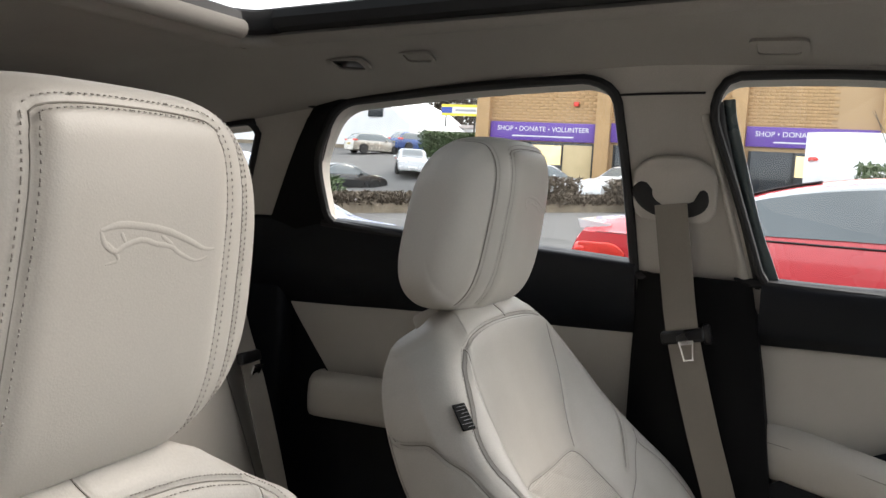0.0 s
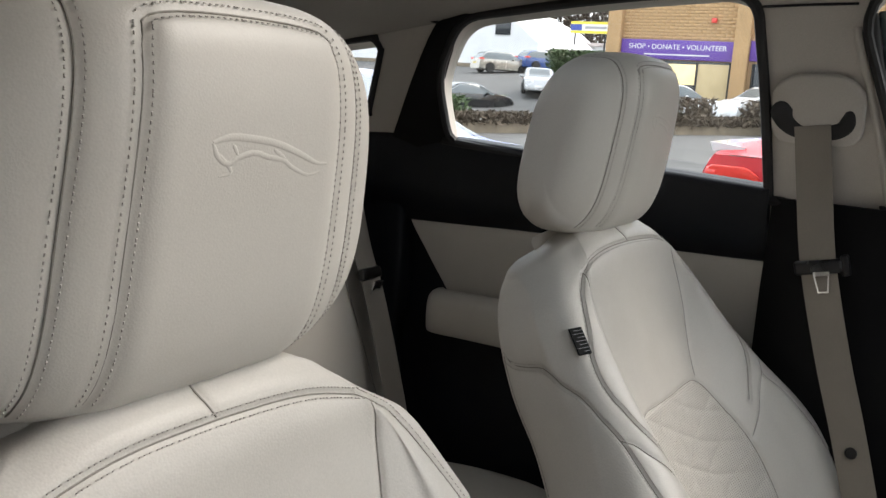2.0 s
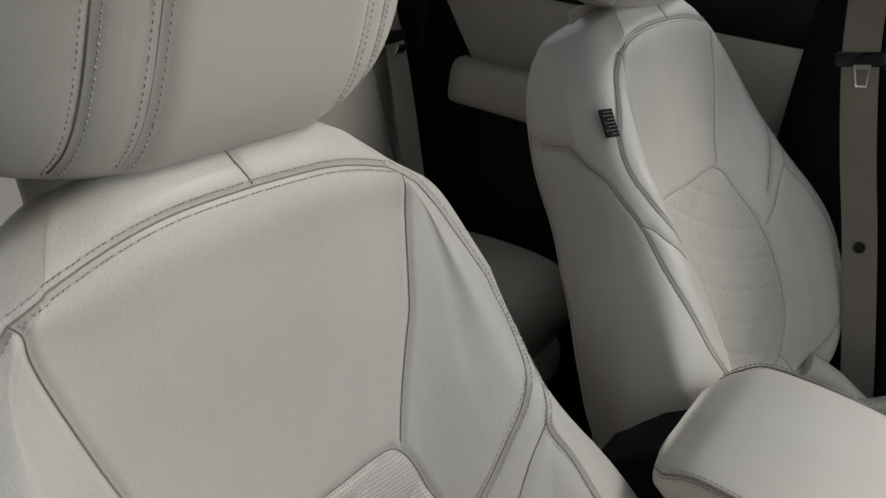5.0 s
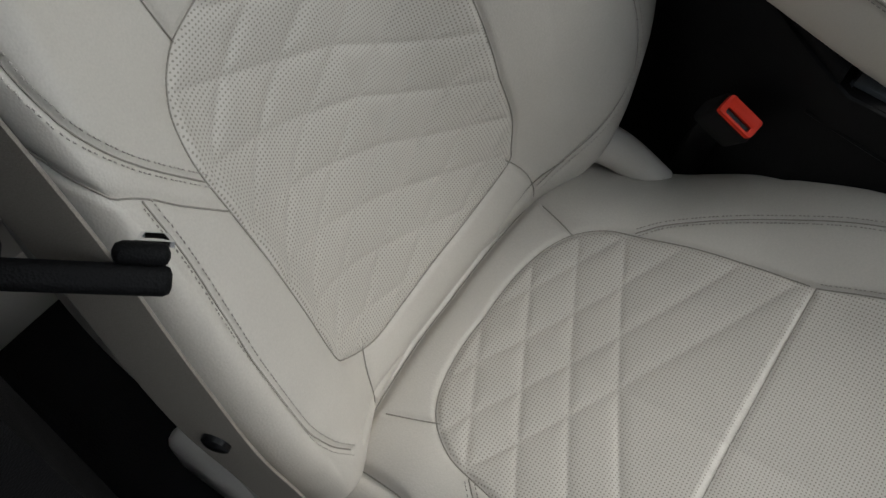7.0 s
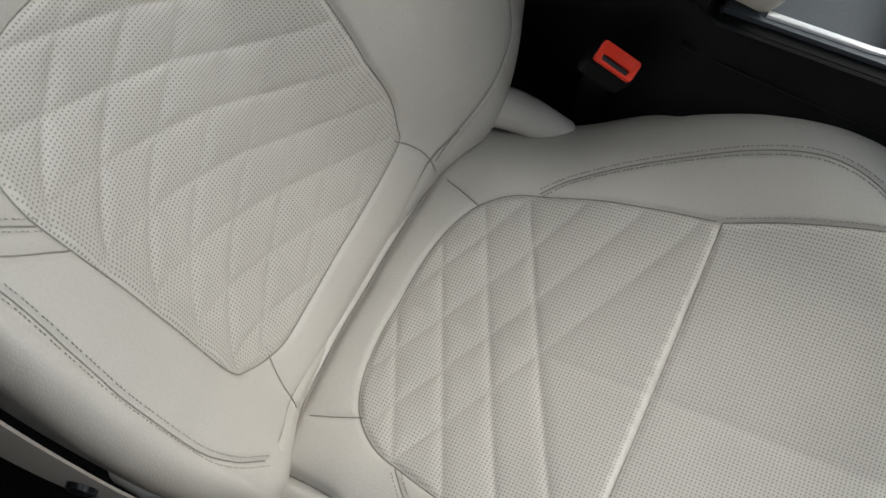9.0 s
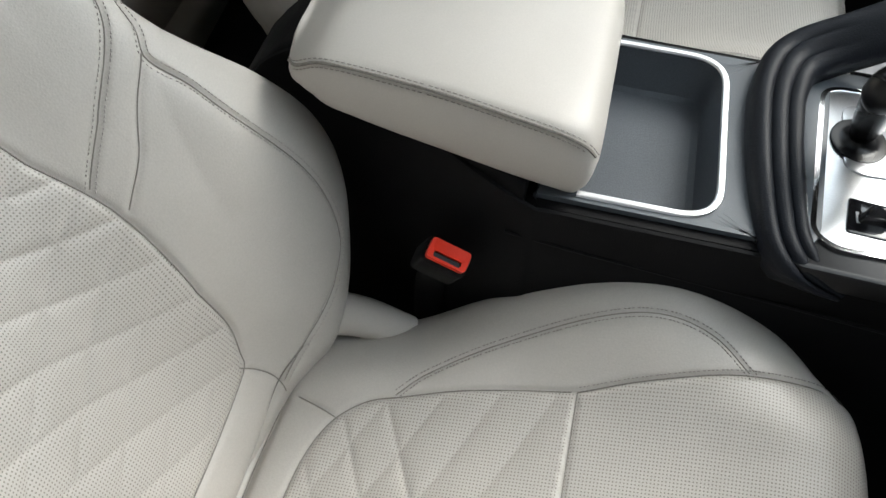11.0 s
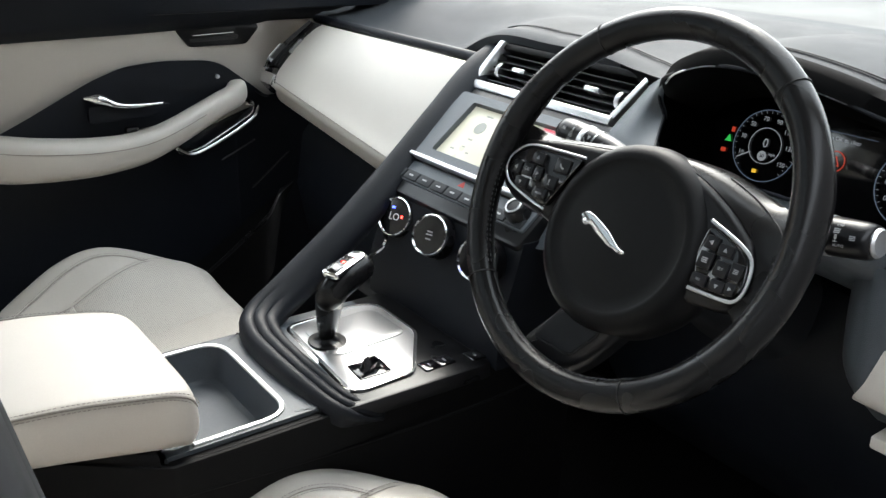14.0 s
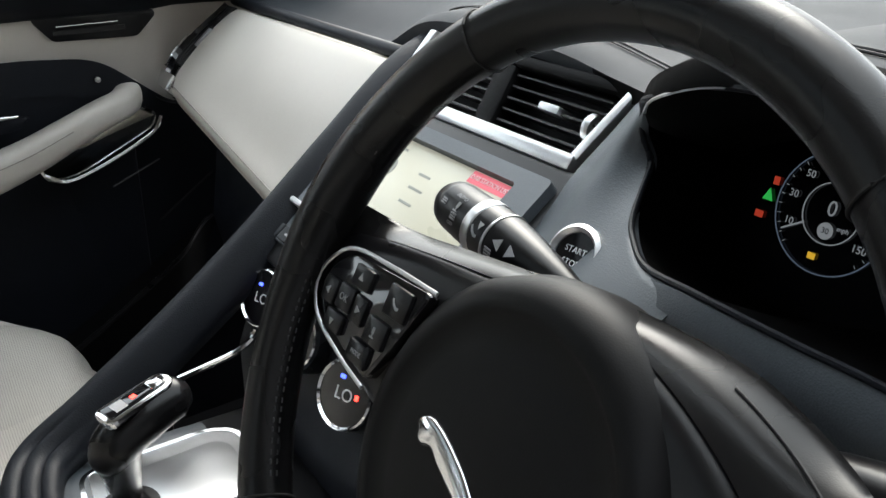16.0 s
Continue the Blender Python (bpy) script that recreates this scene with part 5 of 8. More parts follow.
# gear lever
lever = part("gear_lever", tube(smooth_line([(-0.021, 0.651, 0.81), (-0.014, 0.649, 0.835), (-0.004, 0.646, 0.862), (0.006, 0.646, 0.884)], 24), np.interp(np.linspace(0, 1, 24), [0, 0.3, 0.7, 1], [0.0098, 0.0140, 0.0170, 0.0185]), 18), M_WHEEL, console, "black leather gear lever", 70)
head_path = smooth_line([(0.004, 0.637, 0.866), (0.008, 0.643, 0.884), (0.006, 0.661, 0.897), (0.000, 0.686, 0.905), (-0.006, 0.706, 0.904)], 28)
part("lever_head", tube(head_path, np.interp(np.linspace(0, 1, 28), [0, 0.08, 0.2, 0.55, 0.85, 0.96, 1], [0.012, 0.0165, 0.0195, 0.0208, 0.0188, 0.012, 0.004]), 18, flat=0.95), M_WHEEL, lever, "rounded leather grip", 70)
d = unit(V(-0.020, 0.068, 0.014))
side = unit(np.cross(d, (0, 0, 1)))
top = np.cross(side, d)
m = basis(V(0.005, 0.664, 0.9175), side, d, top)
shape = round_poly([(-0.013, -0.030), (0.013, -0.030), (0.0115, 0.026), (0, 0.032), (-0.0115, 0.026)], 0.007, 5)
trim = part("lever_trim", plate(shape, 0.006, m @ pose(0, 0, -0.004), 0.0018), M_CHROME, lever, "chrome lever top trim")
part("lever_window", plate(inset(shape, 0.0042), 0.001, m @ pose(0, 0, 0.0019), 0.0003), M_PIANO, trim, "gloss black gear display")
part("lever_button", plate(round_poly([(-0.007, 0.012), (0.007, 0.012), (0.006, 0.022), (-0.006, 0.022)], 0.003, 4), 0.0016, m @ pose(0, 0, 0.0022), 0.0006), M_CHROME, trim)
M_LED = material("red_led", (1.0, 0.03, 0.02), 0.4, emit=2.5)
part("gear_light", box(-0.0022, 0.0022, -0.0035, 0.0005, 0.0028, 0.0033, 0), M_LED, trim, "red park light").matrix_basis = m
part("icon_bar", moved(box(-0.006, 0.006, -0.019, -0.009, 0.0029, 0.0031, 0), m), M_GREY, trim)
guard = [smooth_line(q, 24) for q in ([(-0.151, 0.803, 0.916), (-0.143, 0.807, 0.903), (-0.133, 0.811, 0.887), (-0.112, 0.815, 0.872), (-0.085, 0.812, 0.852), (-0.070, 0.808, 0.836)], [(-0.133, 0.811, 0.890), (-0.122, 0.806, 0.882), (-0.118, 0.80, 0.872), (-0.122, 0.785, 0.860), (-0.135, 0.76, 0.846), (-0.150, 0.735, 0.832)])]
part("trim_strip", join(*[tube(q, 0.0034, 8) for q in guard]), M_CHROME, console, "slim forked chrome trim beside the climate dials")

# belt buckle beside the driver's cushion
buckle = thing("seat_belt_buckle", (0.15, 0.32, 0.60), "black seat belt buckle with red release button", "seat belt buckle")
bx = unit(V(-0.04, -0.94, 0.33))
bz = unit(V(0.40, 0.30, 0.87))
by = unit(np.cross(bz, bx))
bx = np.cross(by, bz)
bm_ = basis(V(0.152, 0.3345, 0.7525), bx, by, bz)
part("buckle_body", moved(join(shifted(rbox((0.041, 0.0225, 0.050), 0.005, 3), 0, 0, -0.028)), bm_), M_BLACK, buckle, "black buckle body")
rb = part("release_button", moved(frame_plate(round_poly([(-0.0175, -0.0088), (0.0175, -0.0088), (0.0175, 0.0088), (-0.0175, 0.0088)], 0.003, 4), round_poly([(-0.0125, 0.0015), (0.0125, 0.0015), (0.0125, 0.0068), (-0.0125, 0.0068)], 0.002, 4), 0.008, Matrix.Identity(4)), bm_ @ pose(0, 0, -0.004)), M_RED, buckle, "red release button")
part("button_face", moved(box(-0.0150, 0.0150, -0.0080, 0.0015, -0.004, 0.0046, 0.0015), bm_), M_RED, rb)
part("slot", moved(box(-0.0122, 0.0122, 0.002, 0.0066, -0.004, 0.0008, 0), bm_), M_SEAL, rb)
root_ = V(*(bm_ @ Vector((0, 0, -0.045))))
part("stalk", tube(smooth_line([root_, root_ + V(-0.020, -0.008, -0.05), root_ + V(-0.030, -0.010, -0.12)], 8), 0.014, 10, flat=0.5), M_BLACK, buckle, "black buckle stalk")

# ---- steering wheel ----
w_z = unit(V(0.0270, -0.8992, 0.4368))
w_x = unit(V(0.99955, 0.0300, 0))
w_y = np.cross(w_z, w_x)
hub = V(0.381, 0.727, 1.090)
WM = basis(hub, w_x, w_y, w_z)


def on_wheel(geo):
    return moved(geo, WM)


M_STITCH_D = material("dark_grey_thread", (0.05, 0.05, 0.052), 0.7)
wheel = thing("steering_wheel", tuple(hub), "black leather three-spoke steering wheel with round hub", "steering wheel")
a = np.linspace(0, 2 * math.pi, 120, endpoint=False)
rim_r = 0.0142 + 0.0015 * np.exp(-(((a - radians(15)) / 0.25) ** 2)) + 0.0015 * np.exp(-(((a - radians(165)) / 0.25) ** 2))
rim_path = np.stack([0.1652 * np.cos(a), 0.1652 * np.sin(a), np.full(120, 0.004)], 1)
rim = part("rim", on_wheel(tube(rim_path, rim_r, 22, True, up=(0, 0, 1), flat=0.98)), M_WHEEL, wheel, "black leather wheel rim", 80)
for deg in (49, 123, 222, 298):
    c, s = math.cos(radians(deg)), math.sin(radians(deg))
    ring = [V(0.1652 * c, 0.1652 * s, 0.004) + 0.0146 * (math.cos(t) * V(c, s, 0) + math.sin(t) * V(0, 0, 1)) for t in np.linspace(0, 2 * math.pi, 22, endpoint=False)]
    part("rim_joint", on_wheel(tube(ring, 0.0007, 6, True, up=(c, s, 0.01))), M_SEAL, rim, "pressed joint in the rim leather")
for lo, hi in ((150, 218), (-42, 30), (240, 300)):
    t = np.radians(np.linspace(lo, hi, 160))
    path = np.stack([0.1518 * np.cos(t), 0.1518 * np.sin(t), np.full(160, 0.0075)], 1)
    nr = np.stack([-np.cos(t), -np.sin(t), np.full(160, 0.25)], 1)
    tagged(part("rim_stitching", on_wheel(seam_rows(path, nr, 0.0052, 0.0016)), M_STITCH_D, rim, "cross stitching inside the rim"), kind="stuff")

# hub pad
WM = WM @ pose(0.0045, 0, 0.004)
pc = pose(0.000, -0.027, 0)
prof = [(0.060, -0.075), (0.074, -0.060), (0.0805, -0.040), (0.0815, -0.022), (0.0785, -0.008), (0.0715, -0.0005), (0.0660, 0.0012), (0.0635, 0.0004), (0.0615, -0.0008), (0.052, -0.0004), (0.03, 0.0010), (0.004, 0.0016)]
pad = part("airbag_pad", lathe([(r * 1.07, h) for r, h in prof], WM @ pc, 64), M_PAD, wheel, "round black airbag cover", 50)
em = np.array([(-0.0417, -0.0205), (-0.0395, -0.0235), (-0.0385, -0.0265), (-0.034, -0.0285), (-0.028, -0.0268), (-0.022, -0.0302), (-0.0145, -0.0335), (-0.008, -0.0360), (-0.0025, -0.0385), (0.004, -0.0395), (0.010, -0.0412), (0.0165, -0.0405), (0.0175, -0.0375), (0.011, -0.0358), (0.006, -0.0330), (0.000, -0.0290), (-0.006, -0.0252), (-0.013, -0.0218), (-0.0215, -0.0182), (-0.0285, -0.0160), (-0.035, -0.0152), (-0.0395, -0.0172)])
em = smooth_line(em, 90, True)
part("emblem", on_wheel(plate(em, 0.0040, pose(0, 0, -0.0006), 0.0022)), M_CHROME, pad, "slanting chrome emblem", 60)

# spokes
def spoke(outline, z, h, mat, name, label, parent=None):
    return part(name, on_wheel(plate(outline, h, pose(0, 0, z), 0.009)), mat, parent or wheel, label, 50)


left_arm = smooth_line([(-0.162, 0.030), (-0.134, 0.0355), (-0.09, 0.0415), (-0.049, 0.0455), (-0.010, 0.050), (0.010, 0.030), (-0.020, -0.030), (-0.070, -0.046), (-0.090, -0.0375), (-0.120, -0.0325), (-0.146, -0.0275), (-0.166, -0.012), (-0.169, 0.012)][::-1], 110, True)
right_arm = smooth_line([(-0.010, 0.050), (0.025, 0.0505), (0.055, 0.043), (0.085, 0.029), (0.110, 0.0125), (0.1215, 0.002), (0.1295, -0.020), (0.1275, -0.036), (0.118, -0.0505), (0.095, -0.0555), (0.060, -0.054), (0.010, -0.030)][::-1], 110, True)
sl = spoke(left_arm, -0.030, 0.0225, M_SATIN, "spoke", "black satin spoke")
sr = spoke(right_arm, -0.030, 0.0225, M_SATIN, "spoke", "black satin spoke")
# soft shell that runs behind the crest of both upper spokes and out to the rim
crest = V([-0.158, 0.026, -0.008], [-0.130, 0.0345, -0.012], [-0.088, 0.0405, -0.012], [-0.046, 0.0450, -0.012], [-0.008, 0.0490, -0.012], [0.026, 0.0495, -0.012], [0.055, 0.0420, -0.012], [0.085, 0.0280, -0.012], [0.109, 0.0120, -0.012], [0.1205, 0.0015, -0.012], [0.1285, -0.020, -0.012], [0.1265, -0.036, -0.012], [0.1175, -0.0495, -0.014])
brink = V([-0.158, 0.046, -0.006], [-0.128, 0.0430, -0.026], [-0.086, 0.0475, -0.030], [-0.045, 0.0525, -0.030], [-0.007, 0.0570, -0.031], [0.030, 0.0590, -0.034], [0.064, 0.0570, -0.040], [0.098, 0.0480, -0.040], [0.127, 0.0390, -0.024], [0.150, 0.0260, -0.006], [0.158, -0.010, -0.002], [0.156, -0.042, -0.002], [0.146, -0.070, -0.006])
rows_ = np.array([crest * (1 - k) + brink * k + np.outer(np.interp(np.arange(13), [0, 3, 7, 9, 10, 12], [0.0, 0.003, 0.005, -0.004, -0.006, -0.003]) * math.sin(math.pi * k), V(0.2, 0.35, 0.9)) for k in np.linspace(0, 1, 9)])
shell = np.swapaxes(hermite(np.arange(13), np.swapaxes(rows_, 0, 1), np.linspace(0, 12, 90)), 0, 1)
part("spoke_shell", on_wheel(thick(grid(shell), (0, -0.004, -0.010))), M_WHEEL, wheel, "soft black shell behind the upper spokes", 70)
part("shell_seam", on_wheel(tube(shell[5, 46:74] + V(0, 0, 0.0006), 0.0007, 6)), M_SEAL, wheel, "fine joint in the spoke shell")
low = smooth_line([(-0.066, -0.150), (-0.048, -0.162), (-0.002, -0.154), (0.030, -0.112), (0.046, -0.070), (-0.046, -0.070), (-0.036, -0.100)], 80, True)
sb = spoke(low, -0.034, 0.022, M_SATIN, "spoke", "black lower spoke")
inlay_ = round_poly([(-0.0315, -0.1085), (-0.050, -0.1395), (-0.0045, -0.1405), (0.016, -0.1125), (0.010, -0.1045)], 0.005, 5)
part("spoke_inlay", on_wheel(plate(inlay_, 0.0036, pose(0, 0, -0.0135), 0.0014)), M_SHROUD, sb, "soft black spoke inlay")
rim_i = np.column_stack([inset(inlay_, -0.0006), np.full(len(inlay_), -0.0118)])
part("inlay_border", on_wheel(tube(rim_i, 0.0011, 6, True)), M_SATIN, sb, "satin black inlay border")

# switch pods


def icon(kind, x, y, s):
    """A small printed sign on a switch face, lying at z = 0."""
    flat = lambda q: plate(np.array(q) * s, 0.0004, pose(x, y, 0), 0)
    if kind in ("up", "down", "left", "right"):
        c, t = {"up": (0, 1), "left": (-1, 0), "down": (0, -1), "right": (1, 0)}[kind]
        return flat([(0.55 * c, 0.55 * t), (-0.3 * c - 0.45 * t, -0.3 * t + 0.45 * c), (-0.3 * c + 0.45 * t, -0.3 * t - 0.45 * c)])
    if kind == "bars":
        return join(*[moved(box(-0.5 * s, 0.5 * s, k * s - 0.09 * s, k * s + 0.09 * s, 0, 0.0004, 0), pose(x, y, 0)) for k in (-0.3, 0, 0.3)])
    if kind == "phone":
        q = np.array([(-0.45, 0.25), (-0.2, -0.15), (0.2, -0.4), (0.5, -0.35)]) * s
        return moved(tube(np.column_stack([q, np.full(4, 0.0002)]), 0.13 * s, 6, flat=0.2), pose(x, y, 0))
    if kind == "mic":
        return join(flat([(-0.16, -0.1), (0.16, -0.1), (0.16, 0.5), (-0.16, 0.5)]), flat([(-0.3, -0.5), (0.3, -0.5), (0.3, -0.38), (-0.3, -0.38)]), flat([(-0.05, -0.4), (0.05, -0.4), (0.05, -0.1), (-0.05, -0.1)]))
    return words(kind, s, pose(x, y, 0.0002), 0.0001)


def pod(sgn, parent, outline, trims, buttons):
    poly = round_poly(outline[::-1], 0.006, 5)
    bed = part("switch_pod", on_wheel(plate(poly, 0.006, pose(0, 0, -0.0075), 0.0018)), M_PIANO, parent, "gloss black switch pod")
    for line, r in trims:
        q = smooth_line(line, 30)
        part("pod_trim", on_wheel(tube(np.column_stack([q, np.full(30, -0.0008)]), r, 8, flat=0.6)), M_SILVER, bed, "slim satin metal pod trim")
    for x, y, bw, bh, sign in buttons:
        b = part("switch_button", on_wheel(shifted(rbox((bw, bh, 0.003), 0.0012, 2), x, y, -0.0008)), M_SATIN, bed)
        part("icon", on_wheel(shifted(icon(sign, x, y, min(bw, bh) * (0.27 if len(sign) > 2 and sign.isupper() else 0.40)), 0, 0, 0.0008)), M_ICON, b)


pod(-1, sl, [(-0.153, 0.000), (-0.148, 0.013), (-0.134, 0.0235), (-0.066, 0.027), (-0.076, 0.004), (-0.090, -0.026), (-0.114, -0.021), (-0.142, -0.013)],
    [([(-0.089, -0.0285), (-0.115, -0.0235), (-0.144, -0.0145), (-0.1555, 0.000), (-0.1505, 0.014), (-0.134, 0.0255), (-0.098, 0.0280), (-0.063, 0.0285)], 0.0012)],
    [(-0.1405, 0.001, 0.012, 0.013, "left"), (-0.1174, 0.0155, 0.016, 0.011, "up"), (-0.1255, 0.002, 0.014, 0.013, "OK"), (-0.1115, 0.001, 0.011, 0.014, "right"), (-0.1286, -0.0115, 0.016, 0.010, "down"),
     (-0.1006, -0.0165, 0.018, 0.011, "MODE"), (-0.0854, 0.0150, 0.018, 0.015, "phone"), (-0.0935, -0.003, 0.017, 0.013, "mic")])
pod(1, sr, [(0.082, 0.0095), (0.1135, -0.0015), (0.126, -0.011), (0.129, -0.030), (0.1245, -0.039), (0.115, -0.0415), (0.087, -0.042), (0.079, -0.016)],
    [([(0.0845, -0.0445), (0.115, -0.0440), (0.127, -0.0415), (0.1315, -0.030), (0.1285, -0.010), (0.1150, 0.0005), (0.082, 0.0120)], 0.0016)],
    [(0.0905, -0.0195, 0.013, 0.014, "bars"), (0.1045, -0.0075, 0.014, 0.010, "up"), (0.1064, -0.0220, 0.012, 0.013, "SET"), (0.1195, -0.0200, 0.011, 0.014, "bars"), (0.0915, -0.0355, 0.014, 0.010, "RES"), (0.1085, -0.0355, 0.013, 0.010, "down"), (0.1200, -0.0340, 0.009, 0.010, "right"), (0.0905, -0.0045, 0.012, 0.011, "left")])

# column shroud and stalks
col = thing("steering_column", (0.38, 0.83, 0.99), "black plastic steering column shroud", "steering column")
rings = []
for k, (w, h) in zip(np.linspace(0, 1, 6), ((0.045, 0.030), (0.052, 0.036), (0.056, 0.040), (0.060, 0.044), (0.066, 0.050), (0.075, 0.060))):
    c = hub - w_z * (0.055 + 0.21 * k) - w_y * 0.032
    t = np.linspace(0, 2 * math.pi, 28, endpoint=False)
    cs, sn = np.cos(t), np.sin(t)
    rings.append(c + (np.sign(cs) * np.abs(cs) ** 0.7 * w)[:, None] * w_x + (np.sign(sn) * np.abs(sn) ** 0.7 * h)[:, None] * w_y)
part("shroud", loft(rings), M_SHROUD, col, "slate shroud", 70)


def stalk(root, tip, mirrored, name, label):
    root, tip = V(*root), V(*tip)
    d = unit(tip - root)
    far = np.linalg.norm(tip - root)
    ob = thing(name, tuple(root), label, "control stalk", "column stalks")
    s = unit(np.cross(d, w_z))
    m = basis(root, s, np.cross(d, s), d)
    part("arm", lathe([(0.008, 0), (0.0105, far * 0.12), (0.0145, far * 0.36), (0.0160, far * 0.52)], m, 24), M_SATIN, ob, "black stalk arm", 60)
    part("thin_ring", lathe([(0.0161, far * 0.52), (0.0166, far * 0.522), (0.0166, far * 0.534), (0.0161, far * 0.536)], m, 24), M_SILVER, ob, "thin satin ring")
    part("collar", lathe([(0.0161, far * 0.536), (0.0163, far * 0.55), (0.0163, far * 0.64)], m, 24), M_SATIN, ob, "black middle collar", 60)
    part("ring", lathe([(0.0164, far * 0.64), (0.0169, far * 0.645), (0.0167, far * 0.70), (0.0162, far * 0.705)], m, 24), M_SILVER, ob, "satin ring")
    part("twist_grip", lathe([(0.0160, far * 0.705), (0.0160, far * 0.72), (0.0150, far * 0.93), (0.0138, far * 0.985), (0.0115, far * 1.0)], m, 24), M_SATIN, ob, "black twist grip", 60)
    part("end_cap", lathe([(0.0115, far * 0.998), (0.0120, far * 1.01), (0.0105, far * 1.03), (0.004, far * 1.032)], m, 24), M_ALU if mirrored else M_SATIN, ob, "round end cap")
    up = unit(w_z - d * (w_z @ d))
    across = np.cross(up, d)
    run = d if mirrored else -d
    for k, off, rr, sign, size in ((0.90, -0.15, 0.0153, "bars", 0.0045), (0.80, 0.42, 0.0157, "OFF", 0.0034), (0.79, 0.12, 0.0157, "bars", 0.005), (0.79, -0.25, 0.0157, "mic", 0.006), (0.81, -0.62, 0.0156, "AUTO", 0.0034), (0.60, 0.0, 0.0163, "phone", 0.007), (0.575, -0.25, 0.0163, "down", 0.005), (0.47, 0.35, 0.0157, "bars", 0.006), (0.43, -0.1, 0.0152, "left", 0.008), (0.34, -0.1, 0.0145, "right", 0.008)):
        n = unit(math.cos(off) * up + math.sin(off) * across)
        part("marking", moved(icon(sign, 0, 0, size), basis(root + d * far * k + n * (rr + 0.0001), run, np.cross(n, run), n)), M_ICON, ob)
    return ob


stalk((0.324, 0.812, 1.096), (0.209, 0.8165, 1.109), False, "indicator_stalk", "black indicator stalk with white markings")
stalk((0.444, 0.809, 1.080), (0.564, 0.807, 1.099), True, "wiper_stalk", "black wiper stalk with silver end cap")

# ---- dashboard ----
dash = thing("dashboard", (0, 1.2, 0.5), "slate and black soft-touch dashboard with cream panel", "dashboard")
xs = np.linspace(-0.735, 0.735, 148)
zf = hermite([-0.735, -0.26, -0.20, -0.05, 0.04, 0.12, 0.19, 0.225, 0.274, 0.32, 0.367, 0.444, 0.503, 0.58, 0.66, 0.735], [1.118, 1.118, 1.146, 1.156, 1.155, 1.146, 1.147, 1.160, 1.187, 1.204, 1.207, 1.200, 1.188, 1.170, 1.142, 1.122], xs)
yf = hermite([-0.735, -0.2, 0.0, 0.12, 0.18, 0.22, 0.27, 0.36, 0.50, 0.60, 0.735], [1.035, 1.035, 1.030, 1.020, 0.995, 0.950, 0.902, 0.890, 0.890, 0.900, 0.940], xs)
rings = []
prof = [(0.10, -0.055), (0.035, -0.032), (0.010, -0.022), (0.001, -0.012), (0.003, -0.004), (0.012, 0.0), (0.045, 0.003)]
for k in range(len(xs)):
    row = [(yf[k] + a * (1 if i else 1), zf[k] + b) for i, (a, b) in enumerate(prof)]
    z_end = 1.165 - 0.03 * (xs[k] / 0.73) ** 2
    z_mid = zf[k] * 0.45 + 1.155 * 0.55
    row += [(1.16, z_mid + 0.004 + 0.25 * (zf[k] - 1.118)), (1.28, 1.160), (1.42, z_end + 0.002), (1.56, z_end)]
    p = smooth_line(row, 46)
    rings.append(np.column_stack([np.full(len(p), xs[k]), p]))
rings = np.array(rings)
# Underside of the slate pad, split off to colour the hood's shade black.
part("hood_underside", thick(grid(rings[:, :9]), (0, 0.004, -0.002)), M_COWL, dash, "underside of the dashboard edge, blackened for shade", 60)
top_pad = part("top_pad", thick(grid(rings[:, 8:]), (0, 0.004, -0.012)), M_DASH, dash, "slate grained dashboard top", 60)
for off in (0.040, 0.047):
    keep = (xs > -0.2) & (xs < 0.70)
    line = np.column_stack([xs[keep], yf[keep] + off, zf[keep] + 0.0045])
    tagged(part("stitching", tube(smooth_line(line, 300) - V(0, 0, 0.0004), 0.0009, 6), M_SEAL, top_pad, "row of dark stitching"), kind="stuff")
part("hood_trim", tube(np.column_stack([xs, yf + 0.004, zf - 0.0155])[(xs > 0.24) & (xs < 0.66)], 0.0011, 6), M_SILVER, dash, "thin silver line under the instrument hood")

# cream passenger panel
rows = []
for x in np.linspace(-0.668, -0.165, 40):
    f = (x + 0.66) / 0.39
    zl, yl = 1.0 - 0.045 * f, 0.900 - 0.012 * f
    sec = smooth_line([(1.022, 1.098), (1.012, 1.1015), (0.995, 1.090), (0.955, 1.057 - 0.012 * f), (yl + 0.022, zl + 0.026), (yl, zl), (yl + 0.004, zl - 0.016), (yl + 0.02, zl - 0.040), (yl + 0.06, zl - 0.062)], 44)
    out_ = np.interp(sec[:, 0], [0.90, 0.916, 0.98, 1.0, 1.02], [-0.008, 0.004, 0.014, 0.010, -0.005]) * np.clip((-0.45 - x) / 0.218, 0, 1)
    rows.append(np.column_stack([x - out_, sec]))
cream = part("passenger_panel", thick(grid(np.array(rows)), (0, 0.02, -0.006)), M_CREAM, dash, "cream leather dashboard panel", 60)
fold = np.array([V(x, 0.900 - 0.012 * f + 0.001, 1.0 - 0.045 * f + 0.0045) for x in np.linspace(-0.665, -0.17, 60) for f in [(x + 0.66) / 0.39]])
part("seam", tube(fold, 0.0008, 5), M_SEAM, cream)
part("upper_strip", tube(np.array([V(x, 1.027, 1.108) for x in np.linspace(-0.72, -0.2, 12)]), 0.008, 10), M_NAVY, dash, "black strip above the cream panel")

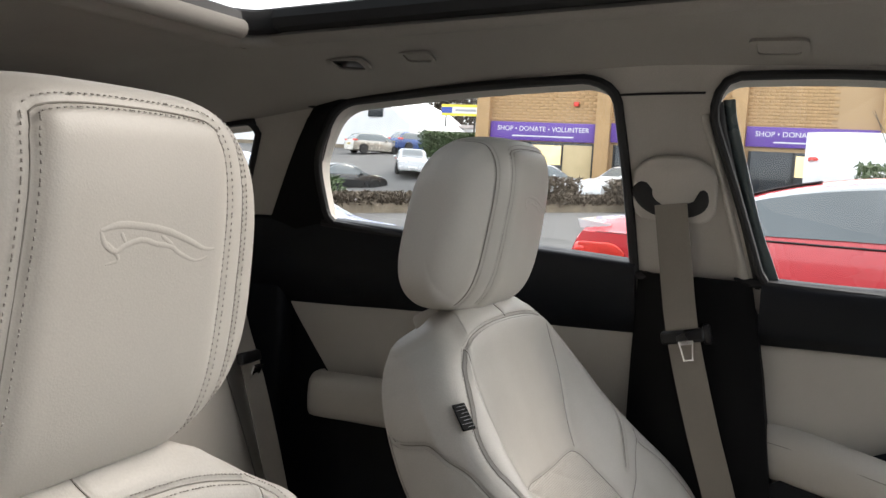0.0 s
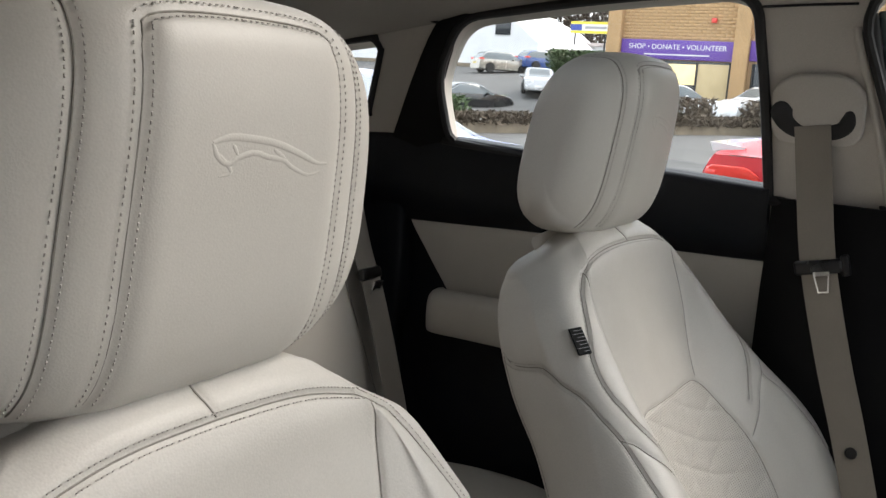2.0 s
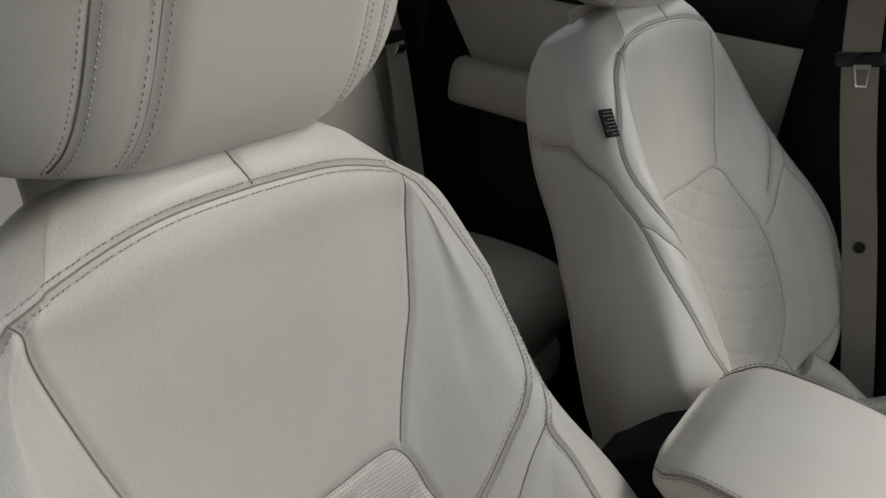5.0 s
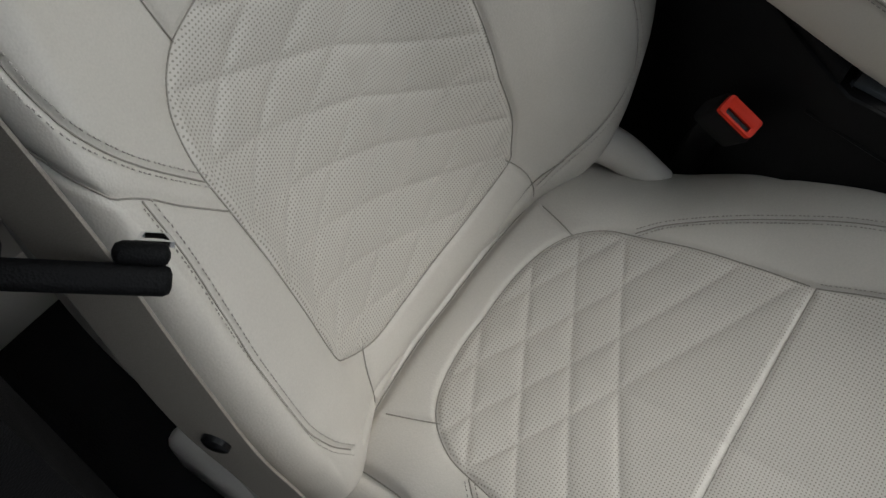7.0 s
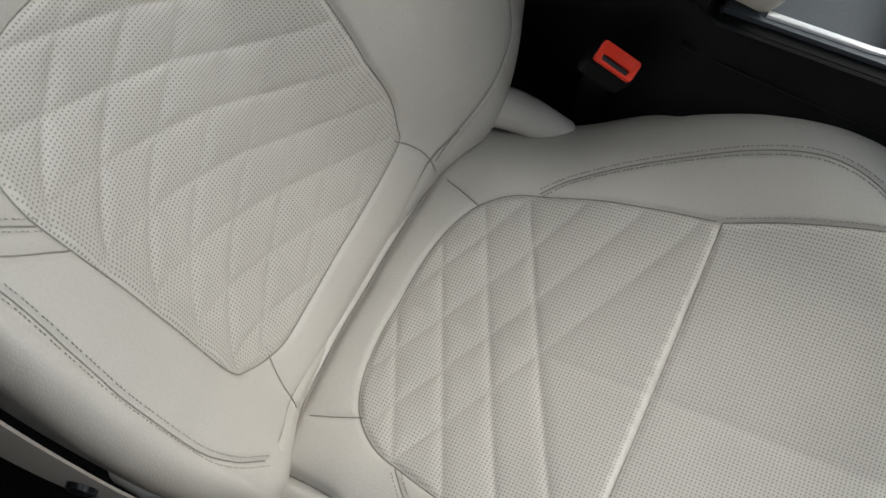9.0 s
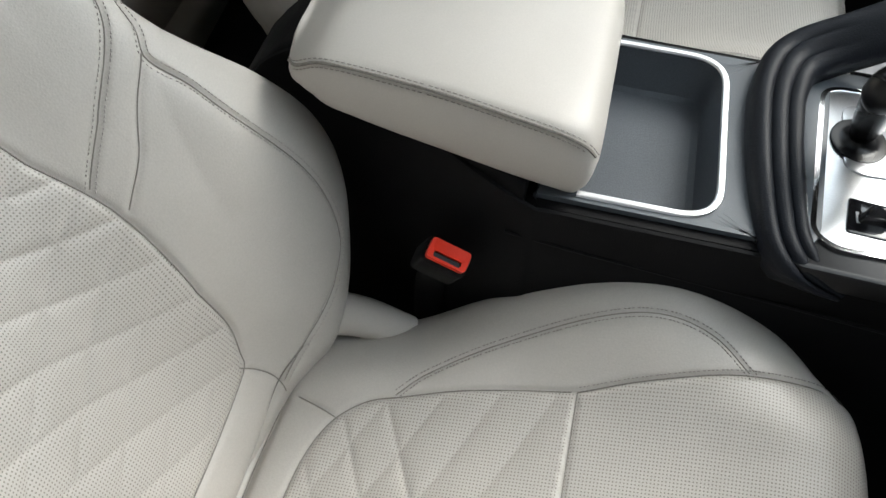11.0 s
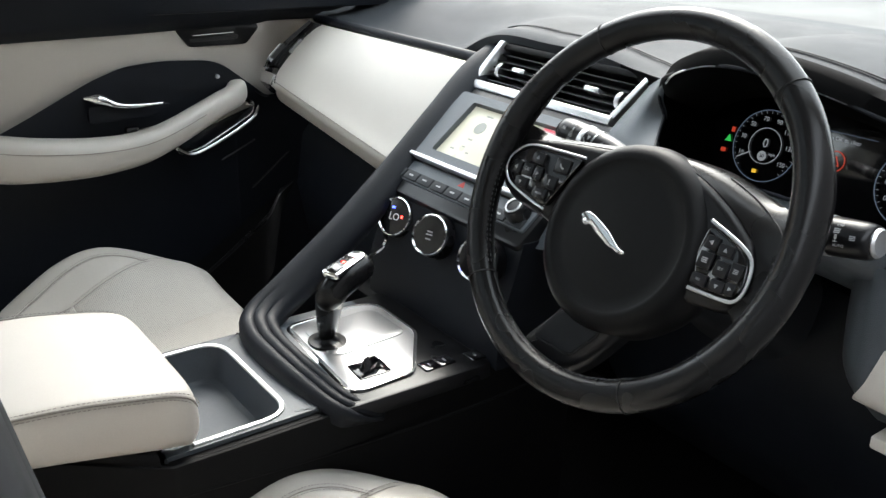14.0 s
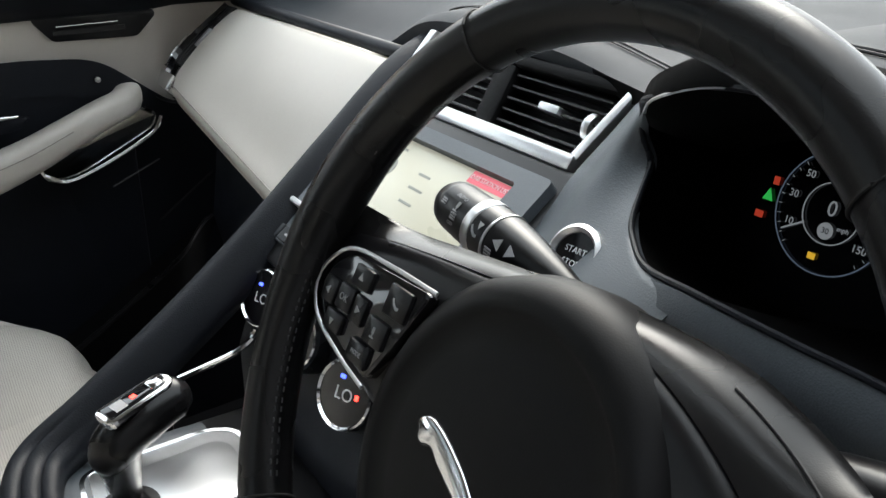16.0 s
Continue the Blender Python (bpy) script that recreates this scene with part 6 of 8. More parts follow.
# side vent at the door end
kk = np.linspace(0, 1, 14)
in_x = np.interp(kk, [0, 0.12, 0.3, 1], [-0.655, -0.668, -0.676, -0.678])
out_x = np.interp(kk, [0, 0.12, 0.3, 0.6, 1], [-0.697, -0.722, -0.742, -0.742, -0.724])
vy, vz = 0.898 + 0.114 * kk, 1.003 + 0.101 * kk
face_n, run_ = unit(V(0, -0.67, 0.74)), unit(V(0, 0.74, 0.67))
sv = part("side_vent", loft([np.array([V(b, y, z) - face_n * 0.05, V(b, y, z), V(b + 0.006, y, z) + face_n * 0.003, V(b + 0.010, y, z) - face_n * 0.006, V(a - 0.004, y, z) - face_n * 0.006, V(a, y, z), V(a, y, z) - face_n * 0.05]) for a, b, y, z in zip(in_x, out_x, vy, vz)]), M_PIANO, dash, "gloss black side air vent")
for f in (0.24, 0.42, 0.60, 0.78):
    row = np.column_stack([in_x * (1 - f) + out_x * f, vy, vz]) - face_n * 0.004
    part("slat", tube(row[3:], 0.0022, 6), M_SATIN, sv)
part("vent_tab", moved(rbox((0.008, 0.034, 0.006), 0.002, 2), basis(V(-0.690, 0.964, 1.0615) + face_n * 0.001, (1, 0, 0), run_, face_n)), M_SILVER, sv, "silver vent tab")
part("vent_cap", loft([np.array([V(b - 0.003, y, z) - face_n * 0.03, V(b - 0.003, y, z) + face_n * 0.003, V(a, y, z) + face_n * 0.004, V(a, y, z) - face_n * 0.03]) for a, b, y, z in zip(in_x[:3], out_x[:3], vy - 0.006, vz - 0.005)]), M_CHROME, sv, "satin metal vent cap")
part("vent_edge", tube(np.column_stack([out_x, vy, vz])[2:8] + face_n * 0.003, 0.0022, 6), M_CHROME, sv, "bright vent edge")

# lower bulk
part("lower_dash", loft([np.array([V(x, y, z) for y, z in ((0.985, 0.935), (0.955, 0.90), (0.94, 0.80), (0.97, 0.66), (1.06, 0.55), (1.30, 0.50), (1.50, 0.52), (1.50, 1.12), (1.06, 1.09))]) for x in (-0.655, -0.45, -0.17)]), M_NAVY, dash, "black lower dashboard")
part("driver_lower_dash", loft([np.array([V(x, y, z) for y, z in ((0.99, 0.97), (0.97, 0.93), (0.98, 0.86), (1.02, 0.74), (1.10, 0.62), (1.30, 0.52), (1.50, 0.52), (1.50, 1.10), (1.10, 1.0))]) for x in (0.12, 0.40, 0.735)]), M_NAVY, dash, "black lower dashboard")

# centre stack
sn_ = unit(V(0, -0.62, 0.785))
sy = unit(V(0, 0.785, 0.62))
SM = basis(V(-0.012, 0.866, 0.9905), V(1, 0, 0), sy, sn_)


def on_stack(geo):
    return moved(geo, SM)


stack = thing("centre_stack", (-0.012, 0.9, 0.9), "centre stack with touchscreen, buttons and climate dials", "control panel")
part("fascia", on_stack(plate(round_poly([(-0.150, -0.060), (0.150, -0.060), (0.145, 0.145), (-0.150, 0.145)], 0.01, 5), 0.03, pose(0, 0, -0.036), 0.004)), M_SATIN, stack, "black satin fascia")
part("lower_fascia", loft([np.array([V(x, y, z) for y, z in ((0.832, 0.952), (0.818, 0.90), (0.800, 0.85), (0.800, 0.79), (0.95, 0.79), (0.95, 0.95))]) for x in (-0.155, 0.0, 0.14)]), M_NAVY, stack, "black lower fascia")
bez_o = round_poly([(-0.142, 0.004), (0.136, 0.004), (0.136, 0.126), (-0.142, 0.126)], 0.006, 5)
bez_i = round_poly([(-0.104, 0.018), (0.104, 0.018), (0.104, 0.112), (-0.104, 0.112)], 0.004, 5)
part("screen_surround", on_stack(frame_plate(bez_o, bez_i, 0.012, pose(0, 0, -0.008))), M_SLATE, stack, "slate screen surround")
M_SCREEN = material("lit_screen_cream", (0.42, 0.41, 0.33), 0.3, emit=0.13, stain=0.05)
M_SCREEN_DIM = material("lit_screen_grey", (0.20, 0.21, 0.19), 0.3, emit=0.06)
M_SCREEN_RED = material("lit_screen_red", (0.35, 0.05, 0.07), 0.3, emit=0.4)
scr = part("touchscreen", on_stack(plate([(-0.103, 0.019), (0.103, 0.019), (0.103, 0.111), (-0.103, 0.111)], 0.002, pose(0, 0, -0.005), 0.0005)), M_SCREEN, stack, "lit cream touchscreen display")
part("screen_disc", on_stack(lathe([(0.0105, 0), (0.0105, 0.0004)], pose(-0.060, 0.078, -0.003), 24)), M_SCREEN_DIM, scr)
part("screen_tab", on_stack(box(0.045, 0.100, 0.098, 0.110, -0.003, -0.0026, 0)), M_SCREEN_RED, scr, "red heading bar")
part("screen_words", on_stack(words("DAB STATION LIST", 0.0062, pose(0.0725, 0.104, -0.0024), 0.0001)), M_WHITE, scr)
for x, y, w in ((-0.060, 0.100, 0.014), (-0.060, 0.056, 0.010), (-0.078, 0.034, 0.008), (-0.045, 0.034, 0.006), (-0.060, 0.042, 0.005), (-0.005, 0.085, 0.018), (-0.002, 0.07, 0.022), (0.0, 0.055, 0.02)):
    part("screen_bar", on_stack(box(x - w / 2, x + w / 2, y - 0.0012, y + 0.0012, -0.003, -0.0027, 0)), M_SCREEN_DIM, scr)
part("chrome_strip", on_stack(box(-0.144, 0.140, -0.003, 0.003, -0.004, 0.008, 0.0015)), M_ALU, stack, "satin metal strip under the screen")
row_bed = part("button_strip", on_stack(plate(round_poly([(-0.146, -0.040), (0.142, -0.040), (0.142, -0.006), (-0.146, -0.006)], 0.003, 4), 0.008, pose(0, 0, -0.010), 0.0015)), M_SLATE, stack, "slate button strip")
for i in range(9):
    x = -0.132 + i * 0.0318
    b = part("button", on_stack(box(x - 0.0148, x + 0.0148, -0.038, -0.023, -0.004, 0.001, 0.0015)), M_DASH, row_bed)
    part("icon", on_stack(box(x - 0.0045, x + 0.0045, -0.0318, -0.0296, 0.001, 0.0013, 0)), M_ICON, b)
M_WARN = material("red_triangle_print", (0.45, 0.03, 0.02), 0.5)
part("hazard_mark", on_stack(plate([(0.000, -0.018), (0.013, -0.018), (0.0065, -0.008)], 0.0006, pose(-0.01, 0.001, -0.002), 0.0001)), M_WARN, row_bed, "red triangle mark")
M_BLUE = material("blue_lit", (0.05, 0.08, 0.9), 0.4, emit=1.5)


def dial(x, text, name="climate_dial"):
    c = V(x, 0.800, 0.924) + {-0.100: V(-0.007, 0.012, -0.007), 0.088: V(0.010, -0.004, 0.003)}.get(x, V(0, 0, 0))
    ax = unit(V(0.25, -0.80, 0.40))
    ex = unit(np.cross((0, 0, 1), ax))
    m = basis(c, ex, np.cross(ax, ex), ax)
    k = part(name, lathe([(0.029, -0.040), (0.029, -0.006), (0.0275, 0.0)], m, 36), M_SATIN, stack, "black climate dial with chrome ring")
    part("ring", lathe([(0.0248, -0.004), (0.0277, -0.001), (0.0275, 0.0040), (0.0262, 0.0052), (0.0248, 0.0030)], m, 36, False), M_CHROME, k, "chrome dial ring")
    part("face", lathe([(0.0250, 0.0), (0.0247, 0.0028), (0.002, 0.0032)], m, 32), M_PIANO, k, "gloss black dial face")
    if text == "LO":
        part("reading", words("LO", 0.014, m @ pose(0, -0.001, 0.0036), 0.0001), M_WHITE, k)
        part("cold_dot", moved(shifted(rbox((0.005, 0.003, 0.0004), 0, 1), -0.005, 0.012, 0.0036), m), M_BLUE, k)
        part("hot_dot", moved(shifted(rbox((0.003, 0.004, 0.0004), 0, 1), 0.013, 0.001, 0.0036), m), M_LED, k)
    else:
        part("reading", moved(join(*[shifted(rbox((w, 0.002, 0.0004), 0, 1), 0, y, 0.0036) for w, y in ((0.008, 0.004), (0.010, 0.0), (0.008, -0.006))]), m), M_GREY, k)
    return k


dial(-0.100, "LO")
dial(-0.006, "fan")
dial(0.088, "LO")
part("volume_knob", lathe([(0.016, -0.02), (0.016, 0.006), (0.0135, 0.010), (0.002, 0.0105)], SM @ pose(0.120, -0.020, 0.006), 28), M_SATIN, stack, "small black volume knob")
part("knob_ring", lathe([(0.009, 0.0), (0.0115, 0.0008), (0.0115, 0.0014), (0.009, 0.0018)], SM @ pose(0.120, -0.020, 0.016), 24, False), M_SILVER, stack, "silver knob ring")

# centre air vents
vn = unit(V(0, -0.86, 0.50))
vy = unit(V(0, 0.50, 0.86))
VM = basis(V(-0.022, 1.008, 1.105), V(1, 0, 0), vy, vn)
vents = thing("centre_air_vents", (-0.022, 1.02, 1.09), "pair of black centre air vents in a silver frame", "air vent")
part("housing", moved(plate(round_poly([(-0.150, -0.030), (0.140, -0.030), (0.166, 0.036), (-0.126, 0.036)], 0.006, 4), 0.006, pose(0, 0, -0.034), 0.001), VM), M_BLACK, vents, "black vent housing")
part("vent_ledge", moved(box(-0.154, 0.140, -0.040, -0.026, -0.02, 0.010, 0.004), VM), M_ALU, vents, "satin metal ledge below the vents")
part("vent_side", moved(plate([(-0.154, -0.032), (-0.141, -0.032), (-0.117, 0.040), (-0.128, 0.040)], 0.024, pose(0, 0, -0.018), 0.002), VM), M_ALU, vents, "satin metal side")
part("vent_side", moved(plate([(0.129, -0.030), (0.140, -0.030), (0.168, 0.034), (0.159, 0.034)], 0.020, pose(0, 0, -0.014), 0.002), VM), M_ALU, vents, "satin metal side")
part("vent_top", moved(box(-0.128, 0.160, 0.030, 0.040, -0.03, 0.000, 0.003), VM), M_BLACK, vents)
part("divider", moved(box(-0.013, 0.013, -0.028, 0.030, -0.028, -0.002, 0.002), VM), M_BLACK, vents, "black divider")
for x0, x1 in ((-0.132, -0.010), (0.014, 0.138)):
    for k in range(5):
        y = -0.019 + 0.0105 * k
        part("slat", moved(box(x0, x1, y - 0.0012, y + 0.0012, -0.026, -0.006, 0.0006, 1), VM), M_SATIN, vents)
    xm = (x0 + x1) / 2
    part("vent_tab", moved(box(xm - 0.013, xm + 0.013, 0.000, 0.007, -0.020, -0.001, 0.0015), VM), M_SILVER, vents, "silver vent tab")
    xe = x0 + 0.016 if x0 < 0 else x1 - 0.014
    part("thumbwheel", moved(lathe([(0.012, -0.004), (0.0135, -0.002), (0.0135, 0.002), (0.012, 0.004)], VM @ pose(xe, 0, -0.014, 0, 90, 0), 20), Matrix.Identity(4)), M_SILVER, vents, "ribbed thumbwheel")

# slate panel between the vents and the instruments, with the start button
net = [[(0.150, 1.025, 1.138), (0.178, 1.000, 1.143), (0.203, 0.972, 1.150), (0.226, 0.946, 1.156)],
       [(0.142, 1.000, 1.108), (0.168, 0.978, 1.112), (0.190, 0.967, 1.120), (0.207, 0.966, 1.130)],
       [(0.136, 0.970, 1.078), (0.166, 0.953, 1.083), (0.191, 0.956, 1.095), (0.2105, 0.973, 1.107)],
       [(0.132, 0.945, 1.045), (0.170, 0.928, 1.050), (0.205, 0.926, 1.062), (0.233, 0.9375, 1.082)],
       [(0.130, 0.895, 0.995), (0.180, 0.888, 1.005), (0.232, 0.888, 1.035), (0.280, 0.904, 1.073)],
       [(0.128, 0.850, 0.940), (0.215, 0.855, 0.965), (0.285, 0.865, 1.020), (0.335, 0.884, 1.084)]]
fine = hermite(np.arange(6), np.array(net), np.linspace(0, 5, 36))
fine = np.swapaxes(hermite(np.arange(4), np.swapaxes(fine, 0, 1), np.linspace(0, 3, 24)), 0, 1)
part("instrument_side_panel", thick(grid(fine), (0.001, 0.005, -0.002)), M_SLATE, dash, "slate satin side panel", 70)
ax = unit(V(0.10, -0.80, 0.55))
ex = unit(np.cross((0, 0, 1), ax))
stm = basis(V(0.207, 0.922, 1.047) + 0.009 * ax, ex, np.cross(ax, ex), ax)
start = thing("start_button", (0.199, 0.93, 1.05), "round black start button with silver ring", "button")
part("ring", lathe([(0.018, -0.015), (0.0215, -0.004), (0.0215, 0.004), (0.0185, 0.0065), (0.0158, 0.003)], stm, 36, False), M_ALU, start, "silver ring")
sf = part("face", lathe([(0.0160, -0.004), (0.0155, 0.0022), (0.002, 0.0026)], stm, 32), M_PIANO, start, "gloss black button face")
part("lettering", words("START", 0.0062, stm @ pose(0, 0.003, 0.0028), 0.0001), M_WHITE, sf)
part("lettering", words("STOP", 0.0062, stm @ pose(0, -0.006, 0.0028), 0.0001), M_WHITE, sf)

# instruments
clus = thing("instrument_cluster", (0.40, 1.06, 1.07), "dark instrument display with lit gauges and warnings", "instrument panel")
cn = unit(V(0, -0.97, 0.25))
cy_ = unit(V(0, 0.25, 0.97))
CM = basis(V(0.286, 1.068, 1.076), V(1, 0, 0), cy_, cn)
part("display", moved(plate(round_poly([(-0.110, -0.085), (0.33, -0.085), (0.33, 0.085), (-0.080, 0.085)], 0.02, 6), 0.006, pose(0, 0, -0.007), 0.001), CM), M_PIANO, clus, "gloss black display glass")
rim = [(0.55, 0.886, 1.076), (0.45, 0.880, 1.086), (0.40, 0.880, 1.086), (0.335, 0.885, 1.084), (0.280, 0.905, 1.0735), (0.248, 0.925, 1.076), (0.233, 0.938, 1.082), (0.220, 0.958, 1.096), (0.2105, 0.973, 1.108),
       (0.205, 0.968, 1.127), (0.211, 0.961, 1.144), (0.233, 0.938, 1.158), (0.272, 0.907, 1.172), (0.32, 0.896, 1.1885), (0.367, 0.894, 1.1915), (0.444, 0.894, 1.1845), (0.503, 0.894, 1.1725), (0.58, 0.900, 1.155), (0.64, 0.912, 1.13), (0.66, 0.91, 1.10), (0.62, 0.895, 1.075)]
a_ = smooth_line(rim, 140, True)
low_ = np.clip((1.10 - a_[:, 2]) / 0.02, 0, 1)[:, None]
b_ = np.column_stack([np.clip(a_[:, 0], 0.185, 0.62) - 0.010, np.full(140, 1.075), a_[:, 2] - 0.012]) * (1 - low_) + np.column_stack([np.clip(a_[:, 0], 0.2, 0.62), np.full(140, 1.075), np.full(140, 0.992)]) * low_
mid_ = a_ * 0.6 + b_ * 0.4 - np.column_stack([np.zeros((140, 2)), 0.006 * low_])
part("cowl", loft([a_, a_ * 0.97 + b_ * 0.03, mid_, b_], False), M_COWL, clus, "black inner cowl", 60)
part("cowl_edge", tube(a_, 0.0022, 8, True), M_NAVY, clus)
front_ = np.array([[V(x, y, z - 0.001), V(x, y - 0.006, z - 0.012), V(x, y - 0.006, z - 0.035), V(x + 0.01, y + 0.04, z - 0.075)] for x, y, z in smooth_line([(0.292, 0.897, 1.074), (0.333, 0.883, 1.083), (0.40, 0.879, 1.085), (0.45, 0.879, 1.085), (0.55, 0.885, 1.075), (0.63, 0.893, 1.073), (0.69, 0.90, 1.09)], 40)])
part("binnacle_lip", thick(grid(front_), (0, 0.012, -0.004)), M_SLATE, dash, "slate panel under the instruments", 60)
M_GLOW = material("lit_white", (0.30, 0.32, 0.34), 0.5, emit=0.14)
M_RING = material("lit_ring_grey", (0.10, 0.13, 0.18), 0.5, emit=0.16)
M_GREEN = material("lit_green", (0.03, 0.40, 0.07), 0.5, emit=0.22)
M_AMBER = material("lit_amber", (0.6, 0.36, 0.03), 0.5, emit=0.24)
M_ORANGE = material("lit_red_orange", (0.50, 0.05, 0.025), 0.5, emit=0.16)


def flat_ring(r0, r1, x, y, lift=0.0002):
    a = np.linspace(0, 2 * math.pi, 48, endpoint=False)
    rings = [np.stack([x + r * np.cos(a), y + r * np.sin(a), np.full(48, lift + h)], 1) for r, h in ((r0, 0), (r0, 0.0003), (r1, 0.0003), (r1, 0))]
    return moved(loft(rings, False), CM)


def gauge(x, y, labels, centre, name):
    g = part(name, flat_ring(0.0415, 0.0424, x, y), M_RING, clus, "round lit gauge ring")
    part("inner_ring", flat_ring(0.0205, 0.0213, x, y), M_GLOW, g)
    for k, (text, deg) in enumerate(labels):
        t = radians(deg)
        part("numeral", words(text, 0.0074, CM @ pose(x + 0.0315 * math.cos(t), y + 0.0315 * math.sin(t), 0.0004), 0.0001), M_GLOW, g)
    for deg in np.linspace(225, -45, 28):
        t = radians(deg)
        part("tick", moved(shifted(rbox((0.0026, 0.0004, 0.0002), 0, 1), 0.0392, 0, 0.0004), CM @ pose(x, y, 0, 0, 0, deg)), M_GLOW, g)
    part("centre_reading", words(centre, 0.015, CM @ pose(x, y + 0.003, 0.0004), 0.0001), M_GLOW, g)
    return g


g1 = gauge(0.0, 0.0, [("10", 205), ("30", 170), ("50", 137), ("70", 105), ("90", 72), ("110", 40), ("130", 5), ("150", -32)], "0", "speedometer")
part("unit", words("mph", 0.005, CM @ pose(0.012, -0.008, 0.0004), 0.0001), M_GLOW, g1)
part("needle", moved(shifted(rbox((0.018, 0.0012, 0.0003), 0, 1), 0.029, 0, 0.0007), CM @ pose(0, 0, 0, 0, 0, 212)), M_GLOW, g1, "white needle")
part("limit_disc", moved(lathe([(0.0058, 0), (0.0058, 0.0004)], pose(0, -0.012, 0.0003), 24), CM), M_GLOW, g1, "white speed limit disc")
part("limit_number", words("30", 0.0058, CM @ pose(0, -0.012, 0.0008), 0.0001), M_PIANO, g1)
part("amber_mark", moved(shifted(rbox((0.006, 0.0045, 0.0003), 0.001, 1), -0.004, -0.031, 0.0004), CM), M_AMBER, g1, "amber warning mark")
gauge(0.180, -0.004, [("0", 212), ("1", 180), ("2", 145), ("3", 110), ("4", 70), ("5", 35), ("6", 0)], "P", "rev_counter")
part("brake_light", moved(shifted(rbox((0.007, 0.005, 0.0003), 0.001, 1), -0.053, -0.016, 0.0004), CM), M_ORANGE, clus, "red brake warning light")
part("belt_light", moved(shifted(rbox((0.005, 0.006, 0.0003), 0.001, 1), -0.047, 0.010, 0.0004), CM), M_ORANGE, clus, "red belt warning light")
part("lane_light", moved(plate([(-0.0045, -0.004), (0.0045, -0.004), (0, 0.005)], 0.0003, pose(-0.050, -0.001, 0.0003), 0.0001), CM), M_GREEN, clus, "green lane light")
part("message", words("Press OK to clear", 0.0062, CM @ pose(0.088, 0.027, 0.0004), 0.0001), M_GLOW, clus)
part("clock", words("15:42", 0.0052, CM @ pose(0.055, 0.038, 0.0004), 0.0001), M_GLOW, clus)
part("rule", moved(shifted(rbox((0.075, 0.0005, 0.0002), 0, 1), 0.090, 0.034, 0.0004), CM), M_RING, clus)
wr = part("warning_ring", flat_ring(0.0105, 0.0115, 0.088, 0.003), M_ORANGE, clus, "orange warning ring")
tri = V([-0.0062, -0.005], [0.0062, -0.005], [0, 0.0062])
part("warning_triangle", moved(frame_plate(tri, tri * 0.72, 0.0003, pose(0.088, 0.003, 0.0003)), CM), M_ORANGE, wr)
part("warning_mark", moved(shifted(rbox((0.0010, 0.0042, 0.0003), 0, 1), 0.088, 0.002, 0.0004), CM), M_ORANGE, wr)
part("message", words("Ignition on", 0.0060, CM @ pose(0.084, -0.022, 0.0004), 0.0001), M_GLOW, clus)
part("message", words("11 miles", 0.0058, CM @ pose(0.084, -0.038, 0.0004), 0.0001), M_GLOW, clus)
part("message", words("042518 miles", 0.0058, CM @ pose(0.082, -0.046, 0.0004), 0.0001), M_GLOW, clus)

# driver's knee panel
knee = thing("knee_panel", (0.55, 0.93, 0.9), "slate knee panel with cream band", "trim panel")
kp = [[(0.505, 0.90, 1.04), (0.525, 0.885, 1.045), (0.56, 0.87, 1.06), (0.70, 0.88, 1.08)], [(0.507, 0.90, 0.985), (0.528, 0.88, 0.99), (0.57, 0.865, 1.0), (0.70, 0.87, 1.02)],
      [(0.509, 0.91, 0.935), (0.530, 0.885, 0.937), (0.57, 0.868, 0.94), (0.70, 0.87, 0.96)], [(0.515, 0.95, 0.89), (0.54, 0.925, 0.892), (0.57, 0.91, 0.90), (0.70, 0.90, 0.92)]]
fine = hermite(np.arange(4), np.array(kp), np.linspace(0, 3, 20))
fine = np.swapaxes(hermite(np.arange(4), np.swapaxes(fine, 0, 1), np.linspace(0, 3, 24)), 0, 1)
part("panel", thick(grid(fine), (0, 0.03, -0.004)), M_SLATE, knee, "slate soft panel", 70)
band = [[(0.562, 0.866, 0.990), (0.62, 0.855, 1.010), (0.72, 0.855, 1.03)], [(0.555, 0.858, 0.957), (0.62, 0.846, 0.972), (0.72, 0.846, 0.988)], [(0.546, 0.862, 0.935), (0.62, 0.848, 0.942), (0.72, 0.848, 0.952)], [(0.552, 0.89, 0.925), (0.62, 0.875, 0.928), (0.72, 0.875, 0.932)]]
fine = hermite(np.arange(4), np.array(band), np.linspace(0, 3, 16))
part("cream_band", shifted(thick(grid(fine), (0, 0.03, -0.002)), 0, 0, 0), M_CREAM, knee, "cream leather band", 70)
part("pull_handle", box(0.570, 0.64, 0.858, 0.89, 0.899, 0.912, 0.003), M_CREAM, knee, "pale release handle")

# windscreen base and bulkhead
solid("bulkhead", box(-0.76, 0.76, 1.50, 1.58, 0.30, 1.15, 0.01), M_NAVY, "black bulkhead behind the dashboard", "wall", "structure")

# ---- passenger doors, seen from inside ----
def sheet_yz(points_by_row, n=26, m=30):
    """A smooth skin through rows of (x, y, z) points."""
    net = np.array(points_by_row, float)
    a = hermite(np.arange(net.shape[0]), net, np.linspace(0, net.shape[0] - 1, n))
    return np.swapaxes(hermite(np.arange(net.shape[1]), np.swapaxes(a, 0, 1), np.linspace(0, net.shape[1] - 1, m)), 0, 1)



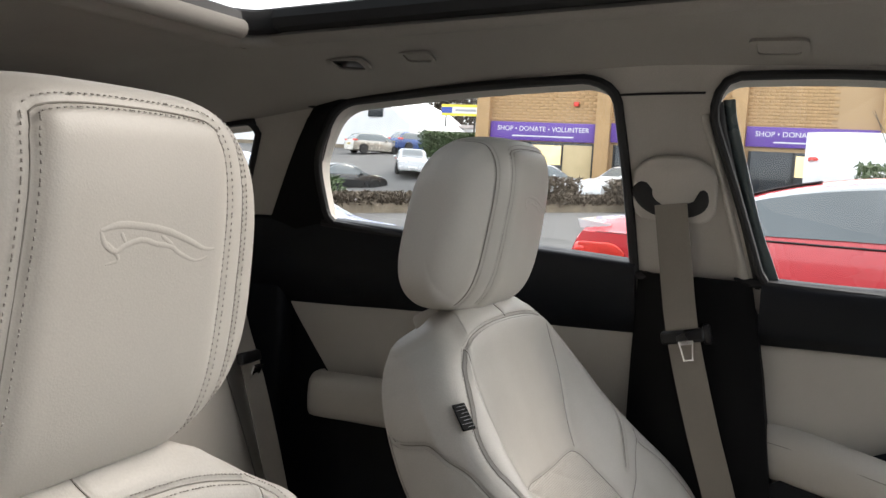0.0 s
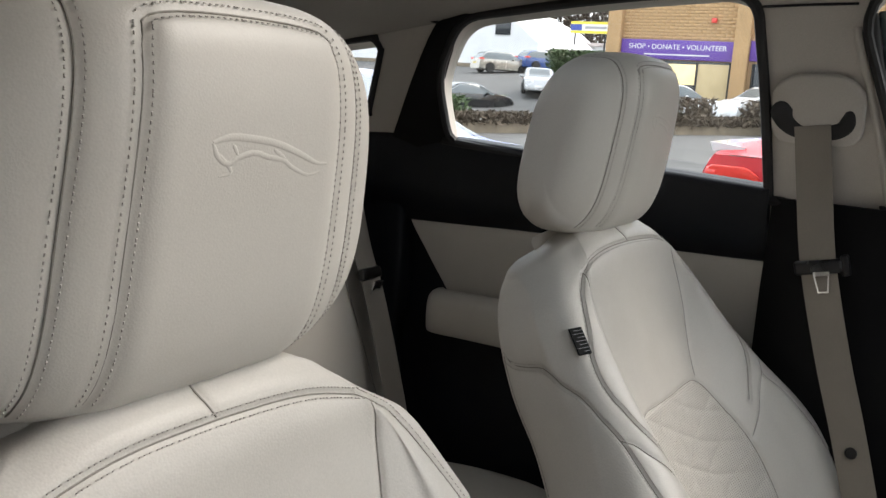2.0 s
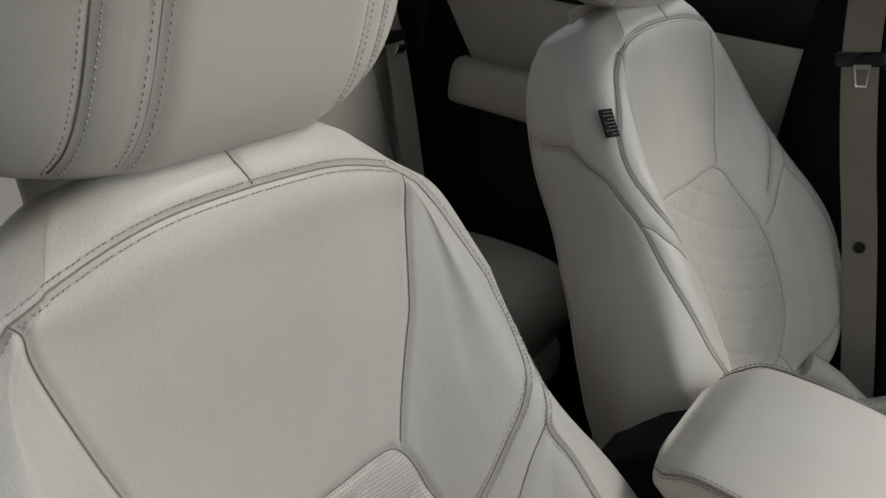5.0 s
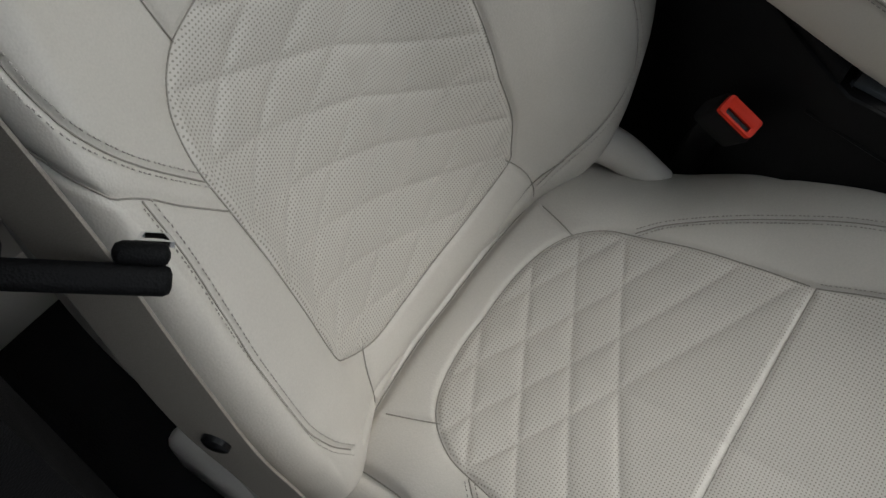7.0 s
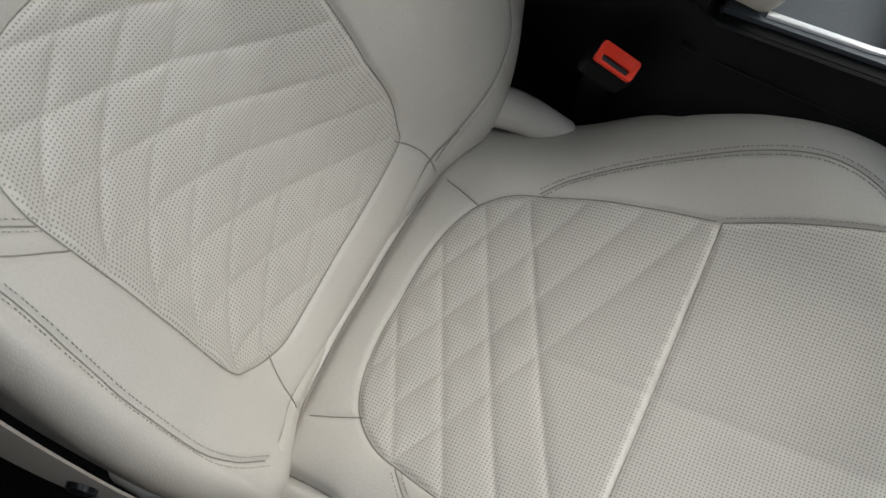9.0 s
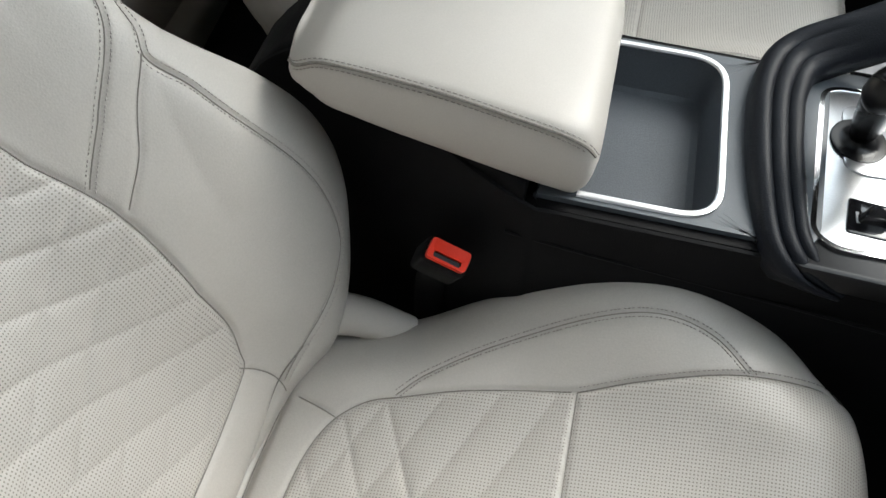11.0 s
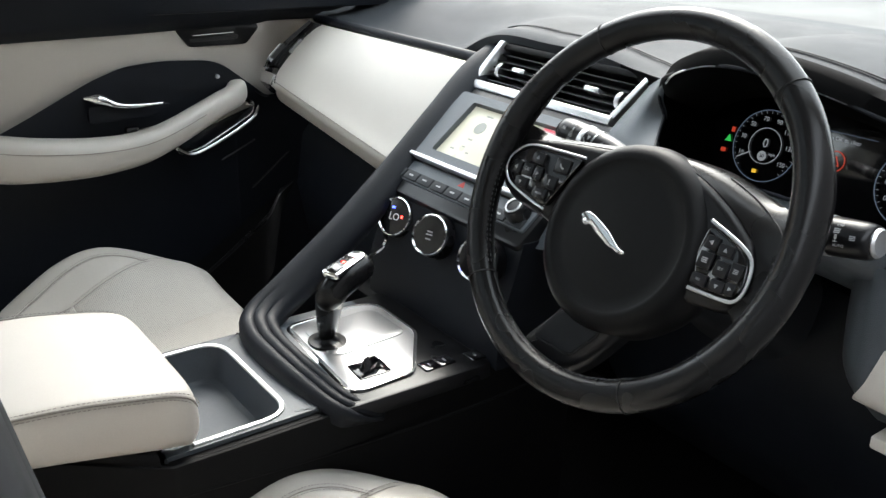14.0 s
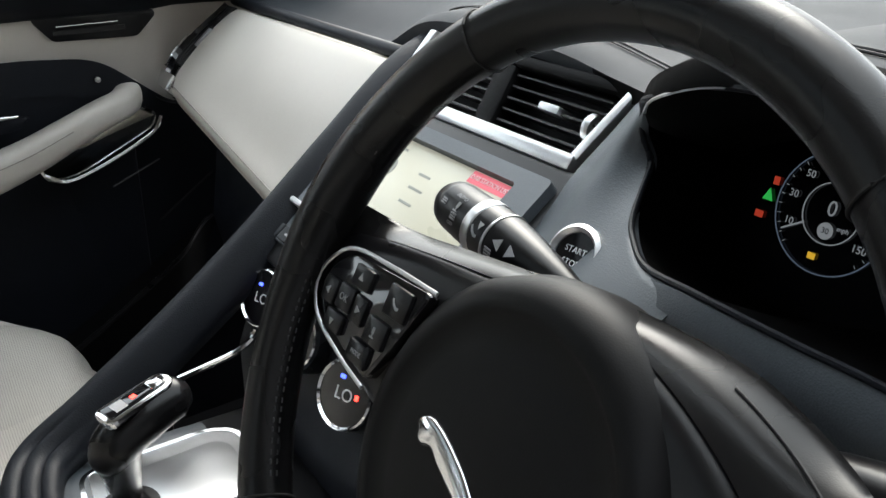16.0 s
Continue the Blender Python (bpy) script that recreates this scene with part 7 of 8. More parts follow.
fd = thing("front_passenger_door", (-0.74, 0.65, 0.4), "closed front door with cream card and dark lower trim", "car door", "passenger side doors")
upper = [[(-0.690, y, z0), (-0.668, y, z0 + 0.022), (-0.652, y, z0 + 0.060), (-0.650, y, 1.186 + 0.014 * (y > 0.6)), (-0.668, y, 1.196 + 0.014 * (y > 0.6))] for y, z0 in ((0.25, 1.094), (0.42, 1.098), (0.70, 1.102), (1.0, 1.100), (1.15, 1.098))]
part("upper_trim", thick(grid(sheet_yz(upper)), (-0.03, 0, 0)), M_NAVY, fd, "ebony soft upper door trim", 60)
card = [[(-0.735, y, 0.84), (-0.728, y, 0.92), (-0.712, y, 1.0), (-0.698, y, 1.06), (-0.694, y, z1), (-0.706, y, z1 + 0.008)] for y, z1 in ((0.25, 1.090), (0.42, 1.096), (0.70, 1.100), (0.95, 1.098), (1.13, 1.096))]
part("card", thick(grid(sheet_yz(card)), (-0.02, 0, 0)), M_CREAM, fd, "cream leather door card", 60)
dark = round_poly([(0.37, 0.925), (0.46, 0.965), (0.575, 1.022), (0.635, 1.043), (0.70, 1.046), (0.80, 1.036), (0.862, 0.985), (0.905, 0.950), (1.15, 0.935), (1.15, 0.40), (0.25, 0.40), (0.25, 0.86)], (0.03, 0.03, 0.02, 0.02, 0.03, 0.03, 0.02, 0.03, 0.01, 0.01, 0.01, 0.02), 6)
part("lower_trim", plate(dark, 0.02, basis((-0.7105, 0, 0), (0, 1, 0), (0, 0, 1), (1, 0, 0)), 0.006), M_NAVY, fd, "black lower door trim")
pocket = smooth_line([(-0.700, 0.50, 0.56), (-0.672, 0.62, 0.575), (-0.664, 0.75, 0.64), (-0.666, 0.88, 0.72), (-0.690, 1.0, 0.78)], 40)
part("door_pocket", loft([[p, p + V(0.004, 0, -0.004), V(-0.69, p[1], p[2] - 0.16), V(-0.72, p[1], p[2] - 0.16), V(-0.72, p[1], p[2])] for p in pocket]), M_BLACK, fd, "black door pocket", 40)
part("pocket_edge", tube(pocket, 0.004, 8), M_SATIN, fd)
# arm pad sweeping up into the pull
path = smooth_line([(-0.728, 0.25, 0.932), (-0.708, 0.32, 0.927), (-0.678, 0.39, 0.921), (-0.662, 0.44, 0.915), (-0.657, 0.49, 0.910), (-0.656, 0.56, 0.906), (-0.654, 0.63, 0.911), (-0.654, 0.69, 0.927), (-0.654, 0.745, 0.950), (-0.656, 0.79, 0.969), (-0.664, 0.818, 0.976), (-0.682, 0.834, 0.980), (-0.712, 0.842, 0.984)], 60)
hgt = np.interp(np.linspace(0, 1, 60), [0, 0.3, 0.5, 0.68, 0.85, 1], [0.042, 0.038, 0.032, 0.025, 0.021, 0.020])
t = np.gradient(path, axis=0)
rings = []
for p, d, h in zip(path, t, hgt):
    d = unit(d)
    s = unit(np.cross(d, (0, 0, 1)))
    u = np.cross(s, d)
    a = np.linspace(0, 2 * math.pi, 20, endpoint=False)
    c_, s_ = np.cos(a), np.sin(a)
    rings.append(p + (np.sign(c_) * np.abs(c_) ** 0.75 * min(0.034, h * 0.98))[:, None] * s + (np.sign(s_) * np.abs(s_) ** 0.75 * h)[:, None] * u)
pull = part("arm_pad", loft(rings), M_CREAM, fd, "cream leather arm pad sweeping up into a pull", 60)
line = np.array([p + s for p, s in zip(path[:48], np.stack([np.full(48, 0.033), np.zeros(48), hgt[:48] * 0.45], 1))])
part("seam", tube(line, 0.0008, 5), M_SEAM, pull)
# chrome release handle
hp = smooth_line([(-0.690, 0.560, 1.000), (-0.684, 0.585, 0.997), (-0.682, 0.612, 0.985), (-0.686, 0.64, 0.980), (-0.690, 0.694, 0.977)], 30)
part("release_handle", tube(hp, np.interp(np.linspace(0, 1, 30), [0, 0.15, 0.4, 1], [0.003, 0.0115, 0.0066, 0.0032]), 10, flat=0.9), M_CHROME, fd, "slim chrome release handle", 60)
part("handle_cup", plate(round_poly([(0.565, 0.955), (0.69, 0.958), (0.71, 0.975), (0.60, 0.985), (0.565, 0.985)], 0.008, 5), 0.003, basis((-0.6905, 0, 0), (0, 1, 0), (0, 0, 1), (1, 0, 0)), 0.001), M_NAVY, fd, "black handle recess")
# chrome cup under the pull
cup = part("pull_cup", plate(round_poly([(0.716, 0.872), (0.76, 0.876), (0.872, 0.930), (0.876, 0.955), (0.85, 0.968), (0.70, 0.905)], 0.012, 5), 0.030, basis((-0.715, 0, 0), (0, 1, 0), (0, 0, 1), (1, 0, 0)), 0.008), M_CHROME, fd, "satin metal pull cup")
ce = smooth_line([(-0.684, 0.712, 0.888), (-0.682, 0.742, 0.874), (-0.682, 0.80, 0.892), (-0.683, 0.862, 0.922), (-0.686, 0.880, 0.945)], 30)
part("cup_edge", tube(ce, 0.003, 8), M_CHROME, cup, "chrome cup edge")
# tweeter panel
tw = part("tweeter_grille", plate(round_poly([(0.728, 1.108), (0.888, 1.103), (0.892, 1.094), (0.862, 1.066), (0.752, 1.070), (0.730, 1.098)][::-1], 0.006, 4), 0.008, basis((-0.698, 0, 0), (0, 1, 0), (0, 0, 1), (1, 0, 0)), 0.002), M_SATIN, fd, "dark speaker panel in the door card")
part("speaker_line", box(-0.691, -0.688, 0.757, 0.838, 1.0895, 1.0920, 0.0008, 1), M_CHROME, tw, "thin bright line")
part("speaker_slot", box(-0.6915, -0.689, 0.752, 0.846, 1.078, 1.0855, 0.0008, 1), M_SEAL, tw)
part("lock_button", lathe([(0.004, 0), (0.0038, 0.004), (0.001, 0.005)], basis((-0.690, 0.800, 1.012), (0, 1, 0), (0, 0, 1), (1, 0, 0)), 14), M_SILVER, fd, "small round lock light")
part("window_switch", box(-0.69, -0.675, 0.622, 0.645, 0.932, 0.944, 0.003), M_PIANO, fd, "gloss black window switch")
for y0, y1, z0, z1 in ((0.80, 0.87, 0.85, 0.878), (0.86, 0.98, 0.78, 0.84)):
    part("trim_line", tube(np.array([V(-0.6895, y0, z0), V(-0.6895, y1, z1)]), 0.0016, 6), M_SATIN, fd)

for ob in fd.children_recursive:
    me = ob.data
    co = np.zeros(len(me.vertices) * 3)
    me.vertices.foreach_get("co", co)
    co = co.reshape(-1, 3)
    k = np.clip((co[:, 1] - 0.65) / 0.25, 0, 1)
    far_ = np.clip((co[:, 1] - 0.875) / 0.07, 0, 1)
    co[:, 0] -= 0.045 * k + 0.045 * far_ * far_ * (3 - 2 * far_)
    co[:, 1] += 0.02 * k
    me.vertices.foreach_set("co", co.ravel())
    me.update()
part("sail_trim", box(-0.700, -0.664, 0.45, 1.16, 1.135, 1.186, 0.004), M_NAVY, fd, "black trim at the foot of the window")

rd = thing("rear_passenger_door", (-0.74, -0.25, 0.4), "closed rear door with cream card and dark upper trim", "car door", "passenger side doors")
upper = [[(-0.694, y, z0), (-0.672, y, z0 + 0.03), (-0.652, y, z0 + 0.075), (-0.643, y, z1), (-0.662, y, z1 + 0.008)] for y, z0, z1 in ((-0.70, 1.062, 1.215), (-0.52, 1.068, 1.222), (-0.30, 1.078, 1.214), (-0.05, 1.084, 1.204), (0.066, 1.088, 1.198))]
part("upper_trim", thick(grid(sheet_yz(upper)), (-0.03, 0, 0)), M_NAVY, rd, "ebony soft upper door trim", 60)
card = [[(-0.712, y, 0.84), (-0.704, y, 0.92), (-0.698, y, 1.0), (-0.694, y, z1 - 0.01), (-0.704, y, z1)] for y, z1 in ((-0.588, 1.070), (-0.40, 1.078), (-0.2, 1.083), (0.064, 1.089))]
card = [[(x, y + (min(0.14, (1.07 - z) * 0.68) if y < -0.5 else 0), z) for x, y, z in row] for row in card]
part("card", thick(grid(sheet_yz(card)), (-0.02, 0, 0)), M_CREAM, rd, "cream leather rear door card", 60)
rp = smooth_line([(-0.690, -0.512, 0.905), (-0.676, -0.505, 0.906), (-0.664, -0.48, 0.909), (-0.660, -0.40, 0.912), (-0.660, -0.20, 0.914), (-0.662, 0.0, 0.918), (-0.668, 0.06, 0.92)], 40)
rings = []
t = np.gradient(rp, axis=0)
for p, d in zip(rp, t):
    a = np.linspace(0, 2 * math.pi, 20, endpoint=False)
    c_, s_ = np.cos(a), np.sin(a)
    rings.append(p + (np.sign(c_) * np.abs(c_) ** 0.6 * 0.034)[:, None] * V(1, 0, 0) + (np.sign(s_) * np.abs(s_) ** 0.6 * 0.040)[:, None] * V(0, 0, 1))
part("arm_pad", loft(rings), M_CREAM, rd, "cream leather arm pad", 60)
part("lower_trim", plate(round_poly([(-0.59, 0.875), (0.064, 0.875), (0.064, 0.40), (-0.59, 0.40)][::-1], 0.02, 4)[::-1], 0.028, basis((-0.728, 0, 0), (0, 1, 0), (0, 0, 1), (1, 0, 0)), 0.006), M_NAVY, rd, "black lower door trim")
part("rear_edge", join(box(-0.745, -0.716, -0.72, -0.40, 0.40, 1.075, 0.006), box(-0.735, -0.672, -0.72, -0.592, 0.40, 1.205, 0.012, 3)), M_NAVY, rd, "black door edge trim")
gh = smooth_line([(-0.672, -0.03, 1.0), (-0.652, -0.01, 0.985), (-0.648, 0.02, 0.955), (-0.660, 0.04, 0.93)], 20)
part("pull_handle", tube(gh, 0.011, 10), M_NAVY, rd, "black pull handle")
# window surround painted black at the rear corner
solid("window_corner_trim", loft([np.array([V(-side_x(z) + 0.006, y0, z), V(-side_x(z) + 0.012, (y0 + y1) / 2, z), V(-side_x(z) + 0.006, y1, z), V(-side_x(z) - 0.01, y1, z), V(-side_x(z) - 0.01, y0, z)]) for z, y0, y1 in ((1.12, -0.635, -0.485), (1.206, -0.612, -0.482), (1.262, -0.580, -0.487), (1.316, -0.549, -0.490), (1.363, -0.520, -0.469), (1.398, -0.496, -0.450), (1.420, -0.478, -0.428), (1.434, -0.44, -0.39))]), M_BLACK, "black plastic trim at the window corner", "trim", "structure", smooth=50)

# ---- outside ----
M_TARMAC = material("car_park_tarmac", (0.10, 0.10, 0.098), 0.85, grain=0.25, grain_size=0.02, stain=0.25, stain_size=1.5, bump=0.5)
M_STONE = material("retaining_stone", (0.22, 0.18, 0.13), 0.9, grain=0.35, grain_size=0.05, stain=0.3, stain_size=0.4)
M_TWIG = material("bare_hedge", (0.11, 0.085, 0.06), 0.95, grain=0.5, grain_size=0.05, stain=0.3, stain_size=0.3)
M_LEAF = material("evergreen_leaf", (0.055, 0.095, 0.03), 0.7, grain=0.3, grain_size=0.03, stain=0.3, stain_size=0.3)
M_GRASS = material("verge_grass", (0.09, 0.13, 0.045), 0.95, grain=0.3, grain_size=0.05, stain=0.3, stain_size=0.6)
M_BRICK = material("buff_brick", (0.50, 0.32, 0.16), 0.85, grain=0.25, grain_size=0.06, stain=0.12, stain_size=0.8)
M_BRICK_D = material("shaded_joint_mortar", (0.47, 0.32, 0.18), 0.9, grain=0.15, grain_size=0.03)
M_PURPLE = material("purple_banner", (0.13, 0.06, 0.34), 0.55, stain=0.04, stain_size=0.8)
M_CLAD = material("white_cladding", (0.72, 0.73, 0.74), 0.6, stain=0.08, stain_size=1.0)
M_DARKWIN = material("dark_shop_glass", (0.03, 0.035, 0.04), 0.1, stain=0.2, stain_size=0.5)
M_SHOP = material("lit_shop_interior", (0.75, 0.58, 0.30), 0.6, emit=0.35, stain=0.2, stain_size=0.6)
M_BLIND = material("cream_blind", (0.55, 0.43, 0.24), 0.7, stain=0.1, stain_size=0.6)
M_BARK = material("bark", (0.065, 0.05, 0.04), 0.9, grain=0.3, grain_size=0.05)
M_TYRE = material("tyre_rubber", (0.012, 0.012, 0.012), 0.8, grain=0.2)
M_ALLOY = material("alloy_rim", (0.45, 0.46, 0.47), 0.35, 0.8, stain=0.1)
M_CARGLASS = material("car_glass", (0.12, 0.14, 0.15), 0.06, stain=0.1, stain_size=0.5, coat=0.3)
M_TAIL = material("tail_lamp_red", (0.75, 0.05, 0.035), 0.15, stain=0.2, stain_size=0.05, coat=0.5)
M_LAMP = material("head_lamp", (0.65, 0.67, 0.68), 0.1, stain=0.2, stain_size=0.05, coat=0.5)
M_PLATEY = material("yellow_plate", (0.65, 0.50, 0.06), 0.5)


def paint(name, rgb, metal=0.0):
    return material(name, rgb, 0.25, metal, stain=0.05, stain_size=0.5, coat=0.6)


def land(x):
    return np.interp(-x, [-60, 18, 33, 38, 44, 57, 75, 300, 900], [0, 0, 0.30, 0.32, 1.15, 2.5, 4.0, 14.0, 30.0])


gx = np.r_[np.linspace(-900, -80, 14), np.linspace(-75, -18, 40), np.linspace(-16, 400, 20)]
gy = np.r_[np.linspace(-900, -60, 12), np.linspace(-55, 30, 40), np.linspace(35, 900, 12)]
pts = np.array([[V(x, y, float(land(x))) for y in gy] for x in gx])
solid("ground", grid(pts), M_TARMAC, "grey tarmac car park rising to a road", "ground", "structure", smooth=30)

# retaining wall topped by a clipped bare hedge
wa, wb = V(-19.6, -13.0, 0), V(-34.5, -6.0, 0.33)
d = unit(wb - wa)
wall = thing("retaining_wall", tuple((wa + wb) / 2), "low brown stone wall beside the car park", "wall", "", "structure")
far = np.linalg.norm(wb - wa)
nrm = unit(np.cross((0, 0, 1), d))
stone_mesh = {}
rng = random.Random(5)
part("wall_core", moved(box(-2.0, far + 4, -0.10, 0.20, -0.6, 0.30, 0.02), basis(wa, d, -nrm, (0, 0, 1))), M_STONE, wall, "mortared stone core")
for r in range(2):
    x = -1.0 + 0.2 * r
    while x < far + 2:
        k = rng.choice((0.34, 0.46, 0.58))
        key = round(k, 2)
        if key not in stone_mesh:
            stone_mesh[key] = mesh_of("stone", rbox((k - 0.03, 0.10, 0.15), 0.02, 1), M_STONE)
        st = new("stone", stone_mesh[key])
        st.parent = wall
        st.matrix_parent_inverse = Matrix.Translation(-wall.location)
        st.matrix_basis = basis(wa + d * (x + k / 2) + nrm * 0.12 * 1 + V(0, 0, 0.09 + 0.17 * r), d, -nrm, (0, 0, 1))
        x += k


def tufts(n, lo, hi, size, seed):
    """Many small crossed blades that fill a box."""
    r = np.random.RandomState(seed)
    c = lo + (np.asarray(hi) - lo) * r.rand(n, 3)
    vs, fs = [], []
    for i in range(n):
        a = r.randn(3)
        b = r.randn(3)
        a, b = unit(a) * size * (0.5 + r.rand()), unit(b) * size * 0.45 * (0.5 + r.rand())
        vs += [c[i] - a, c[i] + b, c[i] + a, c[i] - b]
        fs.append((4 * i, 4 * i + 1, 4 * i + 2, 4 * i + 3))
    return np.array(vs), fs


# Unseen dark wall, added to block sky light from the open door side.
M_LIGHT_BLOCK = material("light_block_dark", (0.13, 0.132, 0.136), 0.9, grain=0.15, grain_size=0.01, stain=0.2, stain_size=0.6, bump=0.4)
solid("boundary_wall", join(box(2.2, 2.5, -9, 6.5, -0.2, 3.8, 0.02)), M_LIGHT_BLOCK, "unseen dark wall added to cut light from the open door side", "wall", "structure")
solid("hedge", moved(tufts(7000, V(-2, -0.35, 0.28), V(far + 3, 0.35, 0.62), 0.10, 1), basis(wa, d, -nrm, (0, 0, 1))), M_TWIG, "brown bare clipped hedge on the stone wall", "hedge", "stuff", smooth=0)
solid("shrub", shifted(tufts(900, V(-0.8, -0.8, 0), V(0.8, 0.8, 0.9), 0.12, 2), -31.5, -9.2, 0.55), M_TWIG, "brown bare shrub beside the wall", "shrub", "stuff", smooth=0)
solid("shrub", shifted(tufts(900, V(-0.9, -0.9, 0), V(0.9, 0.9, 0.9), 0.12, 4), -32.6, -6.7, 0.6), M_TWIG, "brown bare shrub beside the wall", "shrub", "stuff", smooth=0)
solid("shrub", shifted(tufts(900, V(-0.7, -0.9, 0), V(0.7, 0.9, 0.8), 0.12, 6), -22.5, -14.3, 0.25), M_LEAF, "low green shrub beside the wall", "shrub", "stuff", smooth=0)
solid("green_hedge", shifted(tufts(5000, V(-0.8, -2.2, 0), V(0.8, 2.0, 1.7), 0.14, 7), -50, -21.4, 2.2), M_LEAF, "dense evergreen hedge up the road", "hedge", "stuff", smooth=0)
solid("verge", moved(box(-1.2, 1.2, -4, 4, -0.3, 0.06, 0.05), pose(-43.0, -24.5, 0.95, 0, 0, 35)), M_GRASS, "green grass verge beside the road", "verge", "structure")


# cars
def parked_car(name, label, m, coat, length, width, height, style, detail=True, plate_mat=None, group="parked cars"):
    """A car with its nose along +y in its own frame, wheels on z 0."""
    prof = {
        "hatch": [(-0.50, 0.45, 0.62), (-0.485, 0.62, 0.80), (-0.46, 0.68, 0.90), (-0.36, 0.95, 0.86), (-0.20, 0.995, 0.84), (0.0, 1.0, 0.84), (0.12, 0.96, 0.85), (0.28, 0.68, 0.92), (0.40, 0.62, 0.94), (0.475, 0.52, 0.90), (0.50, 0.38, 0.80)],
        "saloon": [(-0.50, 0.48, 0.80), (-0.49, 0.66, 0.88), (-0.40, 0.70, 0.92), (-0.32, 0.74, 0.90), (-0.19, 0.96, 0.84), (-0.05, 1.0, 0.83), (0.08, 0.95, 0.84), (0.22, 0.70, 0.92), (0.38, 0.63, 0.94), (0.47, 0.54, 0.90), (0.50, 0.40, 0.80)],
        "coupe": [(-0.50, 0.46, 0.82), (-0.49, 0.70, 0.88), (-0.45, 0.775, 0.92), (-0.385, 0.79, 0.92), (-0.25, 0.94, 0.86), (-0.12, 1.0, 0.82), (0.0, 0.985, 0.82), (0.08, 0.93, 0.83), (0.22, 0.71, 0.92), (0.38, 0.64, 0.94), (0.47, 0.54, 0.90), (0.50, 0.40, 0.80)],
        "van": [(-0.50, 0.60, 0.94), (-0.498, 0.94, 0.94), (-0.48, 0.985, 0.93), (-0.2, 1.0, 0.93), (0.15, 0.99, 0.93), (0.26, 0.93, 0.92), (0.37, 0.62, 0.94), (0.46, 0.52, 0.93), (0.50, 0.36, 0.85)],
    }[style]
    car = thing(name, m.translation, label, "car", group)
    ks = np.array(prof)
    ts = np.linspace(0, len(prof) - 1, 52)
    sm = hermite(np.arange(len(prof)), ks, ts)
    belt = {"van": 0.56, "coupe": 0.735}.get(style, 0.60)
    rings, roof = [], []
    for y, top, wf in sm:
        zt = top * height
        zb = belt * height
        w = width / 2 * (0.80 + 0.2 * math.cos(min(abs(y) * 2.0, 1) * 1.35) ** 0.6)
        low = min(zt, zb)
        wt = w * (wf if zt > zb else wf + (1 - wf) * 0.3)
        z0 = 0.19 + 0.05 * (abs(y) > 0.46)
        sill = [(0, z0), (w * 0.80, z0), (w * 0.97, z0 + 0.07), (w * 1.0, 0.42 * height), (w * 0.985, low - 0.05 if low < zb else zb - 0.03)]
        if zt > zb + (0.09 if style == "coupe" else 0.03):
            sill += [(w * 0.965, zb), (wt * 0.96 + (w - wt) * 0.1, (zt * 0.8 + zb * 0.2)), (wt * 0.86, zt - 0.03), (wt * 0.6, zt - 0.004), (0, zt)]
        else:
            sill += [(w * 0.96, low - 0.03), (w * 0.90, low - 0.012), (w * 0.78, zt - 0.006), (w * 0.5, zt), (0, zt)]
        h = sill + [(-a, b) for a, b in sill[-2:0:-1]]
        rings.append(np.array([V(a, y * length, b) for a, b in h]))
    body = part("body", moved(loft(rings), m), coat, car, "", 35)
    # glazing: panels slightly proud of the upper body
    nring = len(rings)
    for sgn, cols in ((1, (5, 6, 7)), (-1, (13, 12, 11))):
        faces_pts = []
        for i in range(nring - 1):
            if style == "van" and not 0.18 < sm[i][0] < 0.36:
                continue
            if sm[i][1] * height > belt * height + 0.10 and sm[i + 1][1] * height > belt * height + 0.10:
                faces_pts.append(i)
        if faces_pts:
            strip = []
            for i in faces_pts + [faces_pts[-1] + 1]:
                a, b, c = rings[i][cols[0]], rings[i][cols[1]], rings[i][cols[2]]
                o = V(sgn * 0.006, 0, 0.002)
                strip.append([a * 0.9 + b * 0.1 + o, a * 0.5 + b * 0.5 + o * 1.2, b + o * 1.4, b * 0.35 + c * 0.65 + o])
            strip = np.array(strip)
            n = len(strip)
            cut = int(n * 0.45)
            for part_strip in ((strip[: cut + 1], strip[cut :]) if style != "van" else (strip,)):
                if len(part_strip) > 1:
                    part("side_window", moved(thick(grid(part_strip), (-sgn * 0.004, 0, 0)), m), M_CARGLASS, car)
    for lo, hi, nm in ((0.04, 0.27, "windscreen"), (-0.49, -0.20, "rear_window")):
        if style == "van" and nm == "rear_window":
            continue
        if nm == "rear_window":
            lo, hi = {"hatch": (-0.47, -0.34), "coupe": (-0.37, -0.2), "saloon": (-0.33, -0.19)}[style]
        idx = [i for i in range(nring) if lo < sm[i][0] < hi and belt * height + 0.05 < sm[i][1] * height < height * 0.975]
        if len(idx) > 1:
            strip = np.array([[rings[i][9] * (1 - f) + V(rings[i][8][0] * 1.18 * s, rings[i][8][1], rings[i][8][2]) * f + V(0, 0.004 * (1 if nm == "windscreen" else -1), 0.006) for s, f in ((-1, 1), (-1, 0.5), (1, 0), (1, 0.5), (1, 1))] for i in idx])
            part(nm, moved(thick(grid(strip), (0, 0, -0.004)), m), M_CARGLASS, car)
    rw = 0.325 if style != "van" else 0.35
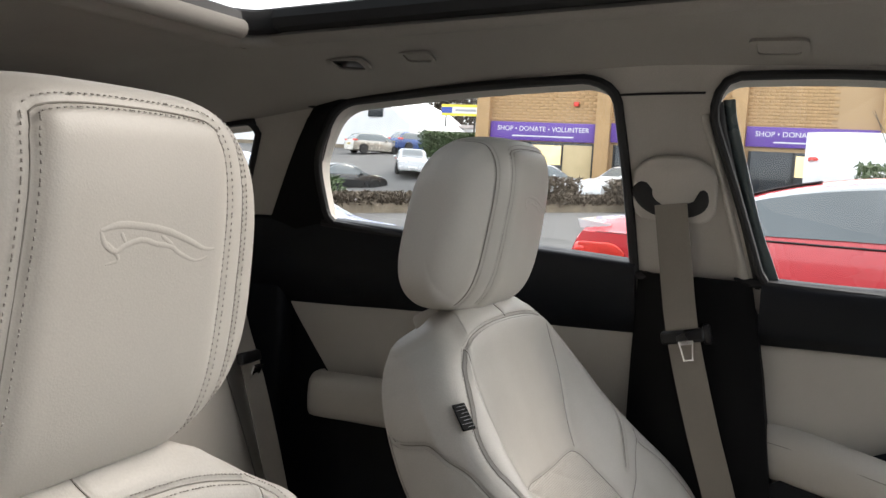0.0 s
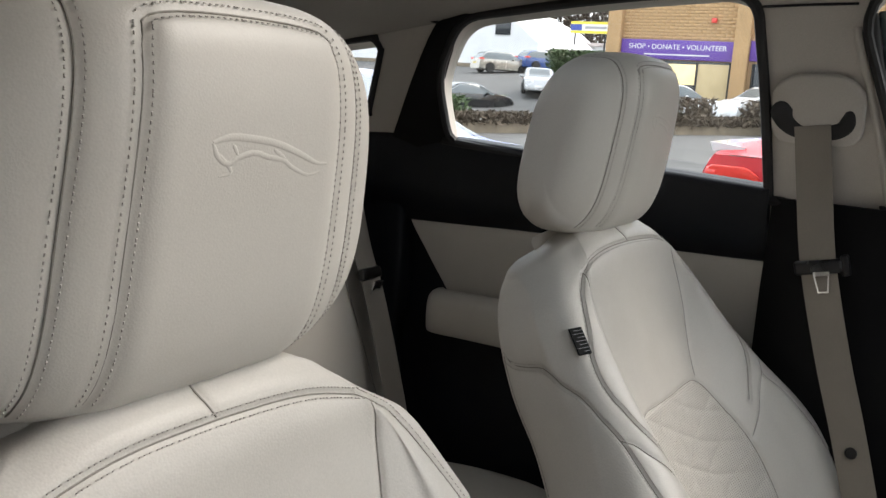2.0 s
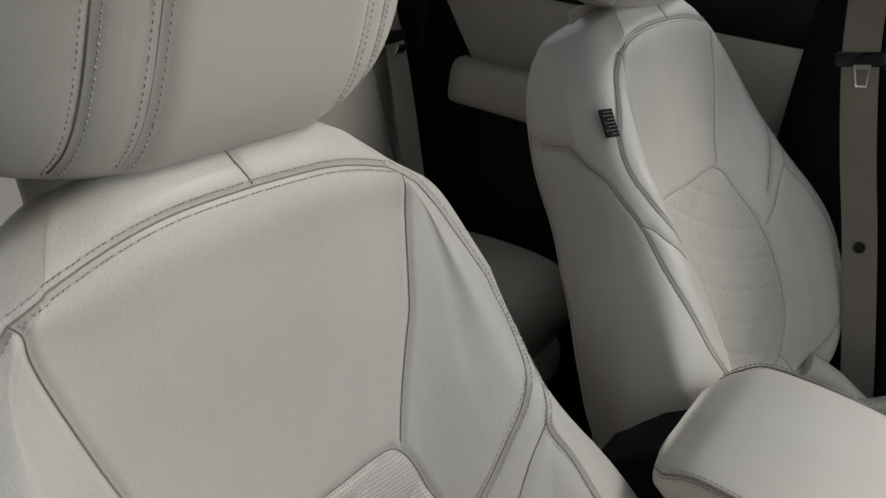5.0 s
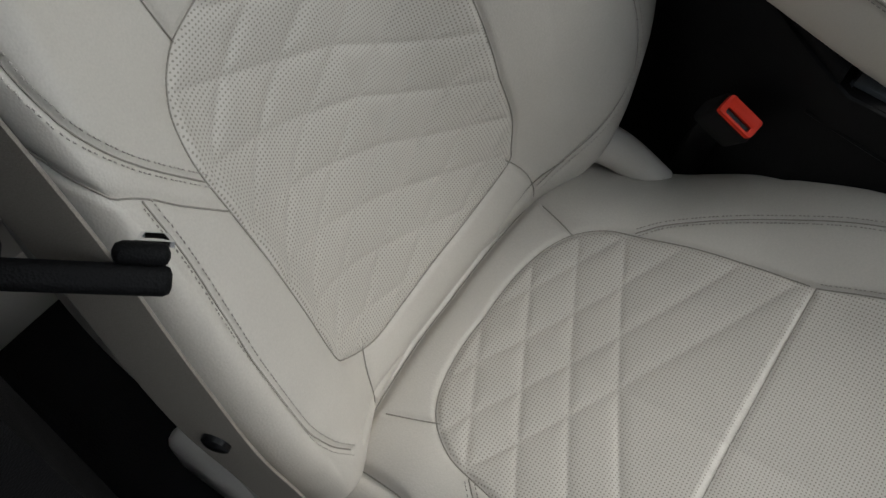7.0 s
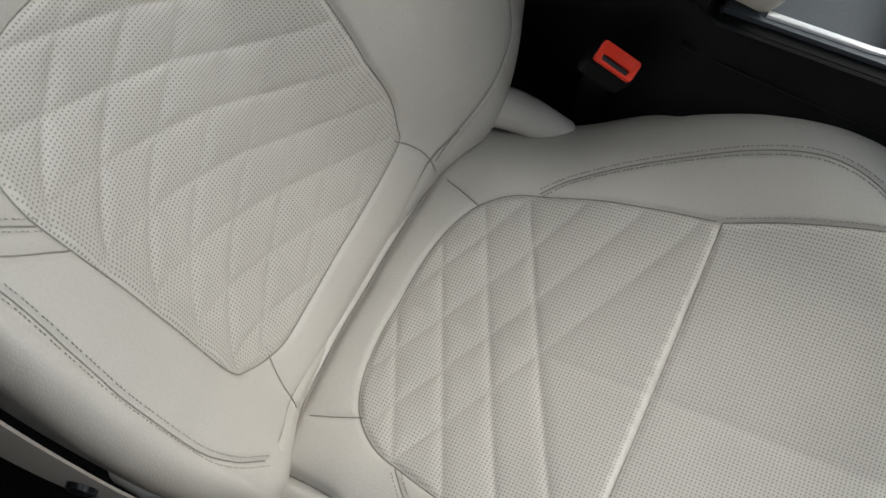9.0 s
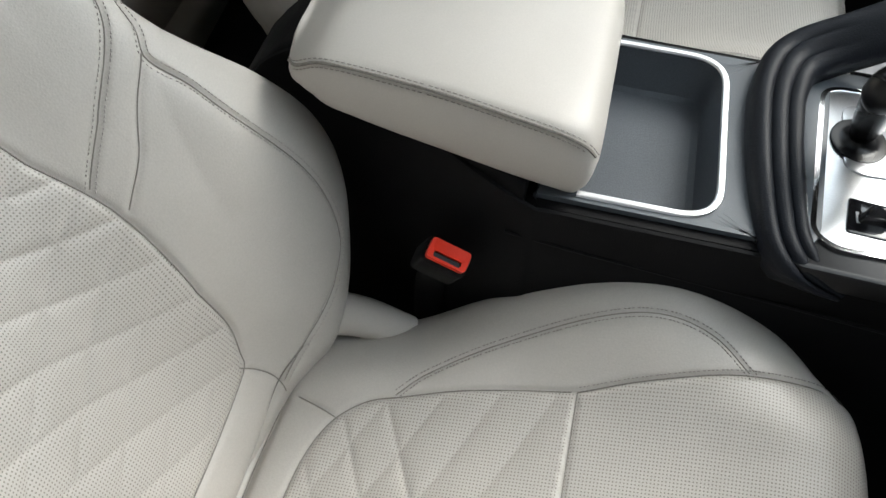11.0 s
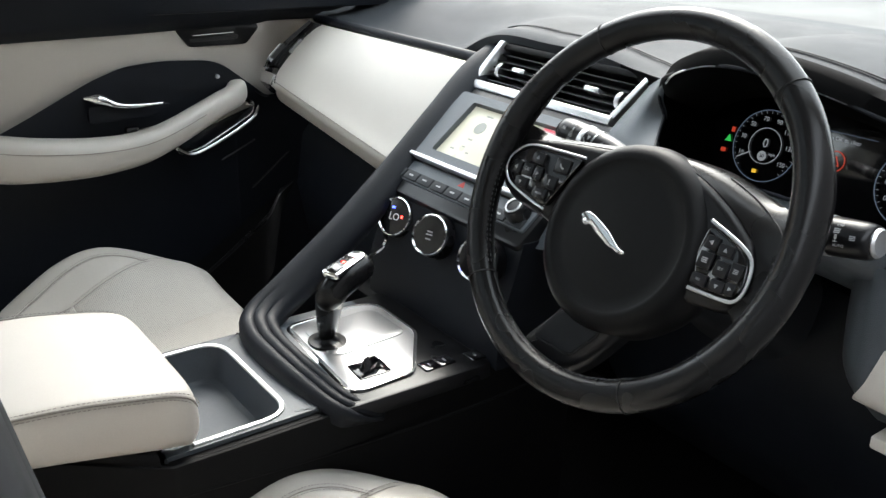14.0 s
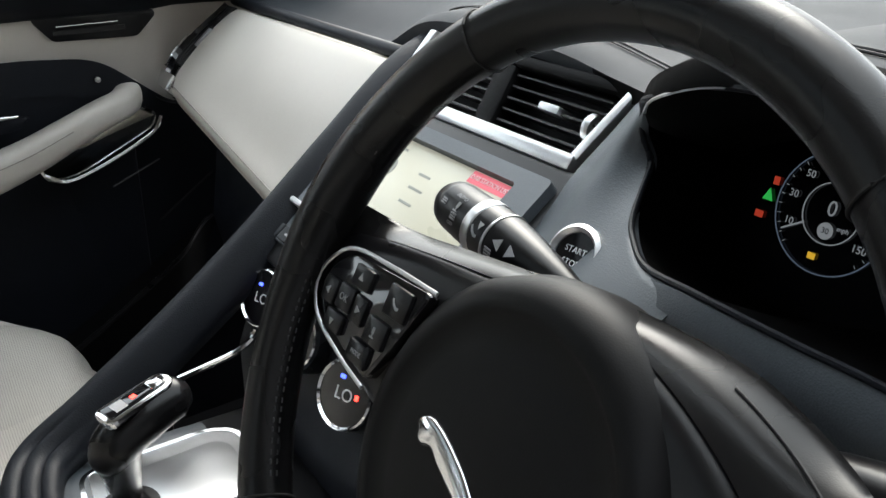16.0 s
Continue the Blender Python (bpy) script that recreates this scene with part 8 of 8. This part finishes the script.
    for y in (-0.30, 0.315):
        for sgn in (1, -1):
            wm = m @ basis((sgn * (width / 2 - 0.10), y * length, rw), (0, 1, 0), (0, 0, sgn), (sgn, 0, 0))
            wh = part("wheel", lathe([(rw * 0.7, -0.10), (rw * 0.97, -0.10), (rw, -0.06), (rw, 0.06), (rw * 0.96, 0.095), (rw * 0.70, 0.105)], wm, 28), M_TYRE, car, "black tyre")
            part("rim", lathe([(rw * 0.70, 0.09), (rw * 0.68, 0.108), (rw * 0.62, 0.095), (rw * 0.2, 0.085), (0.02, 0.10)], wm, 20), M_ALLOY, wh, "alloy rim")
            part("arch", moved(tube([V(0, math.cos(a) * rw * 1.12, math.sin(a) * rw * 1.12) for a in np.linspace(0.1, math.pi - 0.1, 16)], 0.035, 8), m @ pose(sgn * (width / 2 - 0.045), y * length, rw)), M_TYRE, car, "dark wheel arch")
    for sgn in (1, -1):
        lamp = round_poly([(-0.16, -0.05), (0.13, -0.06), (0.16, 0.04), (-0.10, 0.06)], 0.03, 4)
        part("head_lamp", moved(plate(lamp * V(sgn, 1) if sgn > 0 else (lamp * V(sgn, 1))[::-1], 0.05, m @ basis((sgn * (width / 2 * 0.70), length * 0.478, height * 0.46), (-1, 0, 0), (0, 0, 1), (0, 1, 0)), 0.01), Matrix.Identity(4)), M_LAMP, car, "clear head lamp")
        lamp2 = round_poly([(-0.17, -0.06), (0.20, -0.065), (0.20, 0.05), (-0.14, 0.065)], 0.04, 5)
        part("tail_lamp", plate(lamp2 * V(sgn, 1) if sgn > 0 else (lamp2 * V(sgn, 1))[::-1], 0.06, m @ basis((sgn * (width / 2 * 0.74), -length * 0.474, height * 0.635), (1, 0, 0), (0, 0, 1), (0, -1, 0)), 0.015), M_TAIL, car, "red tail lamp")
        part("tail_lamp_side", plate(round_poly([(-0.13, -0.055), (0.10, -0.06), (0.16, 0.0), (0.08, 0.055), (-0.13, 0.055)] if sgn > 0 else [(-0.13, 0.055), (0.08, 0.055), (0.16, 0.0), (0.10, -0.06), (-0.13, -0.055)], 0.03, 5), 0.02, m @ basis((sgn * (width / 2 * 0.93), -length * 0.455, height * 0.640), (0, 1, 0), (0, 0, 1), (sgn, 0, 0)), 0.008), M_TAIL, car, "red tail lamp")
        part("door_mirror", moved(shifted(rbox((0.20, 0.12, 0.13), 0.04, 3), sgn * (width / 2 + 0.05), length * 0.12, belt * height + 0.08), m), coat, car, "door mirror")
        hnd = smooth_line([(sgn * (width / 2 + 0.004), -0.62 + 0.35, belt * height - 0.12), (sgn * (width / 2 + 0.03), -0.58 + 0.35, belt * height - 0.115), (sgn * (width / 2 + 0.03), -0.46 + 0.35, belt * height - 0.115), (sgn * (width / 2 + 0.004), -0.42 + 0.35, belt * height - 0.12)], 16)
        part("door_handle", moved(tube(hnd, 0.012, 8), m), coat, car, "door handle")
        if detail:
            for yy in (-0.42, 0.66):
                part("door_gap", moved(tube(smooth_line([(sgn * (width / 2 * 0.985), yy, belt * height - 0.02), (sgn * (width / 2 * 1.0), yy + 0.02, 0.45 * height), (sgn * (width / 2 * 0.985), yy + 0.05, 0.24)], 12), 0.004, 6), m), M_SEAL, car)
            part("window_trim", moved(tube(np.array([rings[i][5 if sgn > 0 else 13] + V(sgn * 0.006, 0, 0.0) for i in range(8, nring - 20)]), 0.006, 6), m), M_SEAL, car, "black window trim")
    part("grille", moved(plate(round_poly([(-0.42, -0.06), (0.42, -0.06), (0.36, 0.06), (-0.36, 0.06)], 0.03, 4), 0.03, basis((0, length * 0.485, height * 0.36), (-1, 0, 0), (0, 0, 1), (0, 1, 0)), 0.01), m), M_SEAL, car, "dark grille")
    part("number_plate", moved(box(-0.26, 0.26, length * 0.5 + 0.0, length * 0.5 + 0.02, 0.36, 0.46, 0.004), m), M_WHITE, car, "white plate")
    rp = part("rear_plate", moved(box(-0.26, 0.26, -length * 0.5 - 0.02, -length * 0.5, 0.62, 0.73, 0.004), m), plate_mat or M_PLATEY, car, "yellow plate")
    part("plate_bar", moved(box(-0.20, 0.20, -length * 0.5 - 0.024, -length * 0.5 - 0.018, 0.65, 0.70, 0), m), M_SEAL, rp)
    return car


def at(x, y, z, heading):
    return pose(x, y, z, 0, 0, heading)


red = paint("red_paint", (0.60, 0.05, 0.06))
coupe = parked_car("red_coupe", "glossy red coupe with boot spoiler parked alongside", at(-5.15, 1.24, 0, 0), red, 4.64, 1.83, 1.455, "coupe")
part("boot_spoiler", moved(loft([np.array([V(x, -2.24 - 0.05 * math.cos(x * 1.5), 1.055), V(x, -2.10, 1.065), V(x, -2.08, 1.085), V(x, -2.26 - 0.05 * math.cos(x * 1.5), 1.105)]) for x in np.linspace(-0.72, 0.72, 12)]), at(-5.15, 1.24, 0, 0)), paint("white_spoiler", (0.65, 0.66, 0.68)), coupe, "pale boot spoiler")
blue = paint("blue_paint", (0.02, 0.035, 0.16))
parked_car("blue_hatchback", "dark blue hatchback with bright screen in the car park", at(-5.0, -4.5, 0, 0), blue, 4.1, 1.75, 1.42, "hatch")
parked_car("black_saloon", "black saloon parked beyond the stone wall", at(-38.0, -22.3, 0.12, 62), paint("black_paint", (0.012, 0.013, 0.015)), 4.5, 1.8, 1.42, "saloon", False)
silver = paint("silver_paint", (0.42, 0.43, 0.44), 0.5)
parked_car("silver_saloon", "silver saloon facing down the road", at(-44, -21.4, 1.15, -62), silver, 4.4, 1.8, 1.45, "saloon", False)
parked_car("beige_hatchback", "beige silver hatchback parked up the hill", at(-57, -30.8, 2.42, 55), paint("beige_paint", (0.40, 0.38, 0.34), 0.4), 4.2, 1.78, 1.5, "hatch", False)
parked_car("blue_estate", "mid blue hatchback parked up the hill", at(-59.5, -28.6, 2.75, 60), paint("mid_blue_paint", (0.02, 0.06, 0.22)), 4.2, 1.78, 1.5, "hatch", False)
white = paint("white_paint", (0.72, 0.73, 0.74))
parked_car("white_hatchback", "white hatchback parked in front of the shop", at(-35.0, -7.2, 0.55, -128), white, 4.1, 1.76, 1.5, "hatch", False)
parked_car("white_coupe", "white car parked in front of the shop", at(-37.0, -11.6, 0.55, 20), white, 4.3, 1.78, 1.45, "hatch", False)
parked_car("white_car_far", "white car on the upper road", at(-66, -30.5, 3.4, 75), white, 4.2, 1.78, 1.45, "hatch", False)
parked_car("white_van", "white panel van parked by the shop", at(-30.5, 2.05, 0.9, -4), white, 5.2, 1.95, 2.5, "van", False)

# brick shop with banners
shop = thing("brick_shop", (-46, -2, 0.8), "buff brick shop with purple banners", "building")
y0 = -16.85
core = part("wall", box(-54, -42.15, y0, 22, -0.5, 9.5, 0.02), M_BRICK_D, shop, "mortared brick wall")
bay = 6.23
for k in range(6):
    ys = -16.05 + bay * k
    part("pier", box(-42.2, -41.75, ys - 0.72 + 0.0, ys - 0.03, -0.3, 9.5, 0.01), M_BRICK, shop, "brick pier")
    ban = part("banner", box(-42.14, -41.98, ys, ys + 5.55, 3.25 + 0.075 * k, 4.16 + 0.075 * k, 0.01), M_PURPLE, shop, "purple banner with white lettering")
    bmz = basis((-41.97, ys + 2.78, 3.82 + 0.075 * k), (0, 1, 0), (0, 0, 1), (1, 0, 0))
    part("banner_lettering", words("SHOP \u2022 DONATE \u2022 VOLUNTEER", 0.34, bmz, 0.004), M_WHITE, ban, "white banner lettering")
    part("banner_line", box(-41.975, -41.965, ys + 1.2, ys + 4.4, 3.44 + 0.075 * k, 3.50 + 0.075 * k, 0), M_WHITE, ban)
    win = part("shop_window", box(-42.16, -42.08, ys + 0.2, ys + 5.4, 0.8, 3.2, 0.01), M_DARKWIN, shop, "dark shop window")
    part("lit_display", box(-42.1, -42.04, ys + 2.2, ys + 3.8, 2.1, 3.05, 0.01), M_SHOP, win, "warm lit shop interior")
    part("window_blind", box(-42.1, -42.05, ys + 3.9, ys + 5.5, 1.2, 3.1, 0.01), M_BLIND, win, "cream window blind")
    for yy in (ys + 0.2, ys + 2.1, ys + 3.85, ys + 5.4):
        part("window_frame", box(-42.12, -42.0, yy - 0.04, yy + 0.04, 0.8, 3.2, 0.01), M_SEAL, win)
    part("alarm_box", box(-42.14, -41.95, ys + 4.3, ys + 4.55, 5.0, 5.22, 0.02), M_TAIL, shop, "small red alarm box") if k == 0 else None
bm_brick = mesh_of("brick", rbox((0.03, 0.43, 0.135), 0.006, 1), M_BRICK, 0)
count = 0
rows_v, rows_f = [], []
vb, fb = rbox((0.03, 0.43, 0.135), 0.004, 1)
for r in range(34):
    z = 4.28 + 0.15 * r
    for c in range(36):
        y = -16.0 + 0.225 * (r % 2) + 0.45 * c + 0.0
        if count < 290 and r < 12 and c < 25:
            b = new("brick", bm_brick)
            b.parent = core
            b.matrix_basis = Matrix.Translation((-42.14, y, z))
            count += 1
        else:
            rows_f += [tuple(i + len(rows_v) * len(vb) for i in q) for q in fb]
            rows_v.append(vb + V(-42.14, y, z))
tagged(part("brickwork", (np.concatenate(rows_v), rows_f), M_BRICK, core, "buff brick courses", 0), kind="stuff")
# a bare shrub and green bush by the van
bush = thing("green_bush", (-24, 1.9, 0.3), "green bush with bare stems beside the van", "bush")
part("foliage", shifted(tufts(2600, V(-0.9, -1.1, 0.2), V(0.9, 2.2, 2.0), 0.13, 9), -24, 1.9, 0.2), M_LEAF, bush, "small green leaves", 0)
for k in range(7):
    r = random.Random(40 + k)
    p = smooth_line([(-24 + r.uniform(-0.4, 0.4), 1.9 + r.uniform(-0.3, 1.2), 0.1), (-24 + r.uniform(-0.5, 0.5), 1.9 + r.uniform(-0.5, 1.5), 1.8), (-24 + r.uniform(-0.8, 0.8), 1.9 + r.uniform(-0.9, 1.7), 3.6)], 12)
    part("stem", tube(p, np.linspace(0.03, 0.006, 12), 5), M_BARK, bush, "bare brown stem")

# white unit up the hill, billboard, trees
unit_b = thing("white_unit", (-66, -37, 3), "white clad industrial unit on the hill", "building")
part("wall", loft([np.array([V(-62, y, 1.5), V(-75, y, 1.5), V(-75, y, z), V(-62, y, z)]) for y, z in ((-52, 9.0), (-36.5, 8.3), (-32.6, 6.6), (-30.6, 5.1), (-30.4, 5.0))]), M_CLAD, unit_b, "white clad wall with sloping parapet", 20)
part("window", box(-62.1, -61.9, -34.2, -32.9, 5.5, 6.7, 0.02), M_DARKWIN, unit_b, "dark high window")
part("plinth", box(-62.2, -61.8, -50, -30.6, 1.2, 3.2, 0.02), M_STONE, unit_b, "brown plinth")
low_unit = thing("low_unit", (-76, -33, 4), "low white roofed unit behind the road", "building")
part("wall", box(-80, -74, -36.5, -27.5, 3.5, 5.5, 0.02), M_CLAD, low_unit)
part("roof", box(-80.4, -73.6, -37, -27, 5.5, 5.8, 0.03), material("grey_roof", (0.45, 0.40, 0.38), 0.7, stain=0.2, stain_size=1.0), low_unit, "pale pitched roof")
bb = thing("roadside_sign", (-70, -29.6, 3.9), "yellow, blue and white roadside sign", "sign")
part("panel", box(-70.1, -69.95, -31.4, -27.9, 6.35, 7.3, 0.02), M_WHITE, bb, "white panel")
M_YEL = material("yellow_sign", (0.75, 0.62, 0.05), 0.5, stain=0.05)
M_SBLUE = material("blue_sign", (0.03, 0.06, 0.30), 0.5, stain=0.05)
part("yellow_band", box(-69.95, -69.9, -31.4, -27.9, 6.35, 6.55, 0), M_YEL, bb)
part("yellow_band", box(-69.95, -69.9, -31.4, -27.9, 7.1, 7.3, 0), M_YEL, bb)
part("blue_block", box(-69.95, -69.9, -31.4, -30.4, 6.57, 7.08, 0), M_SBLUE, bb)
part("print_bar", box(-69.95, -69.9, -30.1, -28.2, 6.72, 6.92, 0), M_GREY, bb)
for y in (-31.0, -28.3):
    part("sign_post", box(-70.1, -70.0, y - 0.06, y + 0.06, 3.4, 6.4, 0.01), M_SEAL, bb, "dark sign post")


def bare_tree(x, y, z, tall, seed):
    r = random.Random(seed)
    tree = thing("bare_tree", (x, y, z), "tall bare winter tree on the hillside", "tree", "hillside trees")
    trunk = smooth_line([(x, y, z), (x + r.uniform(-0.3, 0.3), y + r.uniform(-0.3, 0.3), z + tall * 0.4), (x + r.uniform(-0.6, 0.6), y + r.uniform(-0.6, 0.6), z + tall)], 14)
    part("trunk", tube(trunk, np.linspace(0.26, 0.03, 14), 8), M_BARK, tree, "dark brown trunk")
    limbs = []
    for k in range(26):
        i = r.randrange(4, 13)
        p = trunk[i]
        a = r.uniform(0, 6.28)
        ln = tall * r.uniform(0.10, 0.26) * (1.2 - i / 16)
        e = p + V(math.cos(a) * ln, math.sin(a) * ln, ln * r.uniform(0.5, 1.2))
        limbs.append(tube(smooth_line([p, (p + e) / 2 + V(0, 0, 0.1 * ln), e], 6), np.linspace(0.07, 0.012, 6), 4))
        for _ in range(5):
            b = r.uniform(0, 6.28)
            s = p + (e - p) * r.uniform(0.4, 1.0)
            l2 = ln * r.uniform(0.3, 0.6)
            limbs.append(tube([s, s + V(math.cos(b) * l2, math.sin(b) * l2, l2 * r.uniform(0.3, 1.0))], np.array([0.025, 0.006]), 3))
    part("crown", join(*limbs), M_BARK, tree, "bare twiggy crown", 0)


for k in range(13):
    r = random.Random(100 + k)
    bare_tree(-88 - r.uniform(0, 14), -52 + 2.2 * k + r.uniform(-1, 1), 4.2, r.uniform(8, 12), 200 + k)
solid("hillside_wood", shifted(tufts(16000, V(-3, -46, 0), V(3, 20, 15.0), 0.6, 12), -112, -36, 4.5), M_TWIG, "brown winter wood on the far hillside", "wood", "stuff", smooth=0)
